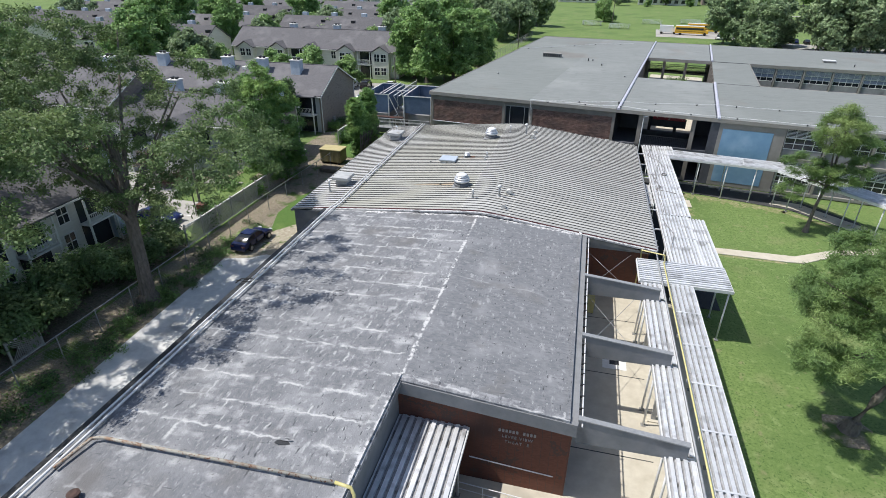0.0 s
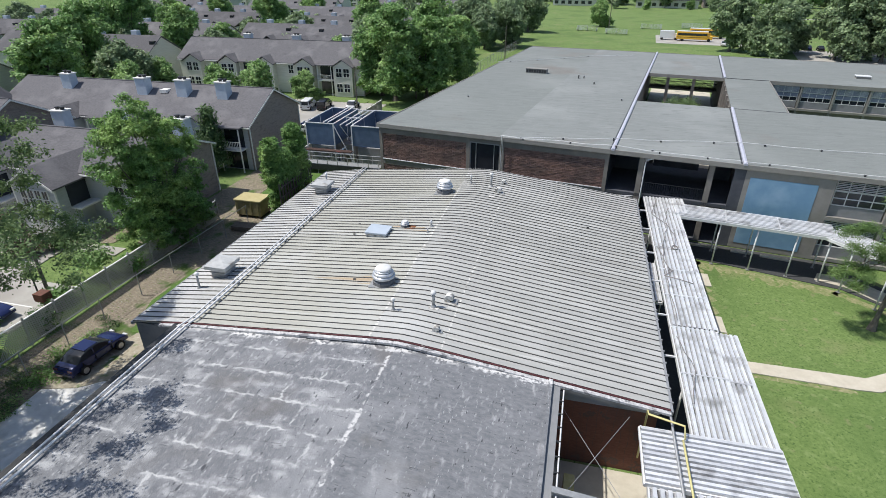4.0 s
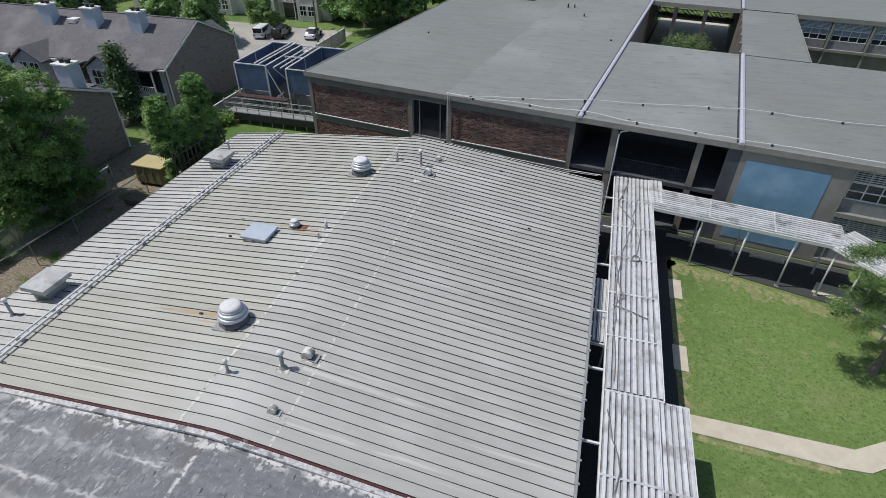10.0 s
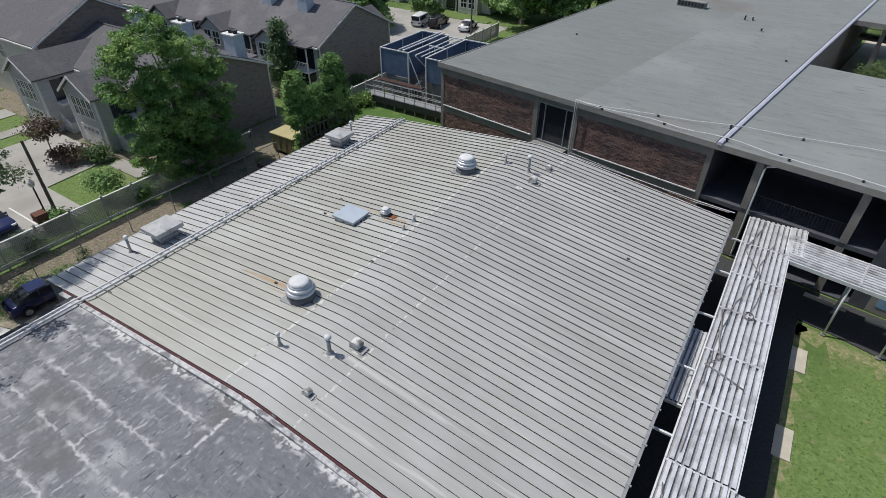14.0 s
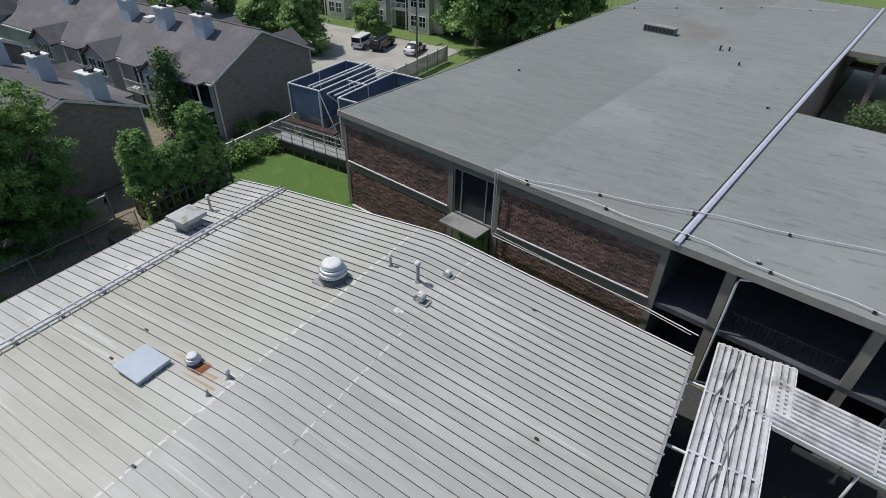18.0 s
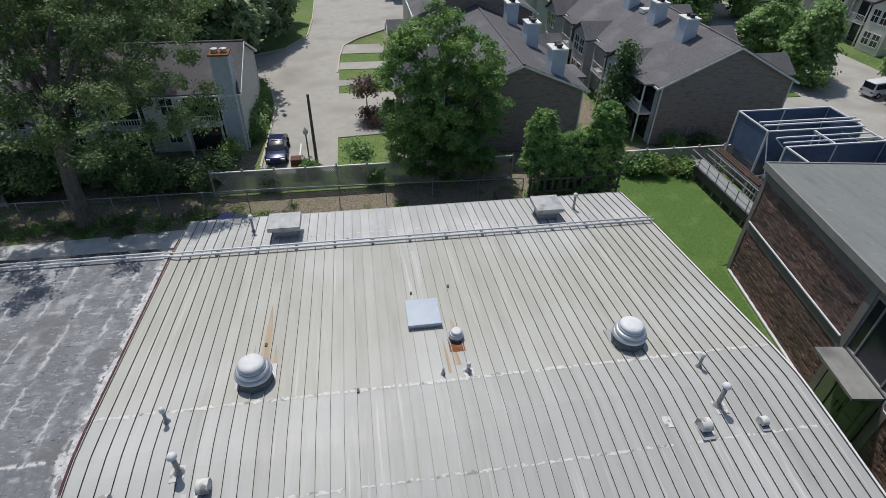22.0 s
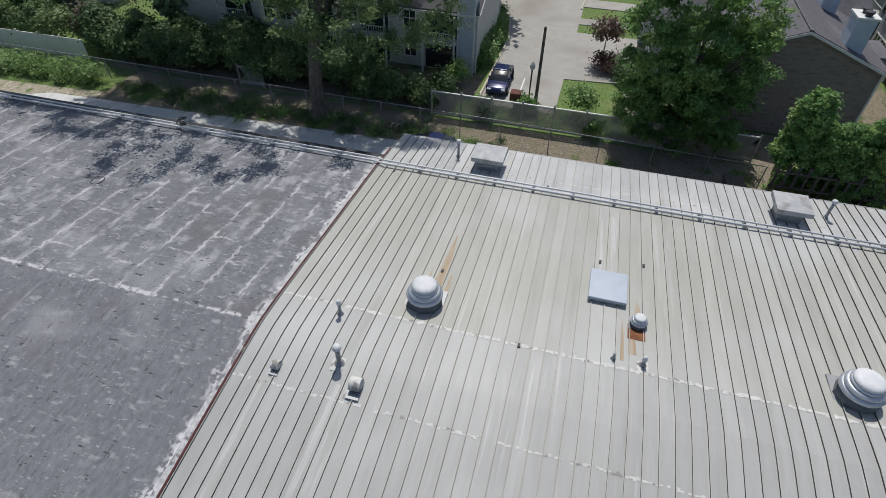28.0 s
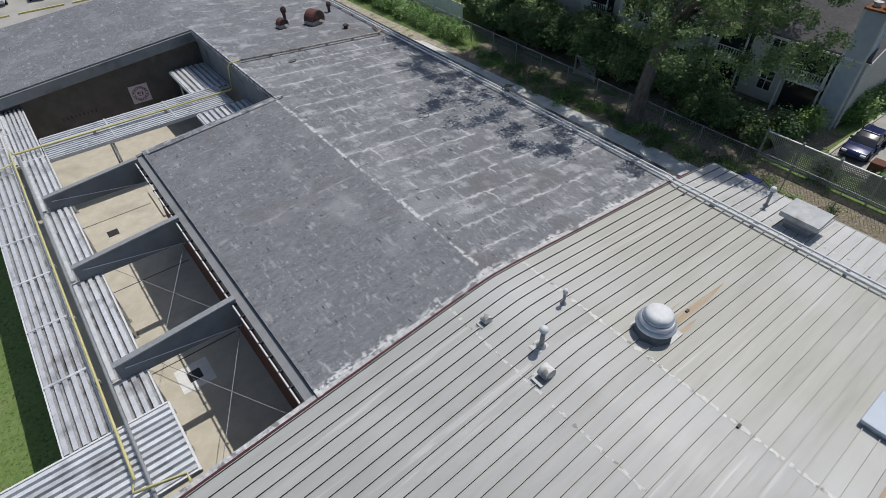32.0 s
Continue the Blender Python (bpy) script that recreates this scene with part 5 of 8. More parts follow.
# screen-brick panels with proud bricks
def brick_panel(u0, u1, z0, z1, parent):
    quadslab("brick_backing", u0, u1, 0.06, 0.14, z0, z1, MORTAR, "", parent)
    bl, bh = 0.4, 0.16
    bm = bmesh.new()
    rng = random.Random(int(u0 * 10 + z0))
    rows, cols = int((z1 - z0) / bh), int((u1 - u0) / bl)
    dz, du = (z1 - z0) / rows, (u1 - u0) / cols
    for r in range(rows):
        for c in range(cols + 1):
            a = u0 + (c - 0.5 * (r % 2)) * du
            p, q = max(u0, a + 0.015), min(u1, a + du - 0.015)
            if q - p > 0.05:
                d = rng.uniform(0.0, 0.05)
                box(bm, p, q, 0.0 - d * 0.6, 0.07, z0 + r * dz + 0.012, z0 + (r + 1) * dz - 0.012)
    o = part("brickwork", bm, BRICK_I, parent)
    o["kind"] = "stuff"


BRICK_I = mat("red_brown_brick_pieces", (0.175, 0.108, 0.094), (0.265, 0.165, 0.14), 5, 0.9, island=0.28, spot=((0.15, 0.105, 0.095), 0.45, 0.5, 0.66))
for u0, u1 in ((-23.95, -14.3), (-10.3, -0.55)):
    brick_panel(u0, u1, 3.88, 6.7, school)
    brick_panel(u0, u1, 0.1, 3.3, school)
# stair bay with tall window above a concrete canopy and green doors
win = quadslab("stair_window", -13.9, -10.75, 0.1, 0.13, 3.7, 6.85, GLASS, "tall dark stair window")
for u in (-13.9, -13.3, -11.4, -10.82):
    quadslab("mullion", u, u + 0.07, 0.02, 0.12, 3.7, 6.85, STEEL_G, "", win)
quadslab("window_frame", -13.9, -10.75, 0.0, 0.12, 6.78, 6.88, STEEL_G, "", win)
quadslab("window_frame", -13.9, -10.75, 0.0, 0.12, 3.62, 3.72, STEEL_G, "", win)
quadslab("header", -13.9, -10.75, -0.03, 0.15, 6.9, 7.4, FRAMEC)
quadslab("door_canopy", -13.9, -10.9, -1.4, 0.0, 3.42, 3.56, CONC_G, "stained grey concrete door canopy")
for i in range(2):
    d = quadslab("door", -13.0 + i * 0.95, -12.08 + i * 0.95, -0.1, -0.02, 0.05, 2.7, GREENDOOR, "sage green panelled door")
    quadslab("door_panel", -12.87 + i * 0.95, -12.2 + i * 0.95, -0.13, -0.1, 1.5, 2.5, GREENDOOR, "", d)
    quadslab("door_panel", -12.87 + i * 0.95, -12.2 + i * 0.95, -0.13, -0.1, 0.25, 1.3, GREENDOOR, "", d)
    quadslab("door_bar", -12.5 + i * 0.3, -12.45 + i * 0.3, -0.16, -0.1, 0.95, 1.4, DARKSTEEL, "", d)
quadslab("transom_panel", -13.0, -11.13, -0.1, -0.02, 2.75, 3.4, GREENDOOR, "sage green panel above the doors")
quadslab("door_surround", -11.05, -10.85, -0.3, -0.06, 0.0, 3.4, GREENDOOR, "sage green painted surround")
quadslab("door_surround", -13.75, -13.05, -0.14, -0.06, 0.0, 3.4, GREENDOOR)
quadslab("west_wall_band", -24.32, -24.2, 0.2, 66.2, 3.3, 3.88, FRAMEC)
quadslab("west_wall", -24.3, -24.2, 0.2, 66.2, 0, 3.3, BRICK)
quadslab("west_wall", -24.3, -24.2, 0.2, 66.2, 3.88, 7.3, BRICK)

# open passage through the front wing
# Floors and inner walls carry the passage's shade in their colour
quadslab("passage_floor", -0.3, 10.9, 0.0, 6.8, 3.5, 3.8, INSHADE)
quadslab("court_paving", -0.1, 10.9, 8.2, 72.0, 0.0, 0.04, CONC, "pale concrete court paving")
quadslab("passage_ground", -0.3, 10.9, -0.1, 22.0, 0.0, 0.06, INSHADE)
quadslab("passage_wall", 10.95, 11.2, 0.0, 66.0, 0.0, 7.45, FRAMEC)
for v in (0.1, 21.6, 43.6):
    for u in (2.9, 6.6) if v > 1 else (2.45, 8.3):
        quadslab("column", u, u + 0.45, v - 0.1, v + 0.35, 0.0, 7.45, FRAMEC, "slim concrete column")
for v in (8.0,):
    quadslab("inner_wall", -0.3, 2.5, v, v + 0.2, 0.0, 7.4, INSHADE)
    quadslab("inner_wall", 8.85, 10.95, v, v + 0.2, 0.0, 7.4, INSHADE)
    quadslab("inner_wall", 2.5, 8.85, v, v + 0.2, 6.2, 7.4, INSHADE)
    quadslab("landing_wall", 3.6, 7.9, v - 0.4, v, 4.25, 5.3, INSHADE)
    quadslab("banner", 3.9, 7.7, v - 2.05, v - 2.0, 5.5, 6.0, mat("red_banner", (0.35, 0.04, 0.06), (0.5, 0.12, 0.13), 3, 0.8, spot=((0.5, 0.4, 0.4), 4, 0.6, 0.65)), "red patterned banner in the passage")
    br = quadslab("landing_rail", 2.95, 8.2, 0.45, 0.5, 4.8, 4.86, DARKSTEEL)
    for i in range(26):
        quadslab("baluster", 3.0 + i * 0.2, 3.03 + i * 0.2, 0.46, 0.49, 3.8, 4.8, DARKSTEEL, "", br)
part("downpipe", tube(bmesh.new(), [(3.6, -0.12, 7.3), (3.1, -0.12, 7.1), (3.02, -0.12, 6.9), (3.02, -0.12, 0.1)], 0.06, 8), STEEL_W, school, "white downpipe")
quadslab("bridge_slab", 0.0, 10.9, 53.5, 56.0, 3.5, 3.8, CONC_G)
for v in (53.6, 55.9):
    rail = quadslab("balustrade", 0.1, 10.8, v, v + 0.06, 4.85, 4.93, DARKSTEEL)
    quadslab("balustrade_foot", 0.1, 10.8, v, v + 0.05, 3.86, 3.92, DARKSTEEL, "", rail)
    for i in range(60):
        quadslab("baluster", 0.15 + i * 0.178, 0.2 + i * 0.178, v + 0.01, v + 0.05, 3.8, 4.85, DARKSTEEL, "", rail)
quadslab("court_wall", -0.3, -0.1, 22.0, 43.0, 0.0, 7.5, FRAMEC)
for v in (24, 27.5, 31, 34.5, 38, 41):
    quadslab("court_fin", 10.7, 10.93, v, v + 0.3, 0.0, 7.4, FRAMEC)
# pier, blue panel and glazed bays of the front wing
quadslab("front_pier", 10.3, 11.2, -0.08, 0.2, 0, 7.4, INSHADE)
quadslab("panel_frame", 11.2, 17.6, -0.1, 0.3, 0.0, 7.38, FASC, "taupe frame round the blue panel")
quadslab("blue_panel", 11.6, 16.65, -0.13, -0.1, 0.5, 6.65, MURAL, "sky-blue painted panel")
quadslab("front_wall_core", 17.6, 94.5, 0.5, 21.5, 0.0, 7.45, INSHADE)


def glazed_bay(u0, u1, v, side, parent, z0, louvres=True):
    """One storey of a window bay: louvres above, casements below, spandrel."""
    s = -1
    w = part("window", bx(u0 + 0.1, u1 - 0.1, v + 0.06, v + 0.1, z0 + 1.0, z0 + 3.25), GLASS, parent)
    if not louvres:
        part("upper_pane", bx(u0 + 0.12, u1 - 0.12, v + 0.03, v + 0.055, z0 + 2.25, z0 + 3.22), PANE_SKY, w, "panes coloured pale lavender for reflected sky")
        part("lower_pane", bx(u0 + 0.12, u1 - 0.12, v + 0.03, v + 0.055, z0 + 1.6, z0 + 2.1), PANE_SKY, w, "panes coloured pale lavender for reflected sky")
    for i in range(7 if louvres else 6):
        part("louvre", bx(u0 + 0.12, u1 - 0.12, v - 0.08, v + 0.05, z0 + 2.25 + i * 0.145, z0 + 2.29 + i * 0.145), STEEL_W, w)
    for i in range(5):
        u = u0 + 0.1 + (u1 - u0 - 0.26) * i / 4
        part("mullion", bx(u, u + 0.06, v - 0.02, v + 0.08, z0 + 0.95, z0 + 3.3), STEEL_W, w)
    for z in (0.95, 1.55, 2.15, 3.25):
        part("transom", bx(u0 + 0.1, u1 - 0.1, v - 0.03, v + 0.08, z0 + z, z0 + z + 0.07), STEEL_W, w)
    part("spandrel", bx(u0 + 0.1, u1 - 0.1, v - 0.02, v + 0.1, z0, z0 + 0.95), STUCCO_G, parent)
    part("sill", bx(u0, u1, v - 0.35, v + 0.1, z0 - 0.3, z0), FASC, parent)


for i in range(7):
    u = 17.7 + i * 4.2
    part("bay_pier", bx(u - 0.12, u + 0.12, -0.1, 0.5, 0, 7.4), FASC, school)
    for z0 in (0.35, 4.1):
        glazed_bay(u + 0.12, u + 4.08, 0.2, -1, school, z0)
quadslab("back_wing_core", 11.25, 94.5, 43.6, 66.2, 0.0, 7.45, INSHADE)
for i in range(9):
    u = 17.0 + i * 4.2
    part("bay_pier", bx(u - 0.12, u + 0.12, 42.95, 43.6, 0, 7.4), FASC, school)
    glazed_bay(u + 0.12, u + 4.08, 43.2, -1, school, 4.1, False)
    quadslab("lower_wall", u + 0.1, u + 4.1, 43.2, 43.5, 0, 3.8, FRAMEC)
quadslab("link_wall", 11.22, 16.7, 22.2, 42.9, 0.0, 7.4, FRAMEC)
quadslab("west_end_wall", -0.34, -0.28, 0.2, 22, 0.06, 7.4, INSHADE)
# small things on the school roof
def bp(u, v, z=7.68):
    return MB @ Vector((u, v, z))


t = thing("roof_intake", MB @ Tr((-17.75, 36.0, 7.68)), "long dark louvred intake box on the grey roof", "roof vent")
part("box", bx(0, 3.3, 0, 0.9, 0, 0.62), CONC_G, t)
for i in range(8):
    part("louvre", bx(0.1 + i * 0.4, 0.42 + i * 0.4, -0.03, 0.0, 0.1, 0.54), DARKSTEEL, t)
part("lid", bx(-0.05, 3.35, -0.05, 0.95, 0.62, 0.68), FASC, t)
for u, v, h in ((-9.2, 34.2, 0.5), (-8.5, 34.7, 0.35), (-6.4, 30.6, 0.3), (-20, 16, 0.15), (3.4, 0.8, 0.12), (-1.6, 21.4, 0.15), (33, 47, 0.4), (40, 46, 0.5), (42, 46, 0.5)):
    p = bp(u, v)
    t = thing("roof_pipe_vent", Tr(p), "small vent on the grey school roof", "roof vent", "small vents on the school roof")
    part("pipe", tube(bmesh.new(), [(0, 0, -0.05), (0, 0, h)], 0.08, 8), DARKSTEEL, t)
    part("cap", lathe(bmesh.new(), [(0.08, h - 0.02), (0.13, h), (0.13, h + 0.04), (0.04, h + 0.07)], 10), STEEL_G, t)
t = thing("roof_hatch", MB @ Tr((29, 50, 7.68)), "pale roof hatch on the back wing", "roof hatch")
part("curb", bx(0, 1.8, 0, 1.2, 0, 0.3), FASC, t)
part("lid", bx(-0.08, 1.88, -0.08, 1.28, 0.3, 0.4), STEEL_W, t)
# lightning cables on stand-offs
def cable(pts, label):
    t = thing("roof_cable", MB, label, "cable", "cables on the school roof")
    full = []
    for (a, b) in zip(pts, pts[1:]):
        k = 5
        for i in range(k):
            s = i / k
            full.append(Vector(a).lerp(Vector(b), s) + Vector((0, 0.12 * math.sin(7 * s + a[0]), -0.05 * math.sin(math.pi * s))))
    full.append(Vector(pts[-1]))
    part("wire", tube(bmesh.new(), full, 0.025, 6), STEEL_W, t)
    for i, p in enumerate(full[1:-1]):
        if i % 4 == 1 and p.z > 7.7:
            part("stand_off", bx(p.x - 0.07, p.x + 0.07, p.y - 0.07, p.y + 0.07, 7.68, p.z + 0.01), DARKSTEEL, t)


cable([(-10.5, -0.3, 7.9), (-6, 0.9, 7.86), (-0.3, 2.9, 7.95), (5, 4.6, 7.86), (11.0, 6.2, 7.95), (16, 6.6, 7.86), (24, 7.6, 7.86), (45, 8.5, 7.86)], "thin pale cable on stand-offs across the grey roof")
cable([(-10.7, -0.3, 7.9), (-5, 0.25, 7.86), (0.2, 0.5, 7.95), (5, 0.35, 7.86), (10, 0.3, 7.9), (17, 0.4, 7.86), (30, 0.4, 7.86)], "thin pale cable along the roof's front edge")
cable([(-24.6, 43.2, 7.9), (-20, 47.5, 7.86), (-15, 52.5, 7.86), (-10.5, 57.2, 7.86), (-4, 60.5, 7.86)], "thin pale cable across the far roof")
t = thing("front_conduit", MB, "pale conduit running down and along the brick front", "conduit")
part("drop", tube(bmesh.new(), [(-10.55, -0.35, 7.9), (-10.55, -0.3, 3.6), (-10.4, -0.3, 3.42), (-0.4, -0.25, 3.35), (2.5, -1.2, 3.95)], 0.028, 6), STEEL_W, t)
part("second_drop", tube(bmesh.new(), [(-10.4, -0.35, 7.8), (-10.4, -0.3, 3.65), (-0.4, -0.25, 3.2), (2.2, -1.4, 3.95)], 0.018, 6), STEEL_W, t)

# ---- plant enclosure west of the school ----
t = thing("plant_enclosure", Tr((-32.5, 79.4, 0)), "raised dark blue sheet screens on a white steel frame", "enclosure")
for x0, x1, y0, y1, z0 in ((0.0, 3.7, 0.0, 8.0, 2.7), (6.2, 10.4, -0.3, 7.7, 2.9)):
    for a in ((x0, x1, y0, y0 + 0.06), (x0 + 0.06, x1, y1, y1 + 0.06), (x0, x0 + 0.06, y0 + 0.07, y1), (x1, x1 + 0.06, y0, y1)):
        part("screen", bx(*a, z0, 5.35), BLUE, t, "dark blue metal screen")
    for x in (x0, x1):
        for y in (y0, (y0 + y1) / 2, y1):
            part("leg", bx(x - 0.07, x + 0.07, y - 0.07, y + 0.07, 0, 5.4), STEEL_W, t)
    for y in (y0, y1):
        part("top_rail", bx(x0 - 0.05, x1 + 0.05, y - 0.05, y + 0.07, 5.36, 5.46), STEEL_W, t)
    for x in (x0, x1):
        part("top_rail", bx(x - 0.05, x + 0.07, y0 + 0.08, y1 - 0.06, 5.36, 5.45), STEEL_W, t)
for x in (2.4, 2.95):
    part("lengthwise_rail", bx(x - 0.06, x + 0.06, 0.1, 8.3, 5.47, 5.58), STEEL_W, t, "white lengthwise beam")
for x in (4.5, 5.3):
    part("lengthwise_rail", bx(x - 0.05, x + 0.05, 0.2, 8.2, 5.2, 5.3), STEEL_W, t, "white lengthwise beam")
for y in (3.8, 7.9):
    part("crossbeam", bx(3.7, 6.2, y - 0.06, y + 0.06, 5.24, 5.36), STEEL_W, t)
for a, b in (((3.7, 0, 5.3), (6.2, -0.2, 0.6)), ((4.5, 3.8, 5.2), (5.3, 3.8, 2.2)), ((4.5, 0.2, 5.2), (4.5, 3.8, 2.0))):
    part("brace", tube(bmesh.new(), [a, b], 0.05, 6), STEEL_W, t)
part("middle_screen", bx(3.9, 6.0, 6.0, 6.06, 3.4, 5.2), BLUE, t, "dark blue metal screen")
t = thing("cooling_plant", Tr((-32.5, 79.4, 0)), "grey cooling plant under the blue screens", "machine")
part("casing", bevel(bx(0.3, 3.4, 0.4, 7.5, 0.0, 2.5), 0.05), STUCCO_G, t)
part("casing", bevel(bx(4.1, 5.9, 1.2, 6.8, 0.0, 2.6), 0.05), FRAMEC, t)
part("casing", bevel(bx(6.6, 10.0, 0.3, 7.2, 0.0, 2.6), 0.05), STUCCO_G, t)
part("fan_dome", lathe(bmesh.new(), [(0.55, 2.6), (0.6, 2.8), (0.4, 3.1), (0.1, 3.2)], 16, (5.0, 3.0, 0)), SEALANT, t, "pale domed fan cover", smooth=True)
for i in range(9):
    part("louvre", bx(0.5, 3.2, 0.34, 0.4, 0.4 + i * 0.22, 0.52 + i * 0.22), STEEL_G, t)
for i in range(3):
    part("pipe", tube(bmesh.new(), [(3.8 + i * 0.4, 0.3, 0.0), (3.8 + i * 0.4, 0.3, 1.6 + 0.3 * i), (3.8 + i * 0.4, 1.4, 1.7 + 0.3 * i)], 0.09, 8), STEEL_W, t)
t = thing("metal_walkway", Tr((-32.6, 75.9, 0)), "raised grey steel walkway with pale railings", "walkway")
part("deck", bx(0, 10.6, 0.6, 2.0, 1.1, 1.2), STEEL_G, t)
part("skirt", bx(0, 10.6, 0.56, 0.6, 0.5, 1.2), DARKSTEEL, t)
for y in (0.6, 2.0):
    for z in (1.7, 2.2):
        part("rail", tube(bmesh.new(), [(0, y, z), (10.6, y, z)], 0.04, 6), STEEL_G, t)
    for i in range(9):
        part("post", tube(bmesh.new(), [(i * 1.32, y, 0), (i * 1.32, y, 2.2)], 0.04, 6), STEEL_G, t)
for i in range(3):
    part("stacked_pipe", tube(bmesh.new(), [(0.4, 2.3 + i * 0.24, 2.35), (6.4, 2.3 + i * 0.24, 2.35)], 0.1, 8), RUST_DK, t, "dark rust-red stacked pipe")
part("pipe_rack", bx(0.3, 6.5, 2.2, 2.9, 2.15, 2.25), STEEL_G, t)
for x in (0.5, 3.4, 6.3):
    part("rack_leg", bx(x - 0.05, x + 0.05, 2.5, 2.6, 0, 2.15), STEEL_G, t)


# ---- trees and shrubs ----
def leaf_mesh(name, blobs, size, material, seed, flat=0.25, clump=26, spread=0.42, stretch=1.0):
    """Many small leaf sprays set in clumps over uneven ellipsoids. blobs: (x, y, z, rx, ry, rz, clumps)."""
    rng = np.random.default_rng(seed)
    cen, out = [], []
    for x, y, z, rx, ry, rz, k in blobs:
        d = rng.normal(size=(k, 3))
        d /= np.linalg.norm(d, axis=1)[:, None]
        low = d[:, 2] < -0.35
        d[low, 2] *= rng.uniform(-1, 1, low.sum())
        lob = rng.normal(size=(9, 3))
        lob /= np.linalg.norm(lob, axis=1)[:, None]
        rad = rng.uniform(0.3, 1.05, (k, 1)) ** 0.55 * (0.72 + 0.42 * np.clip((d @ lob.T).max(axis=1), 0, 1)[:, None] ** 5)
        cen.append(np.array([x, y, z]) + d * rad * np.array([rx, ry, rz]))
        out.append(d)
    cen, out = np.vstack(cen), np.vstack(out)
    n = len(cen) * clump
    csz = np.repeat(rng.uniform(0.6, 1.4, (len(cen), 1)), clump, axis=0)
    p = np.repeat(cen, clump, axis=0) + rng.normal(size=(n, 3)) * spread * csz * np.array([1, 1, 0.7])
    nrm = rng.normal(size=(n, 3)) * 0.5 + np.repeat(out, clump, axis=0) + np.array([0, 0, flat * 2.2])
    nrm /= np.linalg.norm(nrm, axis=1)[:, None]
    a = np.cross(nrm, rng.normal(size=(n, 3)))
    a /= np.linalg.norm(a, axis=1)[:, None]
    b = np.cross(nrm, a) / (stretch * stretch)
    s = size * rng.uniform(0.55, 1.3, (n, 1))
    a, b = a * s * stretch, b * s * 0.55
    v = np.stack([p - a, p - b * 0.9 - a * 0.1, p + a, p + b], axis=1).reshape(-1, 3)
    me = bpy.data.meshes.new(name)
    me.vertices.add(4 * n)
    me.vertices.foreach_set("co", v.astype(np.float32).ravel())
    me.loops.add(4 * n)
    me.loops.foreach_set("vertex_index", np.arange(4 * n, dtype=np.int32))
    me.polygons.add(n)
    me.polygons.foreach_set("loop_start", np.arange(0, 4 * n, 4, dtype=np.int32))
    me.update()
    me.materials.append(material)
    return me


def lobes(blobs, r, seed, per=7, fill=0.3, packing=2.4):
    """Break ellipsoids into many small rounded tufts set over their surfaces, keeping some fill inside."""
    rng = random.Random(seed)
    out = []
    for x, y, z, rx, ry, rz, k in blobs:
        out.append((x, y, z, rx * 0.8, ry * 0.8, rz * 0.8, max(3, int(k * fill))))
        n = max(5, int(4 * math.pi * ((rx * ry * rz) ** (2 / 3)) / (r * r * packing)))
        for _ in range(n):
            d = Vector((rng.gauss(0, 1), rng.gauss(0, 1), rng.gauss(0.15, 1))).normalized()
            q = rng.uniform(0.72, 1.02)
            s = r * rng.uniform(0.55, 1.25)
            out.append((x + d.x * rx * q, y + d.y * ry * q, z + d.z * rz * q, s, s, s * 0.7, per))
    return out


def tree(name, base, trunk, limbs, blobs, size, material, seed, label, r0=0.3, clump=26, spread=0.42, flat=0.25, category="tree", group="", bark=None, stretch=1.0):
    """trunk and limbs are lists of points relative to the base; blobs too."""
    t = thing(name, Tr(base), label, category, group)
    bm = tube(bmesh.new(), [(0, 0, -0.15), (0, 0, 0.25)] + trunk, r0, 9, r0 * 0.45) if trunk else None
    if bm:
        tube(bm, [(0, 0, -0.2), (trunk[0][0] * 0.2, trunk[0][1] * 0.2, 0.7)], r0 * 1.7, 9, r0 * 0.95)
        for pts in limbs:
            tube(bm, pts, r0 * 0.38, 6, r0 * 0.08)
        part("trunk", bm, bark or BARK, t)
    o = new("crown", leaf_mesh("crown", blobs, size, material, seed, flat, clump, spread, stretch))
    o.parent = t
    return t


rt = random.Random(3)


def limbs_to(blobs, start, k, rng):
    out = []
    for x, y, z, rx, ry, rz, n in blobs:
        for _ in range(k):
            e = Vector((x + rng.uniform(-0.7, 0.7) * rx, y + rng.uniform(-0.7, 0.7) * ry, z + rng.uniform(-0.4, 0.6) * rz))
            s = Vector(start) * rng.uniform(0.75, 1.0)
            mid = s.lerp(e, 0.5) + Vector((rng.uniform(-0.5, 0.5), rng.uniform(-0.5, 0.5), rng.uniform(-0.2, 0.7)))
            out.append([s, s.lerp(mid, 0.5) + Vector((0, 0, 0.1)), mid, e])
    return out


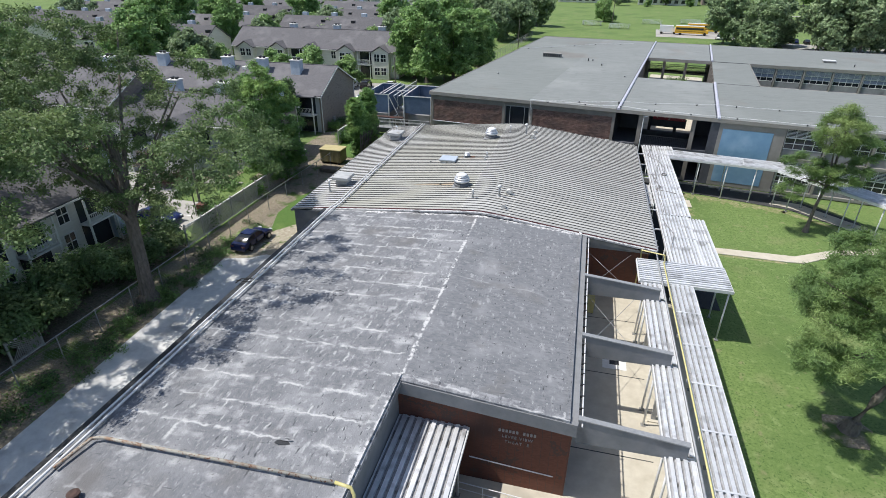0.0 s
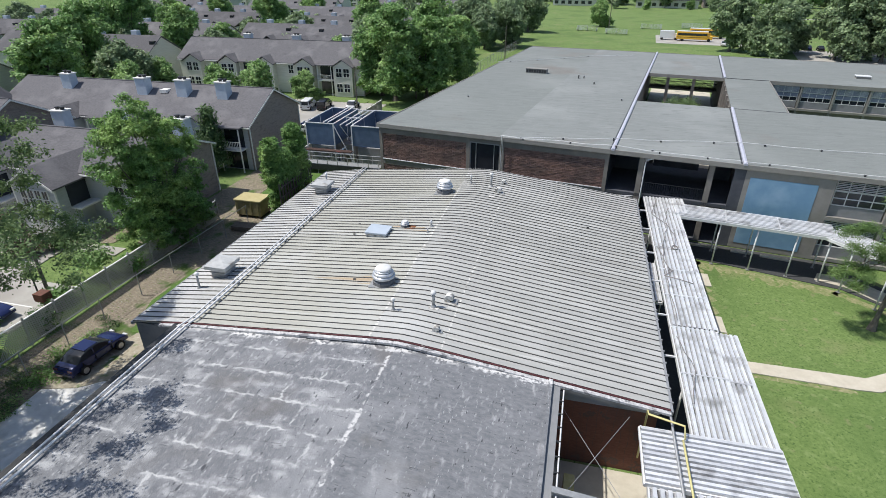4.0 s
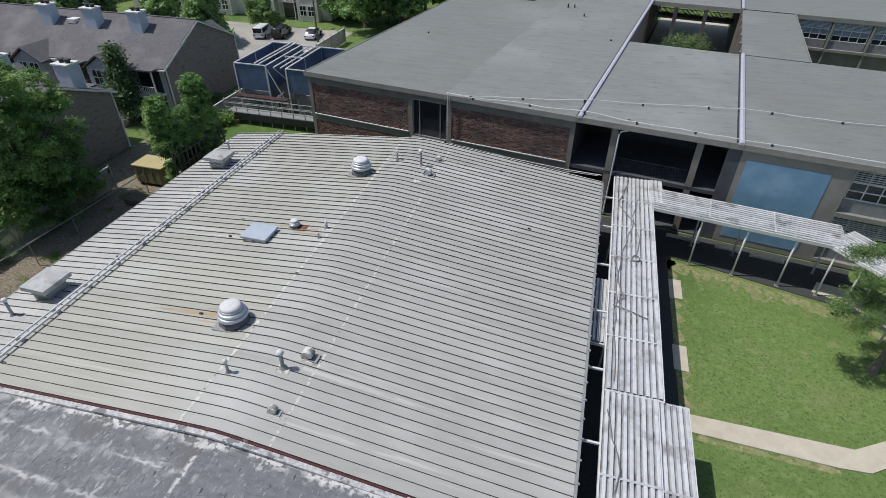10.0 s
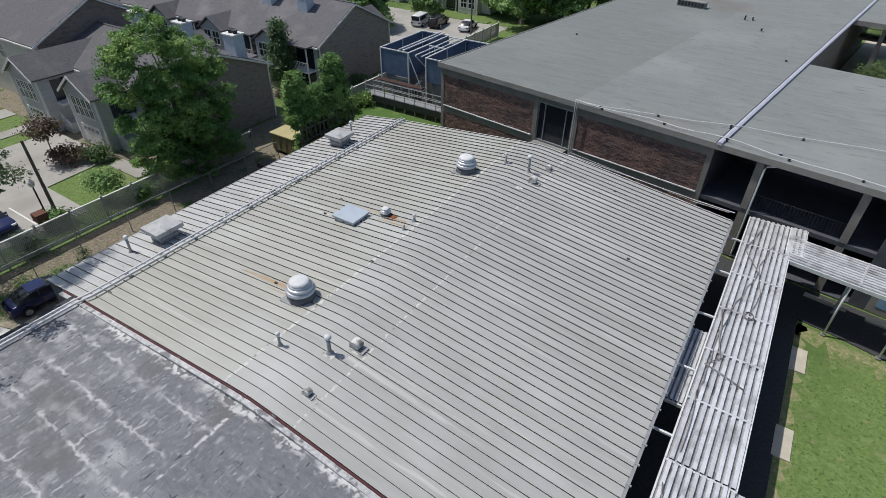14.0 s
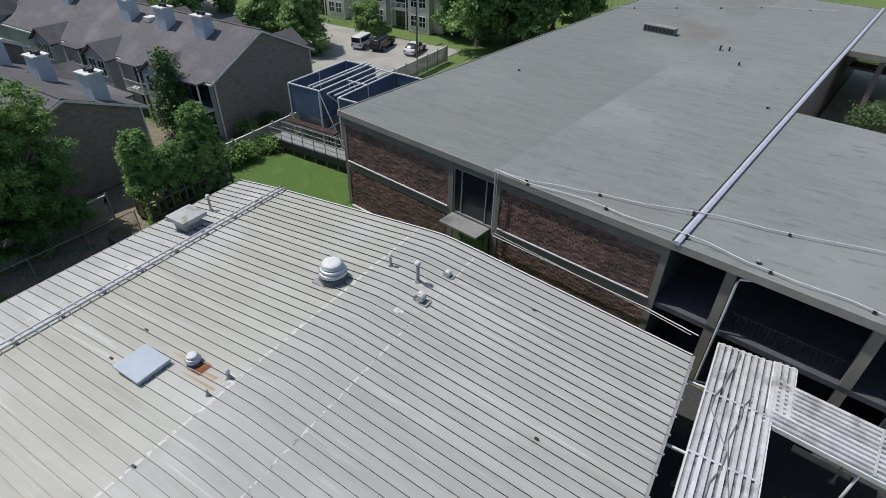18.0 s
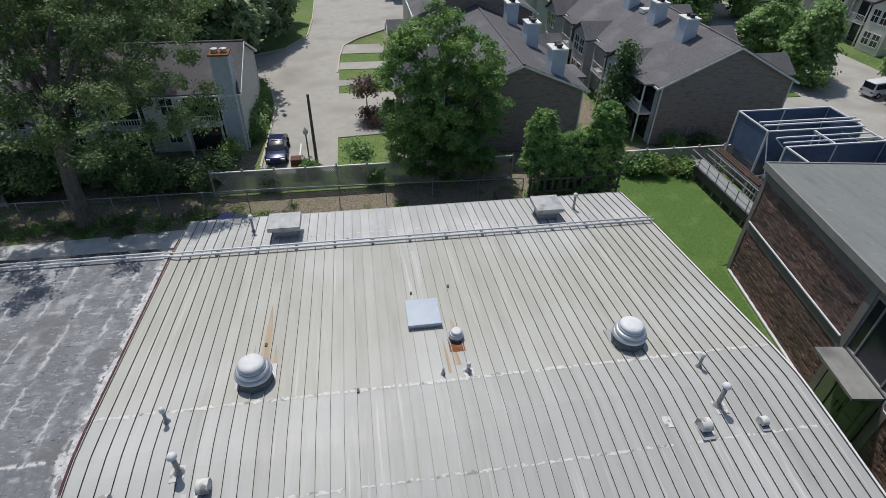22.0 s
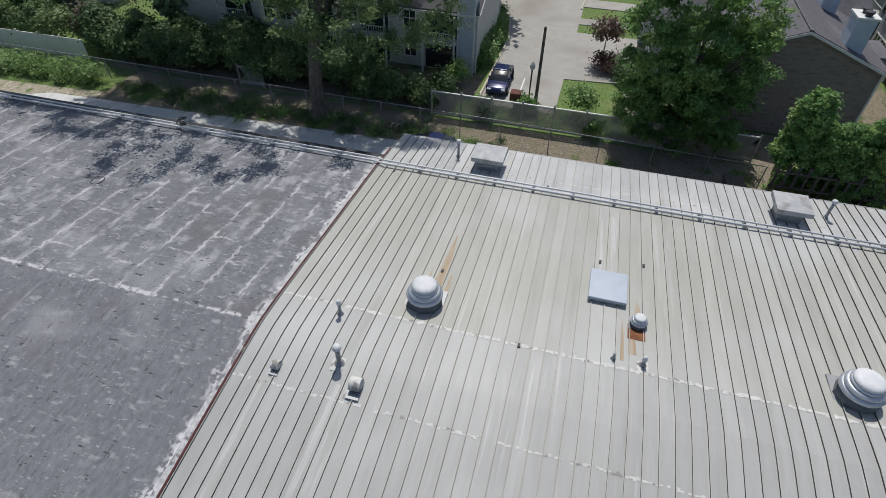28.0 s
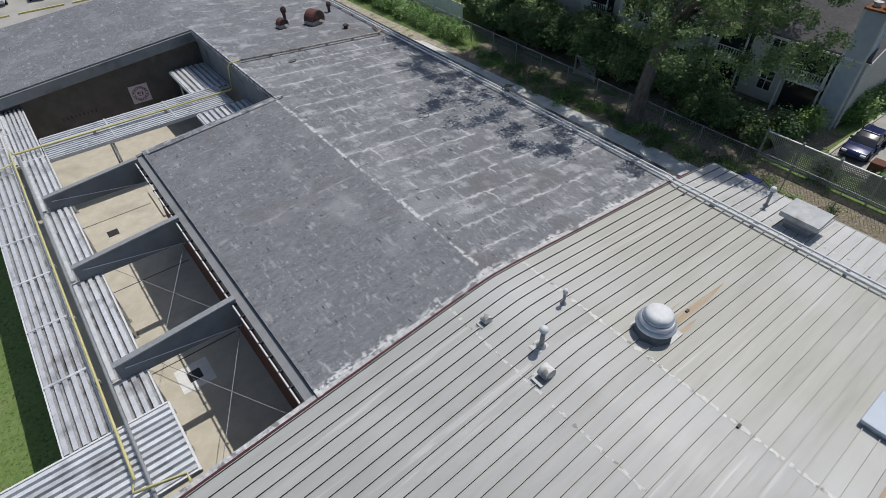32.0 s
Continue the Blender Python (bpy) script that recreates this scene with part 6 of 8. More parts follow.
# Outer crown blobs are added to shade the drive, roof and shrubs
oak_blobs = [(-4.5, 3, 14.2, 6.0, 6.0, 4.2, 260), (1.0, 8.0, 13.6, 4.0, 4.4, 3.2, 120), (-5.5, -4, 13.8, 5.5, 5.5, 3.4, 220), (-0.6, 2, 9.6, 3.6, 4.6, 2.6, 110), (-6, 4, 17, 5, 5, 3.0, 130), (-6, 0, 17.5, 5, 5, 3.0, 130), (1.6, -0.4, 8.2, 2.4, 2.4, 1.7, 70), (2.6, 3.0, 7.4, 2.2, 2.4, 1.7, 70), (-3.4, 3.4, 8.6, 3.0, 3.2, 2.0, 90), (-2.6, -1.6, 10.8, 3.2, 3.0, 1.6, 80), (2.4, 8.4, 9.2, 2.6, 3.0, 2.2, 80), (-8, -6, 15, 5, 5, 3.6, 140), (10.0, -4.0, 13.2, 3.2, 3.2, 1.5, 60), (8.2, 1.8, 12.8, 3.2, 3.2, 1.6, 64), (7.0, 6.6, 10.6, 2.4, 2.4, 1.6, 50), (6.0, -9.5, 15.4, 3.2, 3.0, 1.5, 60), (5.0, -14, 12.5, 3.4, 3.0, 2.0, 56), (4.5, 10.5, 9.0, 2.0, 2.0, 1.2, 26), (4, -18.5, 12, 3.2, 2.6, 1.8, 44), (-1.2, -13.0, 13.6, 3.3, 3.2, 1.8, 90), (-4, -10.5, 14, 4, 4, 2.5, 110), (-5, -16.5, 13.6, 4, 4, 2.5, 100), (-2.0, -5.5, 13.2, 2.0, 2.2, 1.2, 30), (-1.6, -18.5, 13.0, 3.2, 3.0, 2.0, 120), (-8.5, 3, 12.2, 4.5, 6.0, 4.0, 220), (-8.5, -8, 12.6, 4.5, 5, 4, 220), (-7.5, -14, 14.5, 4.0, 4.5, 4.0, 170), (-13.0, -9.0, 13.5, 4.2, 5.5, 3.0, 200), (-13.0, 0.0, 13.5, 4.2, 5.0, 3.0, 200), (-12.0, -17.5, 13.5, 4.2, 5.0, 3.0, 180)]
oak_inner = oak_blobs[:-6]
tree("oak_tree", (-31.0, 29.7, 0), [(0.1, 0.1, 3.0), (-0.1, 0.5, 6.5), (-0.6, 1.2, 9.5), (-1.5, 2, 12.5)], limbs_to(oak_blobs[:6], (-0.3, 0.7, 7.5), 2, rt) + limbs_to([b for b in oak_blobs[6:] if abs(b[0]) < 6.5 and abs(b[1]) < 8][::2], (-0.3, 0.7, 8.2), 1, rt), lobes([b for b in oak_inner if b[1] > -7.5], 0.85, 7, 11, 0.05, 8.0) + lobes([b for b in oak_inner if b[1] <= -7.5], 0.8, 6, 8, 0.2, 2.7) + lobes(oak_blobs[-6:], 1.0, 8, 9, 0.2, 2.8), 0.092, LEAF_OAK, 1, "large spreading oak with a bare trunk by the fence", 0.62, clump=28, spread=0.2)
b2 = [(0, -0.6, 10.4, 2.6, 2.9, 2.6, 150), (0, 2.0, 9.0, 2.4, 2.2, 2.6, 110), (-0.2, -2.6, 8.6, 2.4, 2.2, 2.8, 110), (0.3, 2.6, 6.2, 2.6, 1.9, 2.8, 120), (0.4, -2.8, 5.4, 2.6, 1.9, 2.8, 120), (1.0, 0, 6.5, 2.4, 2.8, 3.0, 140), (1.8, -0.8, 3.6, 2.0, 3.2, 2.0, 130), (0.8, 2.2, 3.0, 2.2, 2.2, 2.4, 100), (0.6, -2.4, 2.4, 2.2, 2.2, 2.2, 90), (1.0, 0.6, 1.3, 1.8, 3.8, 1.2, 70), (2.2, -1.6, 5.4, 1.1, 1.3, 1.0, 40), (2.3, 0.6, 4.0, 1.0, 1.2, 0.9, 40), (1.2, 3.4, 8.2, 1.0, 1.0, 1.2, 30)]
tree("bushy_tree", (-35.5, 56.2, 0), [(0, 0, 3), (0, 0.2, 6.5)], limbs_to(b2, (0, 0, 3), 2, rt), lobes(b2, 0.9, 8, 15, 0.2, 3.4), 0.11, LEAF, 2, "dense upright bushy tree with bright leaf tufts beside the fence", 0.35, clump=26, spread=0.16)
bc = [(0, 0, 1.5 + i * 0.75, 2.2 * (1 - i / 10), 2.2 * (1 - i / 10), 0.6, 44 - 4 * i) for i in range(9)]
tree("conifer_tree", (-42.3, 73.9, 0), [(0, 0, 4), (0, 0, 7.6)], [], bc, 0.15, LEAF_DK, 3, "dark conical evergreen between the houses", 0.2, clump=36, spread=0.36)
bv = [(0, -2.5, 7.3, 0.9, 0.85, 1.7, 130), (0, 1.8, 7.4, 0.9, 1.15, 1.8, 160), (0, -0.5, 6.2, 0.85, 1.4, 1.0, 110), (0.1, -2.6, 5.6, 0.9, 1.0, 1.5, 80), (0.1, 2.1, 4.9, 0.9, 1.3, 1.9, 130), (0.1, -0.2, 5.2, 0.8, 2.0, 1.3, 110), (0.1, 1.2, 3.2, 0.8, 1.9, 1.6, 110), (0.1, 2.2, 1.6, 0.8, 1.1, 1.6, 60), (-0.4, -0.6, 2.6, 0.5, 2.2, 1.8, 60)]
vine = tree("vine_hedge", (-26.5, 63.5, 0), [], [], lobes(bv, 0.32, 9, 9, 0.7, 1.8), 0.085, LEAF, 4, "tall vine-smothered timber screen with a notched bright green top", clump=20, spread=0.1, category="hedge")
for i in range(13):
    part("screen_slat", bx(0.75, 0.83, -3.2 + i * 0.52, -3.06 + i * 0.52, 0, 4.9), BARK, vine)
for i in range(5):
    part("screen_rail", bx(0.83, 0.89, -3.3, 3.3, 0.6 + i * 0.95, 0.72 + i * 0.95), BARK, vine)

# pines on the lawn
bp1 = [(0.4, 0, 9.6, 2.3, 2.2, 1.9, 120), (2.3, 0.5, 8.2, 2.0, 1.8, 1.2, 70), (-1.8, 0.3, 6.6, 2.0, 1.6, 1.0, 60), (1.6, -0.8, 6.2, 1.8, 1.6, 0.9, 50), (-2.6, -0.4, 4.2, 1.3, 1.2, 0.7, 34), (0.2, 0.6, 11.0, 1.3, 1.3, 1.0, 44), (0.3, 0.3, 5.0, 1.2, 1.2, 0.7, 24)]
tree("pine_tree", (22.0, 56.2, 0), [(0.15, 0.1, 2.6), (0.6, 0.2, 5.5), (0.5, 0.1, 10.5)], limbs_to(bp1, (0.5, 0.15, 6), 2, rt), lobes(bp1, 0.5, 31, 9, 0.1, 2.9), 0.078, LEAF_PINE, 5, "slender pine with airy tufts by the walk", 0.2, clump=34, spread=0.17, stretch=1.6, group="pines on the lawn")
bp2 = [(1.0, 0.5, 9.0, 3.6, 4.0, 1.8, 90), (-1.6, 2.5, 7.0, 2.4, 2.6, 1.4, 60), (-2.6, -1.0, 6.2, 1.9, 2.4, 1.2, 50), (4.0, 1, 11, 4, 4, 2, 90), (-2.2, 0.5, 4.0, 1.5, 1.3, 0.9, 40), (0.5, 4.5, 8.5, 2.5, 2.5, 1.5, 50), (-0.8, 4.0, 5.6, 1.8, 1.8, 0.9, 34)]
tree("pine_tree", (16.0, 28.3, 0), [(0.7, 0.1, 2.4), (1.9, 0.3, 6.0), (3.0, 0.6, 11)], limbs_to(bp2, (1.9, 0.3, 6.0), 3, rt), lobes(bp2, 0.5, 32, 9, 0.08, 3.1), 0.085, LEAF_PINE, 6, "leaning pine with open tufted branches on the lawn", 0.36, clump=34, spread=0.17, stretch=1.6, group="pines on the lawn")
sheet("mulch_patch", [(14.6, 27.9), (15.2, 26.9), (16.6, 27.0), (17.3, 28.5), (16.6, 29.5), (15.0, 29.3)], 0.0, DIRT, "bare reddish mulch round the pine", "ground", thick=0.05)


# prototype trees for the distance
def proto(seed, h, w, material, size, k, label, pos, name="round_tree"):
    rng = random.Random(seed)
    bl = []
    for i in range(9):
        a = rng.uniform(0, 6.28)
        d = rng.uniform(0.15, 0.5) * w
        bl.append((d * math.cos(a), d * math.sin(a), h * (0.2 + 0.07 * i), w * rng.uniform(0.3, 0.5), w * rng.uniform(0.3, 0.5), h * rng.uniform(0.15, 0.24), k))
    bl.append((0, 0, h * 0.85, w * 0.3, w * 0.3, h * 0.15, k))
    return tree(name, pos, [(0.1, 0, h * 0.25), (0, 0.2, h * 0.6)], limbs_to(bl, (0, 0, h * 0.3), 1, rng), lobes(bl, w * 0.16, seed, 5, 0.5), size, material, seed, label, h * 0.025, clump=14, spread=w * 0.05, group="trees of the neighbourhood")


P1 = proto(21, 17, 7.0, LEAF_MID, 0.3, 50, "tall leafy green tree behind the school fence", (-33.5, 117, 0))
P2 = proto(22, 12, 6.0, LEAF_HAZE, 0.34, 46, "grey-green leafy shade tree among the houses", (-29.6, 190, 0))
P3 = proto(23, 8.5, 5.0, LEAF_LT, 0.25, 34, "pale spring-green ornamental tree", (-51.9, 101.5, 0))
P4 = proto(24, 13, 6.0, LEAF_HAZE, 0.32, 40, "broad olive-green tree by the field", (47, 199, 0))


def at(x, y, s, a, z=0):
    return pose(x, y, z, 0, 0, a) @ Matrix.Diagonal((s, s, s, 1))


def copy_scaled(ob, x, y, s, a):
    o = copy_thing(ob, pose(x, y, 0, 0, 0, a))
    o.scale = (s, s, s * (0.9 + 0.2 * ((x * 7.3 + y * 3.1) % 1)))
    return o


for x, y, s, a in ((-28.5, 121, 0.95, 40), (-26.8, 129, 0.85, 100), (-37.5, 121, 0.9, 200), (-26.5, 139, 0.8, 10)):
    copy_scaled(P1, x, y, s, a)
for x, y, s, a in ((-24, 196, 1.1, 50), (-36, 200, 1.2, 90), (-27, 215, 1.2, 10), (-45, 185, 1.1, 0), (-40, 230, 1.3, 33), (-22, 240, 1.2, 75)):
    copy_scaled(P2, x, y, s, a)
for x, y, s, a in ((65, 193, 1.3, 40), (56, 202, 1.25, 140), (75, 190, 1.3, 220), (84, 196, 1.35, 300), (41, 203, 1.15, 80), (95, 186, 1.3, 20), (50, 194, 1.1, 10), (70, 200, 1.2, 0)):
    copy_scaled(P4, x, y, s, a)
for x, y, s, a in ((-49, 112, 0.65, 40), (-57, 99, 0.8, 100), (-62, 104, 0.8, 170), (-86, 73, 1.0, 80), (-70, 92, 0.9, 50), (-77, 101, 1.0, 10)):
    copy_scaled(P3, x, y, s, a)
rf = random.Random(77)
for i in range(34):
    copy_scaled((P3, P1, P3, P2)[i % 4], rf.uniform(-130, -36), 137.5 + (i % 5) * 31 + rf.uniform(-3, 3), rf.uniform(0.6, 1.0), rf.uniform(0, 360))
for x, y, s in ((-52, 135, 0.95), (-66, 133, 0.8), (-42, 139, 0.9), (-38, 160, 1.0), (-80, 104, 0.9), (-90, 106, 1.0), (-84, 92, 1.0), (-78, 110, 0.8), (-100, 76, 1.0), (-36, 176, 1.1), (-31, 150, 0.95)):
    copy_scaled((P2, P3, P1)[int(s * 20) % 3], x, y, s, x * 7)
for i in range(44):
    x, y = rf.uniform(-230, -45), rf.uniform(132, 420)
    copy_scaled((P1, P2, P3, P2)[i % 4], x, y, rf.uniform(0.75, 1.15), rf.uniform(0, 360))
for i in range(26):
    x, y = rf.uniform(-190, -80), rf.uniform(20, 132)
    if not (-75 < x and 60 < y < 90) and not (-135 < x and 28 < y < 66):
        copy_scaled((P3, P2, P1)[i % 3], x, y, rf.uniform(0.7, 1.05), rf.uniform(0, 360))
for i in range(46):
    copy_scaled((P2, P4, P1)[i % 3], -60 + i * 8 + rf.uniform(-4, 4), rf.uniform(400, 440), rf.uniform(1.0, 1.6), rf.uniform(0, 360))
for i in range(30):
    copy_scaled((P2, P4, P1)[i % 3], rf.uniform(110, 300), rf.uniform(150, 400), rf.uniform(0.9, 1.4), rf.uniform(0, 360))
for i in range(7):
    copy_scaled((P3, P4)[i % 2], 2 + i * 13 + rf.uniform(-4, 4), 385 - 8 * (i % 3), rf.uniform(0.6, 0.9), rf.uniform(0, 360))
for i in range(22):
    copy_scaled((P3, P3, P2)[i % 3], -40 - (i * 8.7) % 95, (136.5, 169.5, 200.5, 233)[i % 4] + rf.uniform(-2, 2), rf.uniform(0.55, 0.85), rf.uniform(0, 360))
copy_scaled(P3, 4.5, 268, 1.1, 0)
copy_scaled(P2, -57.5, 24, 1.5, 40)
copy_scaled(P2, -57.0, 33, 1.4, 150)
copy_scaled(P2, 118, 152, 1.0, 0)


def shrub(x, y, w, h, material, seed, label, k=26, size=0.13):
    return tree("shrub", (x, y, 0), [], [], [(0, 0, h * 0.5, w, w, h * 0.5, k), (w * 0.4, 0.2, h * 0.55, w * 0.6, w * 0.7, h * 0.45, k // 2), (-w * 0.3, -w * 0.4, h * 0.6, w * 0.6, w * 0.5, h * 0.42, k // 2)], size, material, seed, label, clump=30, spread=0.3, category="shrub", group="shrubs along the fence")


for i in range(9):
    shrub(-34.6 - 1.6 * (i % 2) - rt.uniform(0, 0.6), 12.5 + i * 2.15, rt.uniform(1.3, 1.9), rt.uniform(2.4, 4.2), LEAF_DK if i % 3 else LEAF_OAK, 40 + i, "tall dark overgrown shrub behind the fence", 40)
for x, y, w, h, m, s in ((-44.5, 40.0, 1.1, 1.8, LEAF_LT, 60), (-48.0, 39.9, 1.3, 1.7, LEAF, 61), (-39.4, 38.6, 0.9, 1.9, LEAF, 62), (-36.8, 49.3, 1.3, 2.6, LEAF_LT, 63), (-45.6, 50.9, 1.6, 1.5, LEAF_RED, 65), (-44.0, 52.6, 1.1, 1.3, LEAF_DK, 66), (-36.2, 45.0, 0.5, 1.2, LEAF, 67), (-32.8, 73.5, 0.8, 1.8, LEAF, 68), (-32.6, 76.0, 0.7, 1.3, LEAF, 69), (-33, 72, 0.7, 1.2, LEAF_LT, 70), (-36.9, 77.5, 0.8, 1.3, LEAF, 71), (-36.8, 80.5, 0.9, 1.1, LEAF_DK, 72), (-34.4, 42.0, 0.6, 1.5, LEAF_DK, 73), (-34.2, 50.3, 0.6, 1.6, LEAF, 74), (-33.3, 72.0, 0.7, 1.5, LEAF, 75)):
    shrub(x, y, w, h, m, s, "purple-leaved shrub by the drive" if m is LEAF_RED else "leafy green garden shrub")
tree("courtyard_tree", (14.4, 103.3, 0), [(0, 0, 1.5), (0.1, 0.1, 3.2)], [], [(0, 0, 4.7, 2.6, 2.2, 1.3, 110), (1.4, 0.6, 4.4, 1.5, 1.5, 1.1, 50), (-1.5, 0.2, 4.3, 1.4, 1.5, 1.1, 50)], 0.11, LEAF_OAK, 79, "round olive-green tree in the school court", 0.12, clump=36, spread=0.3)
for x, y, s, a in ((-69.8, 35.6, 0.95, 20), (-64, 33, 0.8, 80), (-76, 38.2, 0.85, 140), (-83, 37, 0.9, 10)):
    copy_scaled(P3 if s == 0.8 else P2, x, y, s, a)
for i, x in enumerate((-43.2, -44.6, -46.1, -50.8, -52.4, -54.0, -55.3)):
    shrub(x, 39.4 - 0.25 * (i % 2) - (0.5 if x < -53 else 0), 1.0, 1.4 + 0.25 * (i % 3), (LEAF, LEAF_LT, LEAF_DK)[i % 3], 230 + i, "clipped green shrub beside the access road", 34, 0.1)
tree("plum_tree", (-47.0, 50.3, 0), [(0, 0, 1.2), (0.1, 0, 2.4)], [], [(0, 0, 3.0, 1.5, 1.5, 1.1, 60)], 0.14, LEAF_RED, 80, "small purple-leaved plum tree by the drive", 0.09, clump=26, spread=0.3)
for i in range(34):
    y = 12.5 + i * 0.92
    bl = [(rt.uniform(-0.8, 0.8), rt.uniform(-0.8, 0.8), 0.12, rt.uniform(0.5, 1.0), rt.uniform(0.5, 1.1), rt.uniform(0.15, 0.3), 7) for _ in range(3)]
    tree("ground_ivy", (-30.3 + rt.uniform(-0.7, 0.8), y + rt.uniform(-0.4, 0.4), 0), [], [], bl, 0.075, (LEAF_LT, LEAF_DK, LEAF_OAK, LEAF)[i % 4], 90 + i, "low ivy and weeds on the leaf-littered soil", clump=30, spread=0.2, category="ground cover", group="ivy below the fence")
for i in range(8):
    shrub(-30.6 + rt.uniform(-0.4, 0.4), -22 + i * 3.6, 0.9, 1.1, LEAF_LT, 110 + i, "pale weedy growth along the south fence", 18, 0.1)

for i in range(9):
    shrub(-31.0 + rt.uniform(-0.3, 0.3), -9 + i * 2.2, 1.3, rt.uniform(1.1, 1.7), LEAF_LT, 130 + i, "pale weedy thicket along the south fence", 30, 0.11)
for i in range(11):
    shrub(-36 - rt.uniform(0, 2.5), -20 + i * 3.0, 1.9, rt.uniform(3, 5), (LEAF_DK, LEAF_OAK, LEAF_RED)[i % 3 if i % 5 else 1], 150 + i, "tall dark shrub behind the white fence", 44, 0.15)
for x, y, s, a in ((-44, -8, 0.9, 30), (-43, 8, 0.85, 120), (-55, 12, 1.0, 70), (-50, -22, 1.0, 10), (-60, -40, 1.1, 0)):
    copy_scaled(P2, x, y, s, a)
for i in range(6):
    shrub(-34.7 - 1.3 * (i % 2), 32.0 + i * 1.25, 1.2, 1.7 + 0.3 * (i % 3), (LEAF_DK, LEAF_OAK, LEAF_DK)[i % 3], 250 + i, "low dark shrub behind the chain-link fence", 40, 0.12)
ru = random.Random(19)
# Leaf colour is mostly the darker one, to imitate the oak's shade
for i in range(16):
    shrub(-34.9 - ru.uniform(0, 4.2), 4.0 + i * 1.45, ru.uniform(1.6, 2.1), ru.uniform(2.6, 3.9), (LEAF_DK, LEAF_DK, LEAF_OAK)[i % 3], 270 + i, "tall dense dark shrub in the shade of the oak", 90, 0.16)
for i in range(8):
    shrub(-36.4 - rt.uniform(0, 1.0), 14.0 + i * 2.4, rt.uniform(1.6, 2.0), rt.uniform(2.6, 3.4), (LEAF_OAK, LEAF_DK)[i % 2], 170 + i, "tall dark understorey shrub below the oak", 80, 0.16)
# ---- fences ----
t = thing("panel_fence", Tr((-34.2, -40, 0)), "plain white panel fence along the south yards", "fence")
for i in range(19):
    part("panel", bx(-0.03, 0.03, i * 2.4 + 0.06, i * 2.4 + 2.34, 0.1, 1.85), TRIM, t)
    part("post", bx(-0.07, 0.07, i * 2.4 - 0.06, i * 2.4 + 0.06, 0, 2.0), TRIM, t)

def chain_fence(x0, y0, x1, y1, h, label):
    d = Vector((x1 - x0, y1 - y0, 0))
    L = d.length
    t = thing("chain_link_fence", Tr((x0, y0, 0)) @ pose(0, 0, 0, 0, 0, math.degrees(math.atan2(d.y, d.x))), label, "fence")
    k = int(L / 3)
    for i in range(k + 1):
        part("post", tube(bmesh.new(), [(i * L / k, 0, 0), (i * L / k, 0, h + 0.05)], 0.035, 6), STEEL_G, t)
    part("top_rail", tube(bmesh.new(), [(0, 0, h), (L, 0, h)], 0.028, 6), STEEL_G, t)
    bm = bmesh.new()
    n = int(L / 0.22)
    for i in range(n):
        for sgn in (0, 1):
            a, b = i * L / n, min(L, i * L / n + h * 0.6)
            if sgn:
                a, b = b, a
            q = [bm.verts.new(c) for c in ((a, -0.004, 0.05), (a + 0.013, 0.004, 0.05), (b + 0.013, 0.004, h), (b, -0.004, h))]
            bm.faces.new(q)
    o = part("wire_mesh", bm, STEEL_G, t)
    o["kind"] = "stuff"
    return t


chain_fence(-31.6, 10, -31.2, 44, 1.8, "grey chain-link fence with a top rail along the drive")
chain_fence(-31.2, 44, -30.4, 61.5, 1.8, "grey chain-link fence beside the metal-roofed hall")
chain_fence(-31.9, -30, -31.6, 10, 1.8, "grey chain-link fence along the south drive")
chain_fence(-24.8, 140, -19.5, 200, 2.4, "tall chain-link fence beside the playing field")


def lattice_fence(y0, y1, x, h, label):
    t = thing("lattice_fence", Tr((x, y0, 0)), label, "fence", "lattice fence panels")
    L = y1 - y0
    k = max(1, round(L / 2.4))
    for i in range(k + 1):
        part("post", bx(-0.06, 0.06, i * L / k - 0.06, i * L / k + 0.06, 0, h + 0.12), WOOD, t)
        part("post_cap", lathe(bmesh.new(), [(0.09, h + 0.12), (0.1, h + 0.16), (0.04, h + 0.24), (0.01, h + 0.27)], 6, (0, i * L / k, 0)), WOOD, t)
    part("cap_rail", bx(-0.06, 0.06, 0, L, h - 0.02, h + 0.04), TRIM, t)
    part("bottom_rail", bx(-0.04, 0.04, 0, L, 0.1, 0.2), WOOD, t)
    bm = bmesh.new()
    n = int(L / 0.15)
    for i in range(n):
        for sgn in (0, 1):
            a, b = i * L / n, min(L, i * L / n + h * 0.75)
            if sgn:
                a, b = b, a
            for e in ((-0.012, 0.0) if sgn else (0.0, 0.012),):
                q = [(e[0], a, 0.2), (e[0], a + 0.075, 0.2), (e[0], b + 0.075, h), (e[0], b, h)]
                r = [(e[1], *c[1:]) for c in q]
                vs = [bm.verts.new(c) for c in q + r]
                for f in ((0, 1, 2, 3), (7, 6, 5, 4), (0, 4, 5, 1), (2, 6, 7, 3)):
                    bm.faces.new([vs[j] for j in f])
    bmesh.ops.recalc_face_normals(bm, faces=bm.faces[:])
    o = part("lattice", bm, WOOD, t, "diagonal lattice laths")
    o["kind"] = "stuff"


lattice_fence(21.0, 23.2, -34.0, 1.6, "weathered lattice fence panel in the shade")
lattice_fence(38.0, 61.5, -33.7, 2.0, "weathered pale lattice fence along the houses")
lattice_fence(70.5, 84.5, -33.3, 2.0, "pale lattice fence behind the hedge")
lattice_fence(84.5, 108.0, -33.0, 2.0, "pale lattice fence beside the car park")

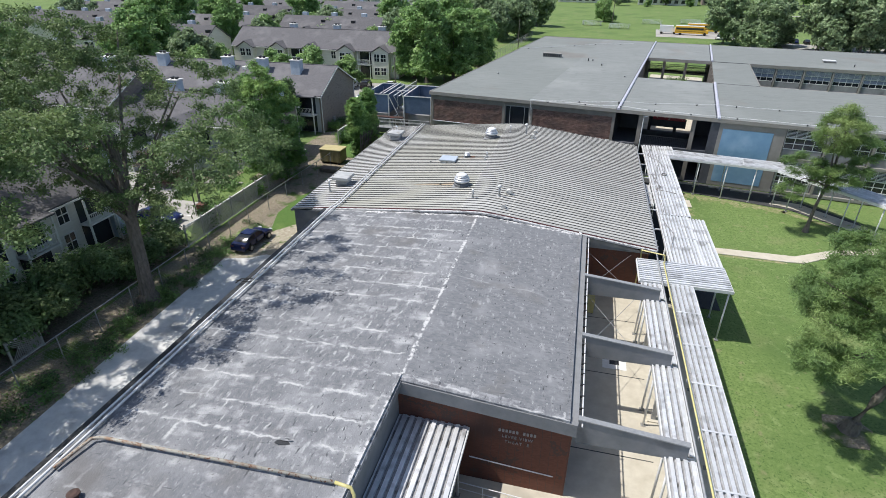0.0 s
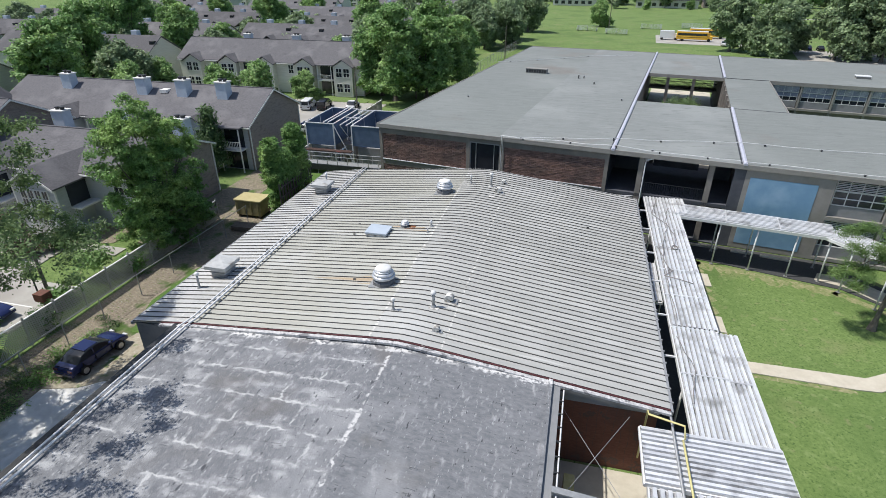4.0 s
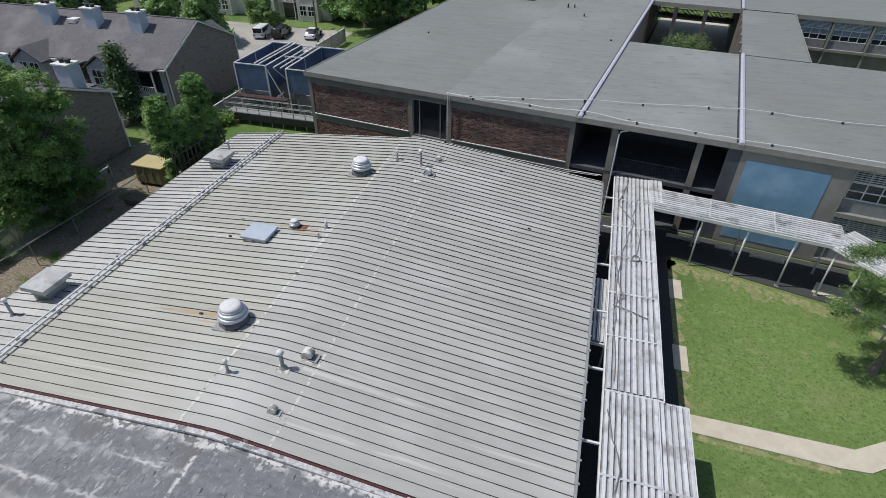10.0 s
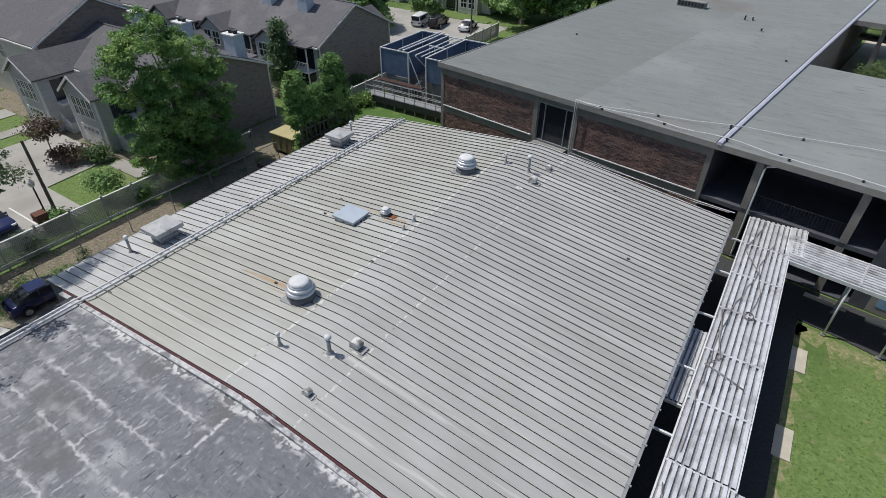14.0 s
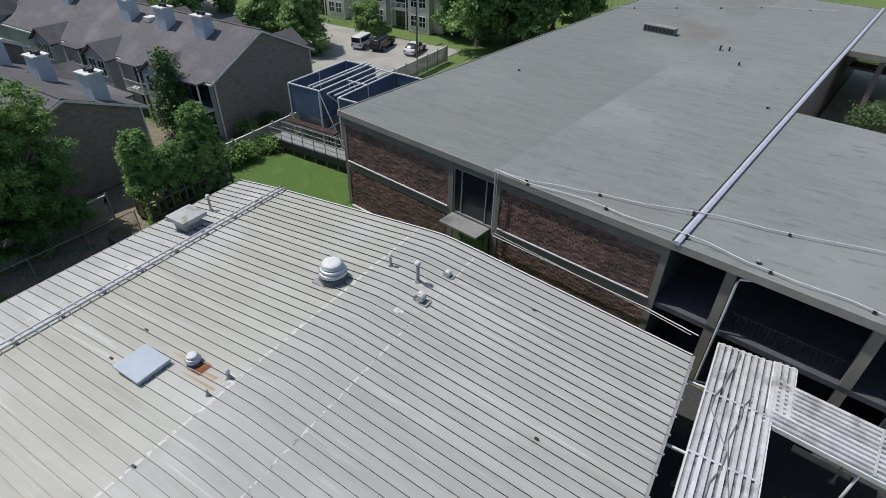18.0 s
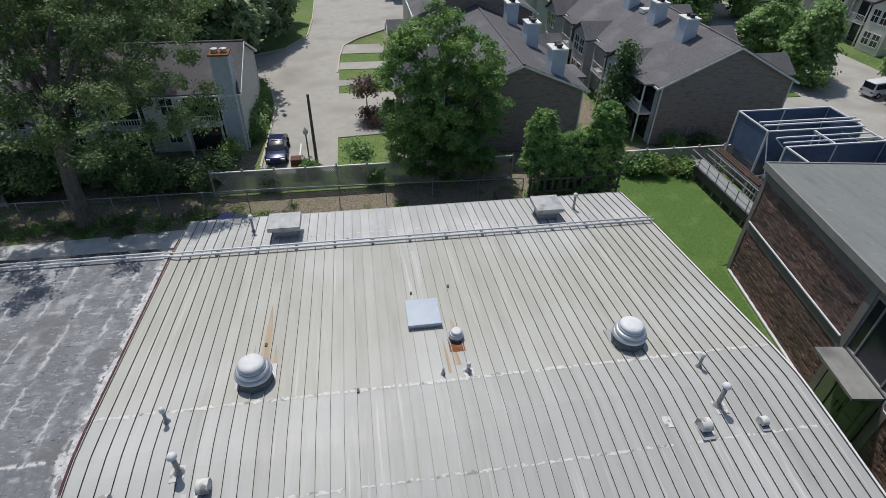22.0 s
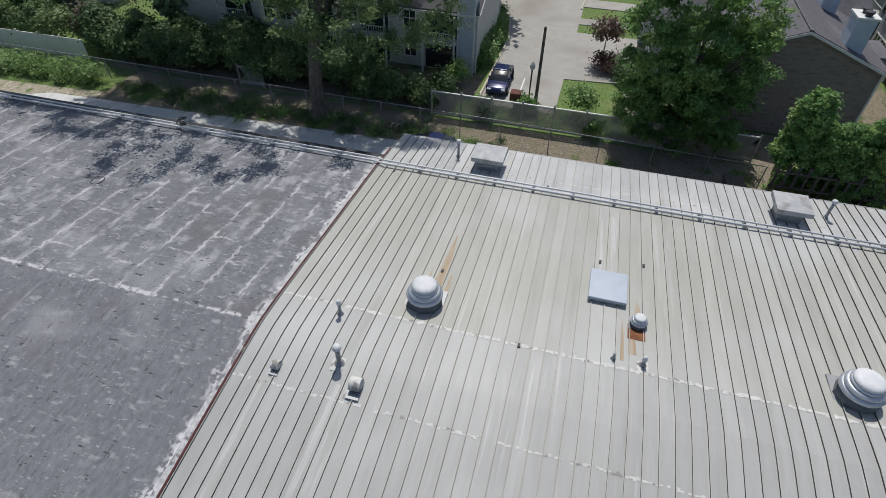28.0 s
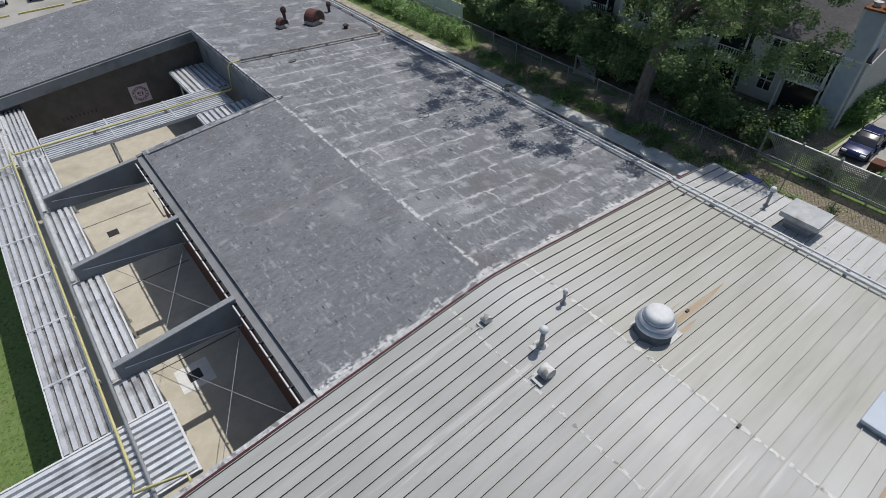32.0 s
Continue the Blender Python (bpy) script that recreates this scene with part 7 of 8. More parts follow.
# ---- west roads and yards ----
sheet("access_road", [(-36.5, 41.0), (-50, 41.2), (-55, 40.4), (-58.5, 38.6), (-60.5, 34), (-61, 20), (-66.5, 20), (-67, 36), (-69.5, 40.6), (-75, 43.2), (-84, 43.6), (-130, 43.4), (-130, 62), (-84, 60), (-77, 54), (-73, 50), (-70, 48.1), (-66, 47.6), (-36.5, 47.3)], 0.0, ROAD, "pale concrete access road between the houses", "road", thick=0.05)
for pts in ([(-37, 40.95), (-50, 41.15), (-55, 40.35), (-58.4, 38.55)], [(-66.6, 36), (-69.4, 40.7), (-75, 43.3), (-84, 43.7), (-110, 43.5)], [(-60, 47.35), (-66, 47.65), (-70, 48.15), (-73, 50.05), (-77, 54.05)]):
    bm = bmesh.new()
    for (xa, ya), (xb, yb) in zip(pts, pts[1:]):
        d = Vector((xb - xa, yb - ya, 0)).normalized()
        nr = Vector((-d.y, d.x, 0)) * 0.09
        slab(bm, [(xa - nr.x, ya - nr.y), (xb - nr.x, yb - nr.y), (xb + nr.x, yb + nr.y), (xa + nr.x, ya + nr.y)], -0.05, 0.13)
    bmesh.ops.recalc_face_normals(bm, faces=bm.faces[:])
    structure("kerb", bm, CONC, "pale concrete kerb of the access road", "kerb")
for x0, x1 in ((-57.5, -55.8), (-63.5, -61.0), (-70.5, -66.8)):
    sheet("house_pad", [(x0, 47.35), (x1, 47.35), (x1, 53.5), (x0, 53.5)], 0.015, ROAD, "pale concrete driveway pad between grass strips", "driveway", thick=0.07)
sheet("house_pad", [(-42.8, 47.35), (-43.4, 53.5), (-53.5, 53.5), (-53.5, 47.35)], 0.02, ROAD, "pale concrete driveway pads", "driveway", thick=0.07)
sheet("house_pad", [(-38, 52.4), (-42.4, 52.4), (-42.4, 53.8), (-38, 53.8)], 0.02, ROAD, "concrete doorstep slab", "driveway", thick=0.07)
sheet("front_bed", [(-43.4, 53.5), (-75, 53.5), (-75, 57.4), (-40, 57.4), (-40, 54.5)], -0.01, DIRT, "mulched planting bed before the townhouses", "ground", thick=0.05)
sheet("parking_lot", [(-34, 92.5), (-34, 113.5), (-95, 114), (-95, 95), (-60, 93)], 0.0, ROAD, "pale concrete car park among the houses", "road", thick=0.05)
sheet("south_car_park", [(-24, -60), (60, -60), (60, -11), (-24, -11)], 0.0, ROAD, "pale concrete car park behind the theatre", "road", thick=0.05)
for x0, x1, y0, y1 in ((-52, -47, 95, 98), (-62, -57, 101, 103), (-46.5, -38, 113.3, 115)):
    sheet("grass_island", [(x0, y0), (x1, y0), (x1, y1), (x0, y1)], 0.06, GRASS, "kerbed grass island in the car park", "ground", thick=0.1)
tagged(part("road_line", bx(-42, -37.8, 44.0, 44.12, 0.0, 0.006), TRIM), "white painted road line", "road marking", kind="structure")
for i in range(14):
    tagged(part("bay_line", bx(-14 + i * 2.7, -13.88 + i * 2.7, -19, -14, 0.0, 0.006), YELLOW), "yellow painted parking line", "road marking", kind="structure")


# ---- cars ----
def car(m, paint, label, L=4.3, W=1.72, H=1.38, van=False):
    t = thing("car", m, label, "car", "parked cars")
    h = L / 2
    if van:
        prof = [(-h, 0.35), (-h, 1.0), (-h + 0.1, H), (h * 0.3, H), (h * 0.62, 0.98), (h * 0.95, 0.85), (h, 0.6), (h, 0.35)]
    else:
        prof = [(-h, 0.36), (-h - 0.02, 0.62), (-h + 0.06, 0.8), (-h + 0.2, 0.9), (-h * 0.68, 0.95), (-h * 0.1, 0.94), (h * 0.4, 0.91), (h * 0.68, 0.84), (h * 0.88, 0.73), (h * 0.98, 0.58), (h, 0.34)]
    bm = bmesh.new()
    prism(bm, prof, "y", -W / 2, W / 2)
    for v in bm.verts:
        if v.co.z > 0.7:
            v.co.y *= 0.93 if v.co.z < 1.05 else 0.8
        if abs(v.co.x) > h * 0.9:
            v.co.y *= 0.9
    part("body", bevel(bm, 0.1), paint, t, smooth=True)
    if not van:
        bm = bmesh.new()
        prism(bm, [(-h * 0.8, 0.9), (-h * 0.56, H - 0.16), (-h * 0.34, H - 0.03), (-h * 0.08, H), (h * 0.1, H - 0.05), (h * 0.28, H - 0.22), (h * 0.5, 0.88)], "y", -W * 0.44, W * 0.44)
        for v in bm.verts:
            v.co.y *= 1 - 0.24 * max(0, (v.co.z - 0.9) / (H - 0.9)) ** 1.3
        part("cabin_glass", bevel(bm, 0.06), GLASS, t, "dark tinted windows", smooth=True)
        part("roof_panel", bevel(bx(-h * 0.4, h * 0.06, -W * 0.31, W * 0.31, H - 0.05, H + 0.015), 0.025), paint, t)
        for s in (-1, 1):
            for xx in (-h * 0.2,):
                part("door_pillar", bx(xx - 0.04, xx + 0.04, s * W * 0.4 - 0.03, s * W * 0.4 + 0.03, 0.9, H - 0.06), paint, t)
        for xx in (-h * 0.2, -h * 0.62, h * 0.36):
            part("shut_line", bx(xx - 0.008, xx + 0.008, -W * 0.505, W * 0.505, 0.45, 0.86), RUBBER, t)
    else:
        for s in (-1, 1):
            part("side_glass", bx(-h * 0.9, h * 0.3, s * W * 0.415 - 0.03, s * W * 0.415 + 0.03, 1.02, H - 0.12), GLASS, t)
        part("rear_glass", bx(-h - 0.01, -h + 0.06, -W * 0.35, W * 0.35, 1.02, H - 0.1), GLASS, t)
        part("windscreen", bx(h * 0.36, h * 0.6, -W * 0.36, W * 0.36, 1.0, 1.2), GLASS, t)
    for sx in (-0.62, 0.62):
        for s in (-1, 1):
            w = part("wheel", tube(bmesh.new(), [(sx * h, s * (W / 2 - 0.2), 0.32), (sx * h, s * (W / 2 + 0.02), 0.32)], 0.32, 16), RUBBER, t)
            part("rim", tube(bmesh.new(), [(sx * h, s * (W / 2), 0.32), (sx * h, s * (W / 2 + 0.035), 0.32)], 0.2, 12), ALLOY, w)
    for s in (-1, 1):
        part("tail_light", bx(-h - 0.01, -h + 0.05, s * W * 0.33 - 0.16, s * W * 0.33 + 0.16, 0.62, 0.76), REDTRIM, t)
        part("headlight", bx(h * 0.93, h - 0.01, s * W * 0.33 - 0.16, s * W * 0.33 + 0.16, 0.58, 0.7), STEEL_W, t)
        part("mirror", bx(h * 0.3, h * 0.36, s * W * 0.47 - 0.08, s * W * 0.47 + 0.08, 0.92, 1.04), paint, t)
    part("bumper", bx(-h - 0.04, -h + 0.1, -W * 0.42, W * 0.42, 0.32, 0.5), paint, t)
    return t


car(pose(-28.5, 40.2, 0, 0, 0, 86), CARBLUE, "dark navy two-door saloon parked by the drive")
car(pose(-40.2, 42.2, 0, 0, 0, 1), CARBLUE, "dark blue-black saloon nosed up to the lattice fence", 4.7, 1.8, 1.42)
car(pose(-46.5, 107.4, 0, 0, 0, 100), CARWHITE, "silver estate van in the car park", 4.7, 1.85, 1.75, True)
car(pose(-43.8, 108.2, 0, 0, 0, 100), CARBLACK, "black pickup-like car in the car park", 4.8, 1.85, 1.6, True)
car(pose(-38.8, 109.0, 0, 0, 0, 100), CARWHITE, "white car in the car park", 4.5, 1.8, 1.45)
car(pose(-39.0, 92.5, 0, 0, 0, 5), CARWHITE, "silver car behind the brick house", 4.5)
car(pose(-39.4, 95.5, 0, 0, 0, 5), CARBLUE, "dark car behind the brick house", 4.5)
for i, (x, p) in enumerate(((-12.4, CARWHITE), (-9.6, STEEL_G), (-4.4, CARBLACK), (-1.3, CARWHITE), (2.6, CARWHITE), (5.6, STEEL_G), (8.6, CARWHITE))):
    car(pose(x, -34.0 - 0.15 * x, 0, 0, 0, 80), p, "light-coloured car in the rear car park" if p is not CARBLACK else "black car in the rear car park", 4.6)
for x0 in (-14, -8.5, -3, 2.5):
    tagged(part("wheel_stop", bx(x0, x0 + 4.6, -28.3, -28.05, 0.0, 0.16), YELLOW), "yellow painted kerb bar in the rear car park", "kerb", "yellow bars in the car park")

# ---- houses ----
def window(parent, w, h, m, glass=GLASS):
    """A window on the local xz plane, facing -y, its lower left corner at m's origin."""
    p = part("window", box(bmesh.new(), 0, w, -0.02, 0.03, 0, h, m), glass, parent)
    f = bmesh.new()
    for a in ((-0.09, 0.0, -0.09, h + 0.09), (w, w + 0.09, -0.09, h + 0.09), (0, w, -0.09, 0.0), (0, w, h, h + 0.09), (0, w, h * 0.48, h * 0.54), (w * 0.47, w * 0.53, 0, h)):
        box(f, a[0], a[1], -0.06, 0.02, a[2], a[3], m)
    part("window_frame", f, TRIM, p)


def townhouse(m, L, W, ze, zr, label, endmat, sidemat, chims=(), bays=(), balconies=(), wins=(), group="townhouse rows"):
    """A row along local -x from a gable end at x = 0, centred on y = 0. bays: (x, side)."""
    t = thing("townhouse_row", m, label, "house", group)
    w = W / 2
    bm = bmesh.new()
    prism(bm, [(-w, 0), (-w, ze), (0, zr), (w, ze), (w, 0)], "x", -L + 0.02, -0.25)
    part("wall", bm, sidemat, t)
    for x0, x1 in ((-0.25, 0.0), (-L, -L + 0.02)):
        bm = bmesh.new()
        prism(bm, [(-w, 0), (-w, ze), (0, zr), (w, ze), (w, 0)], "x", x0, x1)
        part("gable_wall", bm, endmat, t)
    sl = (zr - ze) / w
    for s in (-1, 1):
        bm = bmesh.new()
        prism(bm, [(s * (w + 0.45), ze - 0.45 * sl + 0.02), (0, zr + 0.02), (0, zr + 0.2), (s * (w + 0.45), ze - 0.45 * sl + 0.16)], "x", -L - 0.25, 0.3)
        part("roof", bm, SHINGLE, t, "weathered grey-brown shingles")
        bm = bmesh.new()
        prism(bm, [(s * (w + 0.47), ze - 0.47 * sl - 0.08), (0, zr - 0.04), (0, zr + 0.14), (s * (w + 0.47), ze - 0.47 * sl + 0.12)], "x", 0.3, 0.36)
        part("rake_board", bm, TRIM, t)
        part("gutter", bx(-L - 0.25, 0.3, s * (w + 0.5) - 0.07, s * (w + 0.5) + 0.07, ze - 0.47 * sl - 0.1, ze - 0.47 * sl + 0.04), TRIM, t)
        part("downpipe", bx(0.0, 0.1, s * w - 0.06, s * w + 0.06, 0, ze - 0.1), TRIM, t)
    part("ridge_cap", bx(-L - 0.2, 0.3, -0.12, 0.12, zr + 0.16, zr + 0.24), SHINGLE, t)
    for x, y, top in chims:
        z0 = zr - abs(y) * sl
        c = part("chimney", bx(x - 0.75, x + 0.75, y - 0.6, y + 0.6, z0 - 0.6, top), CHIMNEY, t, "pale blue-grey boxed chimney")
        part("chimney_cap", bx(x - 0.85, x + 0.85, y - 0.7, y + 0.7, top, top + 0.12), TRIM, c)
        part("flue", lathe(bmesh.new(), [(0.2, top + 0.1), (0.22, top + 0.3), (0.3, top + 0.32), (0.3, top + 0.42), (0.1, top + 0.46)], 10, (x - 0.25, y, 0)), DARKSTEEL, c)
        part("flue", lathe(bmesh.new(), [(0.2, top + 0.1), (0.22, top + 0.3), (0.3, top + 0.32), (0.3, top + 0.42), (0.1, top + 0.46)], 10, (x + 0.4, y, 0)), DARKSTEEL, c)
    for x, s in bays:
        d, bw, bz = 1.5, 1.9, ze - 0.3
        b = part("bay", bx(x - bw, x + bw, min(s * w, s * (w + d)), max(s * w, s * (w + d)), 0, bz), sidemat, t)
        bm = bmesh.new()
        back = s * (w - (bw * 0.62 + 0.2) / sl)
        a0, a1 = sorted((s * (w + d + 0.3), back))
        for q in (-1, 1):
            prism(bm, [(x + q * (bw + 0.3), bz - 0.1), (x, bz + bw * 0.62 + 0.1), (x, bz + bw * 0.62 + 0.25), (x + q * (bw + 0.3), bz + 0.05)], "y", a0, a1)
        part("bay_roof", bm, SHINGLE, b)
        bm = bmesh.new()
        prism(bm, [(x - bw, bz), (x, bz + bw * 0.6), (x + bw, bz)], "y", *sorted((s * (w + d), s * (w + d - 0.2))))
        part("bay_gable", bm, sidemat, b)
        for z in (0.9, ze * 0.55 + 0.5):
            for dx in (-1.3, 0.2):
                mm = Tr((x + dx, s * (w + d) + (0.0), z)) if s < 0 else Tr((x + dx, s * (w + d), z)) @ Matrix.Diagonal((1, -1, 1, 1))
                window(b, 1.1, 1.5, mm)
    for x, s in wins:
        for z in (0.9, ze * 0.55 + 0.5):
            mm = Tr((x, s * w, z)) if s < 0 else Tr((x, s * w, z)) @ Matrix.Diagonal((1, -1, 1, 1))
            window(t, 1.0, 1.5, mm)
    for x, s in balconies:
        y0, y1 = sorted((s * w, s * (w + 1.3)))
        b = part("balcony", bx(x - 1.5, x + 1.5, y0, y1, ze * 0.5 - 0.15, ze * 0.5), TRIM, t, "white railed balcony")
        part("porch_roof", bx(x - 1.7, x + 1.7, y0 - 0.1, y1 + 0.1, ze - 0.2, ze - 0.05), SHINGLE, b)
        for dx in (-1.4, 1.4):
            part("porch_post", bx(x + dx - 0.06, x + dx + 0.06, s * (w + 1.2) - 0.06, s * (w + 1.2) + 0.06, 0, ze - 0.2), TRIM, b)
        for z in (0.15, 0.95):
            part("rail", bx(x - 1.45, x + 1.45, s * (w + 1.25) - 0.03, s * (w + 1.25) + 0.03, ze * 0.5 + z, ze * 0.5 + z + 0.06), TRIM, b)
        for i in range(13):
            part("baluster", bx(x - 1.4 + i * 0.225, x - 1.36 + i * 0.225, s * (w + 1.25) - 0.02, s * (w + 1.25) + 0.02, ze * 0.5 + 0.2, ze * 0.5 + 0.95), TRIM, b)
        part("recess", bx(x - 1.3, x + 1.3, s * w - 0.04, s * w + 0.04, 0.1, ze - 0.4), GLASS, b, "dark glazed recess")
    return t


H1 = townhouse(pose(-38, 81.8, 0), 38, 12.4, 5.6, 8.6, "grey-roofed townhouse row with a taupe brick gable", BRICK_T, SIDING_G, [(-5.6, -1.9, 9.6), (-11.4, -1.9, 9.6), (-17.4, -1.9, 9.6), (-29.5, -1.6, 9.6)], [(-6.5, -1), (-16, -1), (-26, -1), (-4, 1), (-13, 1), (-22, 1), (-31, 1)], [(-2.2, -1), (-11, -1), (-21, -1)], [(-8, 1), (-17, 1), (-18.6, -1)])
H2 = townhouse(pose(-38.3, 63.0, 0), 20, 11.0, 5.5, 7.65, "grey-roofed townhouse row with a dark brick gable", BRICK_T, SIDING_G, [(-1.3, 3.2, 8.6), (-8.9, 3.2, 8.6), (-16.4, 3.2, 8.6)], [(-12, 1)], [(-4.5, 1)], [(-3, -1), (-19, 1)])
H2B = townhouse(pose(-57.4, 63.0, 0), 17, 13.0, 7.0, 10.2, "taller grey-roofed townhouse block with tan walls", BRICK_T, SIDING, [(-7, 3.2, 11.2)], [(-11, 1)], [], [(-9, -1), (-5, 1)])


def front_wing(x, y0, y1, w, ze, zr, label):
    """A gabled wing running south from the row, with tall windows over a garage door and a railed stair."""
    t = thing("gabled_house_wing", Tr((x, 0, 0)), label, "house", "gabled front wings")
    bm = bmesh.new()
    prism(bm, [(-w, 0), (-w, ze), (0, zr), (w, ze), (w, 0)], "y", y0, y1)
    part("wall", bm, SIDING_G, t)
    sl = (zr - ze) / w
    for q in (-1, 1):
        bm = bmesh.new()
        prism(bm, [(q * (w + 0.35), ze - 0.35 * sl + 0.02), (0, zr + 0.02), (0, zr + 0.17), (q * (w + 0.35), ze - 0.35 * sl + 0.15)], "y", y0 - 0.4, y1)
        part("roof", bm, SHINGLE, t, "weathered grey shingles")
        bm = bmesh.new()
        prism(bm, [(q * (w + 0.38), ze - 0.38 * sl - 0.12), (0, zr - 0.08), (0, zr + 0.14), (q * (w + 0.38), ze - 0.38 * sl + 0.1)], "y", y0 - 0.47, y0 - 0.41)
        part("rake_board", bm, TRIM, t)
        part("corner_board", bx(q * w - 0.08, q * w + 0.08, y0 - 0.03, y0 + 0.1, 0, ze), TRIM, t)
    for k in range(4):
        window(t, 0.58, 1.7, Tr((-1.5 + k * 0.8, y0, 3.0)))
    g = part("garage_door", bx(-1.5, 1.5, y0 - 0.04, y0 + 0.02, 0.05, 2.1), TRIM, t, "pale panelled garage door")
    for k in range(4):
        part("door_light", bx(-1.25 + k * 0.66, -0.8 + k * 0.66, y0 - 0.06, y0 - 0.04, 1.6, 1.85), GLASS, g)
        part("door_groove", bx(-1.48, 1.48, y0 - 0.05, y0 - 0.04, 0.4 + k * 0.36, 0.42 + k * 0.36), STEEL_G, g)
    part("side_porch", bx(w, w + 1.5, y0 + 1.0, y0 + 2.6, 0, 1.0), SIDING_G, t)
    part("porch_recess", bx(w - 0.03, w + 0.03, y0 + 1.2, y0 + 3.4, 2.9, 4.9), GLASS, t, "dark recessed balcony opening")
    part("balcony_deck", bx(w + 0.04, w + 1.2, y0 + 1.1, y0 + 3.5, 2.7, 2.85), TRIM, t)
    for k in range(9):
        part("stair_baluster", bx(w + 0.2 + k * 0.16, w + 0.24 + k * 0.16, y0 + 0.9, y0 + 0.94, 0, 1.9 - k * 0.1), TRIM, t)
    part("stair_rail", tube(bmesh.new(), [(w + 0.15, y0 + 0.92, 1.95), (w + 1.6, y0 + 0.92, 1.05)], 0.035, 6), TRIM, t)
    return t


front_wing(-46.6, 54.0, 61.0, 2.3, 5.2, 6.7, "gabled grey wing with four tall windows over a garage door")
front_wing(-55.2, 53.4, 61.0, 2.4, 5.4, 6.9, "gabled grey wing beside the taller tan block")
H3 = townhouse(pose(-46.9, 39.6, 0, 0, 0, 90), 30, 10.4, 5.3, 7.6, "pale cream townhouse row half hidden by the oak", SIDING, SIDING, [], [(-13.6, -1), (-17.6, -1)], [(-9.2, -1), (-22.5, -1)], [(-6.4, -1), (-11.8, -1)])
b = part("corner_balcony", bx(-4.6, -1.6, -6.3, -5.2, 2.6, 2.75), TRIM, H3, "white railed corner balcony")
part("recess", bx(-4.5, -1.7, -5.24, -5.16, 0.1, 4.9), GLASS, b, "dark recessed porch")
for z in (2.85, 3.55):
    part("rail", bx(-4.6, -1.6, -6.28, -6.22, z, z + 0.06), TRIM, b)
for k in range(16):
    part("baluster", bx(-4.58 + k * 0.197, -4.54 + k * 0.197, -6.27, -6.23, 2.75, 3.55), TRIM, b)
for x in (-4.5, -1.7):
    part("porch_post", bx(x - 0.07, x + 0.07, -6.3, -6.16, 0, 5.0), TRIM, b)
c = part("chimney_chase", bx(-1.5, -0.1, -5.75, -4.4, 0, 8.3), CHIMNEY, H3, "pale blue-white boxed chimney from ground to above the eave")
part("chase_cap", bx(-1.6, 0.0, -5.85, -4.3, 8.3, 8.42), RUST, c, "rusted metal cap")
for x in (-1.15, -0.45):
    part("flue", lathe(bmesh.new(), [(0.2, 8.4), (0.22, 8.6), (0.3, 8.62), (0.3, 8.72), (0.1, 8.76)], 10, (x, -5.1, 0)), SEALANT, c)
for y in (-5.75, -4.4):
    for x in (-1.5, -0.1):
        part("corner_board", bx(x - 0.06, x + 0.06, y - 0.06, y + 0.06, 0, 8.28), TRIM, c)
H4 = townhouse(pose(-40.5, 124.5, 0), 40, 11.0, 5.8, 9.0, "cream townhouse row with white bay windows", SIDING, SIDING, [(-6, 2.0, 9.8), (-17, 2.0, 9.8), (-28, 2.0, 9.8)], [(-3.5, -1), (-11.5, -1), (-20, -1), (-28, -1), (-36, -1)], [(-7.4, -1), (-24, -1)], [(-15.5, -1), (-32, -1)])
t = thing("corner_turret", Tr((-77, 76.5, 0)), "round house turret with a conical shingle roof", "turret")
part("drum", lathe(bmesh.new(), [(2.2, 0), (2.2, 6.4)], 16), SIDING_G, t)
part("cone_roof", lathe(bmesh.new(), [(2.6, 6.3), (1.2, 7.9), (0.05, 9.3)], 16), SHINGLE, t)


def far_row(m, L, W, ze, zr, wallmat, label):
    """A plainer row for the distance: walls, roof, gabled bays, chimneys, windows."""
    t = thing("far_townhouse_row", m, label, "house", "far townhouse rows")
    w = W / 2
    bm = bmesh.new()
    prism(bm, [(-w, 0), (-w, ze), (0, zr), (w, ze), (w, 0)], "x", -L, 0)
    part("wall", bm, wallmat, t)
    sl = (zr - ze) / w
    for s in (-1, 1):
        bm = bmesh.new()
        prism(bm, [(s * (w + 0.45), ze - 0.45 * sl + 0.02), (0, zr + 0.02), (0, zr + 0.2), (s * (w + 0.45), ze - 0.45 * sl + 0.16)], "x", -L - 0.25, 0.3)
        part("roof", bm, SHINGLE, t)
    k = int(L / 9)
    for i in range(k):
        x = -4 - i * 9
        b = part("bay", bx(x - 2, x + 2, -w - 1.5, -w, 0, ze - 0.3), wallmat, t)
        bm = bmesh.new()
        for q in (-1, 1):
            prism(bm, [(x + q * 2.3, ze - 0.4), (x, ze + 1.0), (x, ze + 1.15), (x + q * 2.3, ze - 0.25)], "y", -w - 1.8, -w + 2.6)
        part("bay_roof", bm, SHINGLE, b)
        for z in (1.0, 3.7):
            window(b, 2.6, 1.4, Tr((x - 1.3, -w - 1.5, z)))
        part("chimney", bx(x - 4.5, x - 3.1, 1.4, 2.6, ze, zr + 0.9), CHIMNEY, t)
        part("window", bx(x + 2.6, x + 3.6, -w - 0.03, -w + 0.02, 3.6, 5.0), GLASS, t)
        part("skylight", bx(x + 3.0, x + 4.0, -2.6, -1.4, zr - 2.4 * sl, zr - 1.4 * sl + 0.14), GLASS, t)
    return t


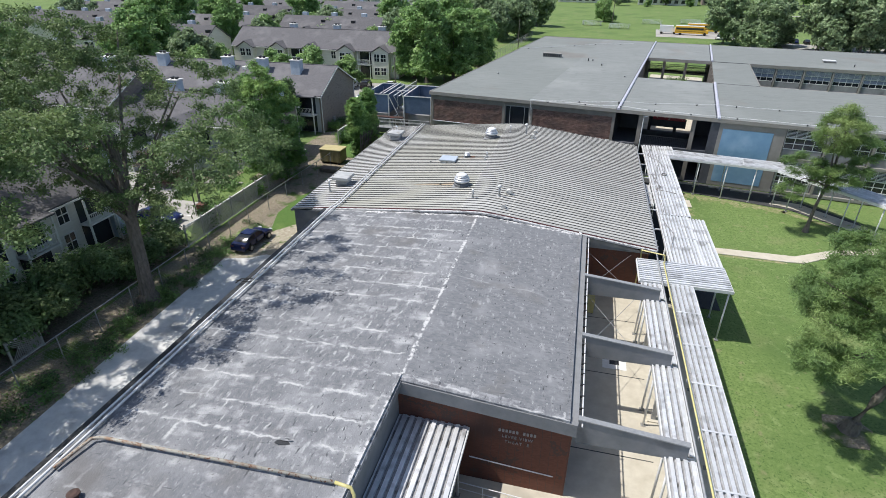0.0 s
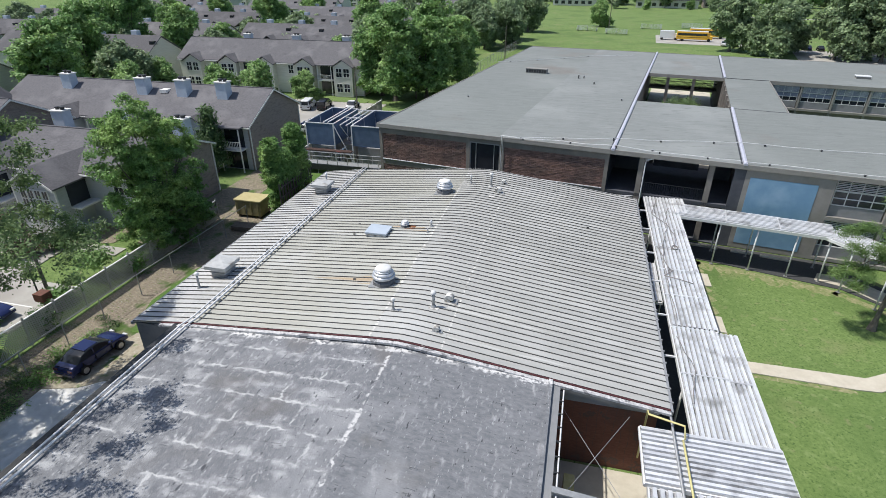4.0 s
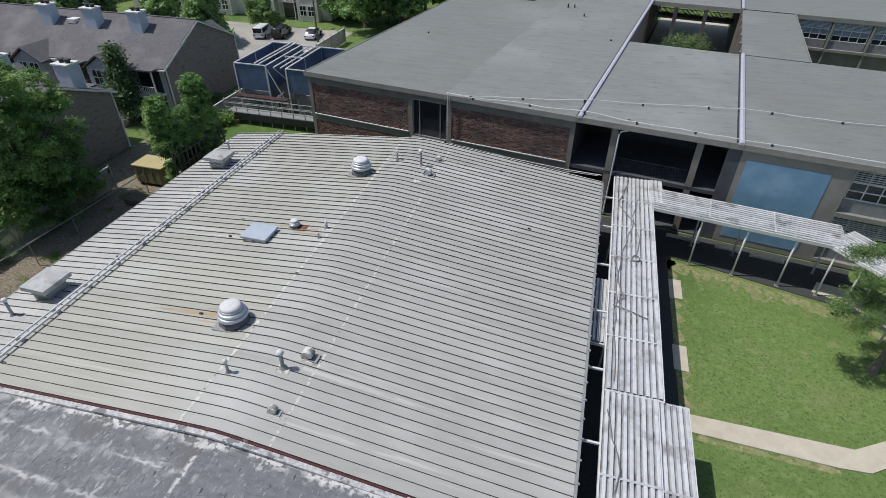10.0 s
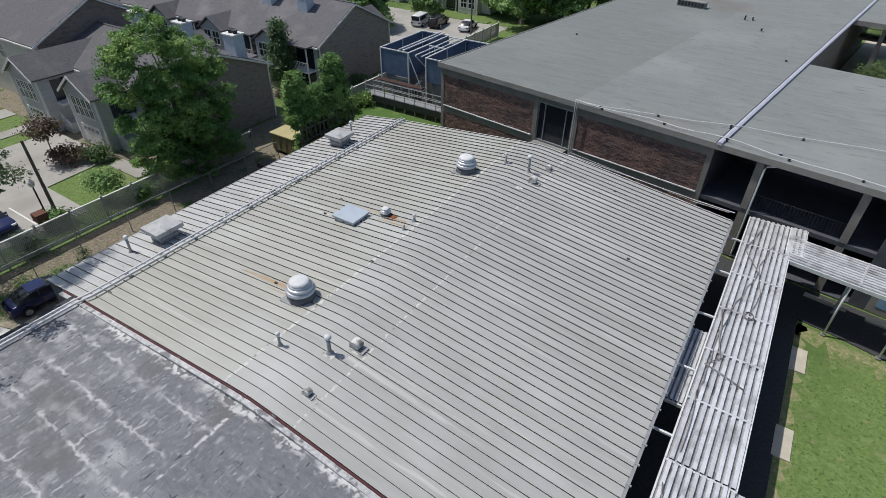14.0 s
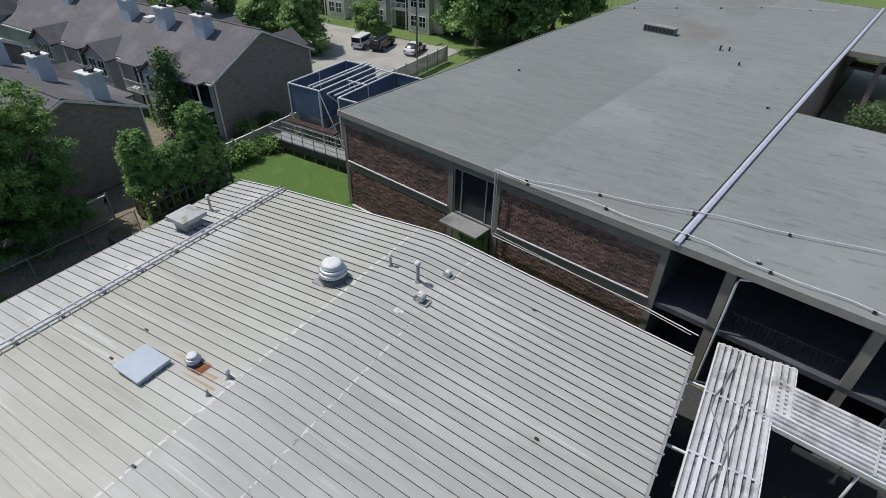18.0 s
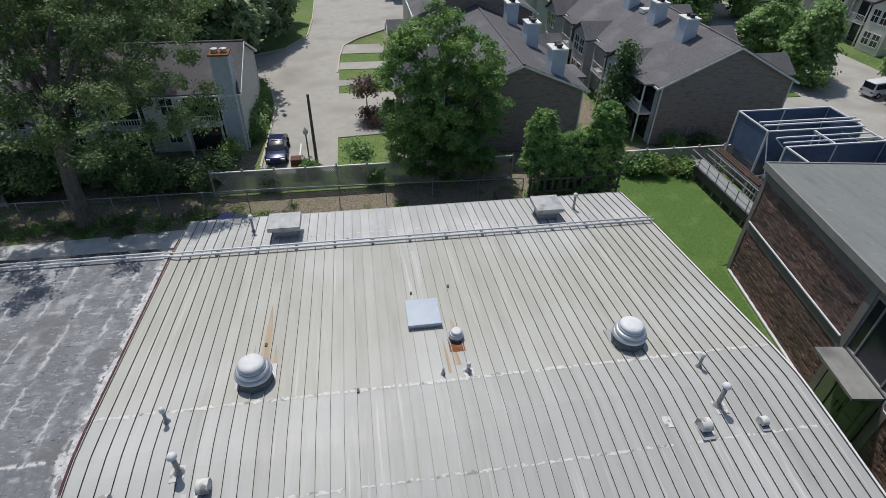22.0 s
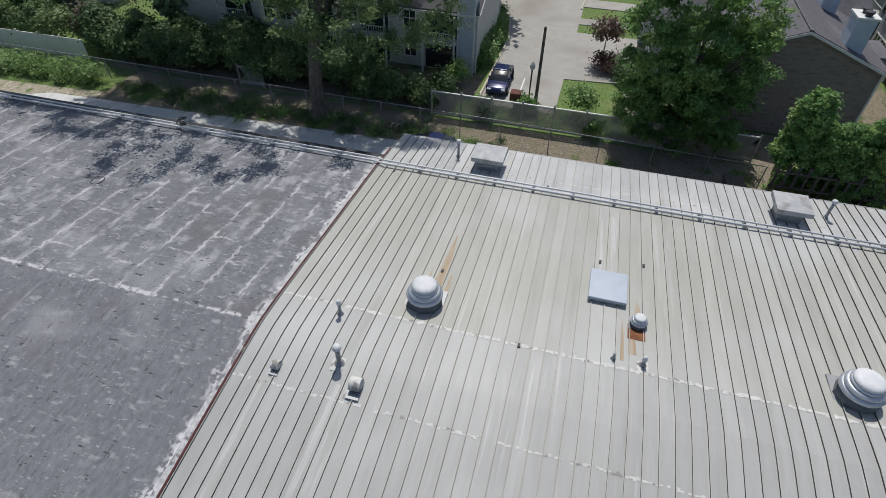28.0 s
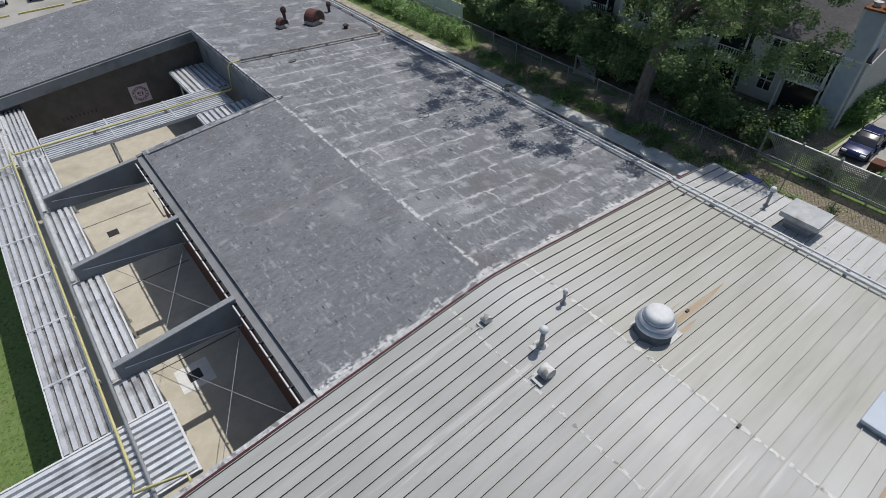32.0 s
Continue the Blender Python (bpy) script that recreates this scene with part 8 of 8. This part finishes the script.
FAR = [far_row(pose(-88, 124, 0), 40, 11, 5.8, 9.0, SIDING, "cream far townhouse row with grey shingle roof"), far_row(pose(-92, 90, 0, 0, 0, 3), 36, 11, 5.6, 8.6, SIDING_G, "grey far townhouse row with shingle roof")]
for i, (x, y, a) in enumerate(((-46, 155, 0), (-92, 155, 2), (-138, 152, 0), (-50, 184, 0), (-100, 186, 3), (-150, 184, 0), (-62, 216, 0), (-112, 218, 0), (-165, 216, 4), (-55, 250, 0), (-105, 255, 0), (-160, 255, 0), (-60, 295, 0), (-120, 300, 0), (-180, 295, 0), (-70, 345, 0), (-130, 350, 0), (-190, 345, 0), (-140, 122, 2), (-94, 62, 0), (-138, 88, 5), (-140, 60, 0), (-84, 22, 90), (-112, 10, 90), (-186, 92, 0), (-186, 132, 0), (-52, -2, 90), (-72, 6, 90))):
    copy_thing(FAR[(i * 5 // 3) % 2], pose(x, y, 0, 0, 0, a))
# house extras near the brick gables
t = thing("wall_meters", Tr((-37.95, 79.0, 0.9)), "cluster of meters on the brick gable", "meter box")
for i in range(6):
    part("meter", bx(0, 0.16, 0.3 * (i % 3), 0.3 * (i % 3) + 0.22, 0.4 * (i // 3), 0.4 * (i // 3) + 0.3), STEEL_G, t)
t = thing("roof_window", Tr((-52.5, 80.4, 8.15)), "small white-framed roof window on the shingles", "roof window")
part("pane", bx(-0.5, 0.5, -0.7, 0.6, -0.3, 0.12), TRIM, t)

# ---- poles, lamps, bins ----
def pole(x, y, h, label, arm=False):
    t = thing("utility_pole", Tr((x, y, 0)), label, "pole", "poles")
    part("shaft", tube(bmesh.new(), [(0, 0, -0.1), (0, 0, h)], 0.14, 8, 0.1), BARK, t)
    if arm:
        part("crossarm", bx(-0.9, 0.9, -0.06, 0.06, h - 0.7, h - 0.55), BARK, t)
        for i in range(3):
            part("insulator", tube(bmesh.new(), [(-0.8 + 0.8 * i, 0, h - 0.55), (-0.8 + 0.8 * i, 0, h - 0.35)], 0.05, 6), STEEL_W, t)


pole(-37.8, 45.6, 6.2, "bare dark timber pole beside the access road")
pole(-30.2, 119.6, 8, "timber utility pole with a crossarm", True)
pole(-25.2, 148.7, 8.5, "slender dark field pole")
pole(-20.8, 172, 8.5, "slender dark field pole")
pole(-37, 106.8, 6.5, "timber pole in the car park")
pole(8, 262, 12, "tall floodlight pole on the field")
pole(62, 330, 14, "tall floodlight pole on the field")
t = thing("street_lamp", Tr((-38.0, 45.0, 0)), "dark lamp post with a pale globe lantern", "street lamp")
part("post", tube(bmesh.new(), [(0, 0, 0), (0, 0, 2.7)], 0.06, 8), DARKSTEEL, t)
part("lantern", lathe(bmesh.new(), [(0.08, 2.7), (0.2, 2.85), (0.22, 3.1), (0.1, 3.3), (0.02, 3.4)], 10), SEALANT, t)
t = thing("brick_post", Tr((-36.4, 44.1, 0)), "low red-topped sign post by the road", "post")
part("box", bx(-0.4, 0.4, -0.4, 0.4, 0.9, 1.5), BRICK_D, t)
part("stem", bx(-0.1, 0.1, -0.1, 0.1, 0, 0.9), BARK, t)
t = thing("storage_bin", Tr((-30.9, 63.5, 0)), "olive-yellow rubbish skip with a pale lid", "skip")
part("body", bevel(bx(-1.4, 1.4, -0.95, 0.95, 0.25, 1.75), 0.05), OLIVE, t)
part("lid", bevel(bx(-1.5, 1.5, -1.02, 1.02, 1.75, 1.9), 0.04), mat("pale_olive_lid", (0.42, 0.36, 0.18), (0.5, 0.44, 0.24), 2, 0.7), t)
for sx in (-1.1, 1.1):
    part("leg", bx(sx - 0.12, sx + 0.12, -0.9, 0.9, 0, 0.25), DARKSTEEL, t)
for i in range(4):
    part("rib", bx(-1.2 + i * 0.75, -1.1 + i * 0.75, -1.0, -0.94, 0.3, 1.7), OLIVE, t)
tagged(part("timber_ramp", bevel(bx(-31.0, -28.6, 59.4, 60.6, 0.05, 0.5), 0.03), BARK), "brown timber platform by the fence", "platform")

# ---- far field ----
def bus(x, y, a, label):
    t = thing("school_bus", pose(x, y, 0, 0, 0, a), label, "bus", "school buses")
    part("body", bevel(bx(-5.5, 4.2, -1.2, 1.2, 0.6, 3.0), 0.15), BUSYEL, t)
    part("bonnet", bevel(bx(4.1, 5.6, -1.0, 1.0, 0.6, 1.7), 0.12), BUSYEL, t)
    part("roof", bevel(bx(-5.4, 4.1, -1.15, 1.15, 2.95, 3.1), 0.05), CARWHITE, t)
    for s in (-1, 1):
        part("window_band", bx(-5.2, 3.9, s * 1.2 - 0.03, s * 1.2 + 0.03, 1.8, 2.5), GLASS, t)
        part("stripe", bx(-5.4, 4.0, s * 1.21 - 0.02, s * 1.21 + 0.02, 1.2, 1.32), RUBBER, t)
        for x_ in (-3.6, 4.5):
            part("wheel", tube(bmesh.new(), [(x_, s * 0.9, 0.5), (x_, s * 1.18, 0.5)], 0.5, 12), RUBBER, t)


bus(34.5, 226, -8, "yellow school bus parked beside the field")
bus(40.0, 236, -8, "yellow school bus parked behind another")
t = thing("box_truck", pose(26.5, 228, 0, 0, 0, -8), "white box truck parked by the buses", "truck")
part("box", bevel(bx(-2.6, 2.0, -1.1, 1.1, 0.6, 2.9), 0.06), CARWHITE, t)
part("cab", bevel(bx(2.0, 3.4, -1.0, 1.0, 0.5, 2.1), 0.1), CARWHITE, t)
for x_ in (-1.8, 2.6):
    for s in (-1, 1):
        part("wheel", tube(bmesh.new(), [(x_, s * 0.85, 0.45), (x_, s * 1.1, 0.45)], 0.45, 12), RUBBER, t)
sheet("bus_stand", [(22, 218), (60, 214), (62, 236), (24, 242)], -0.01, ROAD, "pale paved bus stand by the field", "road", thick=0.06)
sheet("school_car_park", [(48, 150), (160, 130), (180, 190), (60, 212)], -0.015, ROAD, "pale concrete car park behind the school", "road", thick=0.06)
for i in range(11):
    car(pose(42 + i * 3.2, 216 - 0.6 * i, 0, 0, 0, 80), (CARWHITE, CARBLUE, CARBLACK)[i % 3], "small parked car beside the buses", 4.4)
for x, y in ((-0.5, 249), (10, 240), (24, 262), (40, 268)):
    t = thing("bleachers", pose(x, y, 0, 0, 0, -6), "low pale aluminium bleachers on the field", "bleachers", "bleachers")
    for i in range(5):
        part("bench", bx(-4, 4, i * 0.6, i * 0.6 + 0.35, 0.35 + i * 0.3, 0.42 + i * 0.3), VENTMET, t)
    for xx in (-3.5, 0, 3.5):
        bm = bmesh.new()
        prism(bm, [(0, 0), (2.8, 0), (2.8, 1.55), (0, 0.35)], "x", xx - 0.04, xx + 0.04)
        part("frame", bm, STEEL_G, t)


def far_building(x, y, w, d, h, a, wall, roof_h, label):
    t = thing("far_building", pose(x, y, 0, 0, 0, a), label, "building", "far buildings")
    part("wall", bx(-w / 2, w / 2, -d / 2, d / 2, 0, h), wall, t)
    bm = bmesh.new()
    if roof_h:
        prism(bm, [(-w / 2 - 0.6, h - 0.1), (-w / 2 + 3, h + roof_h), (w / 2 - 3, h + roof_h), (w / 2 + 0.6, h - 0.1)], "y", -d / 2 - 0.6, d / 2 + 0.6)
    else:
        box(bm, -w / 2 - 0.2, w / 2 + 0.2, -d / 2 - 0.2, d / 2 + 0.2, h, h + 0.4)
    part("roof", bm, SHINGLE if roof_h else FASC, t)
    k = int(w / 4)
    for i in range(k):
        for z in range(max(1, int(h / 3.6))):
            part("window", bx(-w / 2 + 1 + i * 4, -w / 2 + 3.2 + i * 4, -d / 2 - 0.06, -d / 2, 1 + z * 3.6, 2.8 + z * 3.6), GLASS, t)


far_building(43, 392, 34, 14, 4.2, -4, SIDING, 3.0, "low beige hall beyond the playing field")
far_building(75, 398, 22, 12, 4.0, -4, BRICK_T, 2.2, "low brick building beyond the field")
far_building(168, 330, 34, 18, 15, -8, TRIM, 0, "tall white block far behind the trees")
far_building(-10, 400, 26, 12, 4, 0, SIDING, 2.5, "pale low house at the end of the field")
sheet("field_path", [(70, 330), (180, 300), (181, 303), (70, 334)], -0.03, ROAD, "pale track across the far field", "path", thick=0.03)
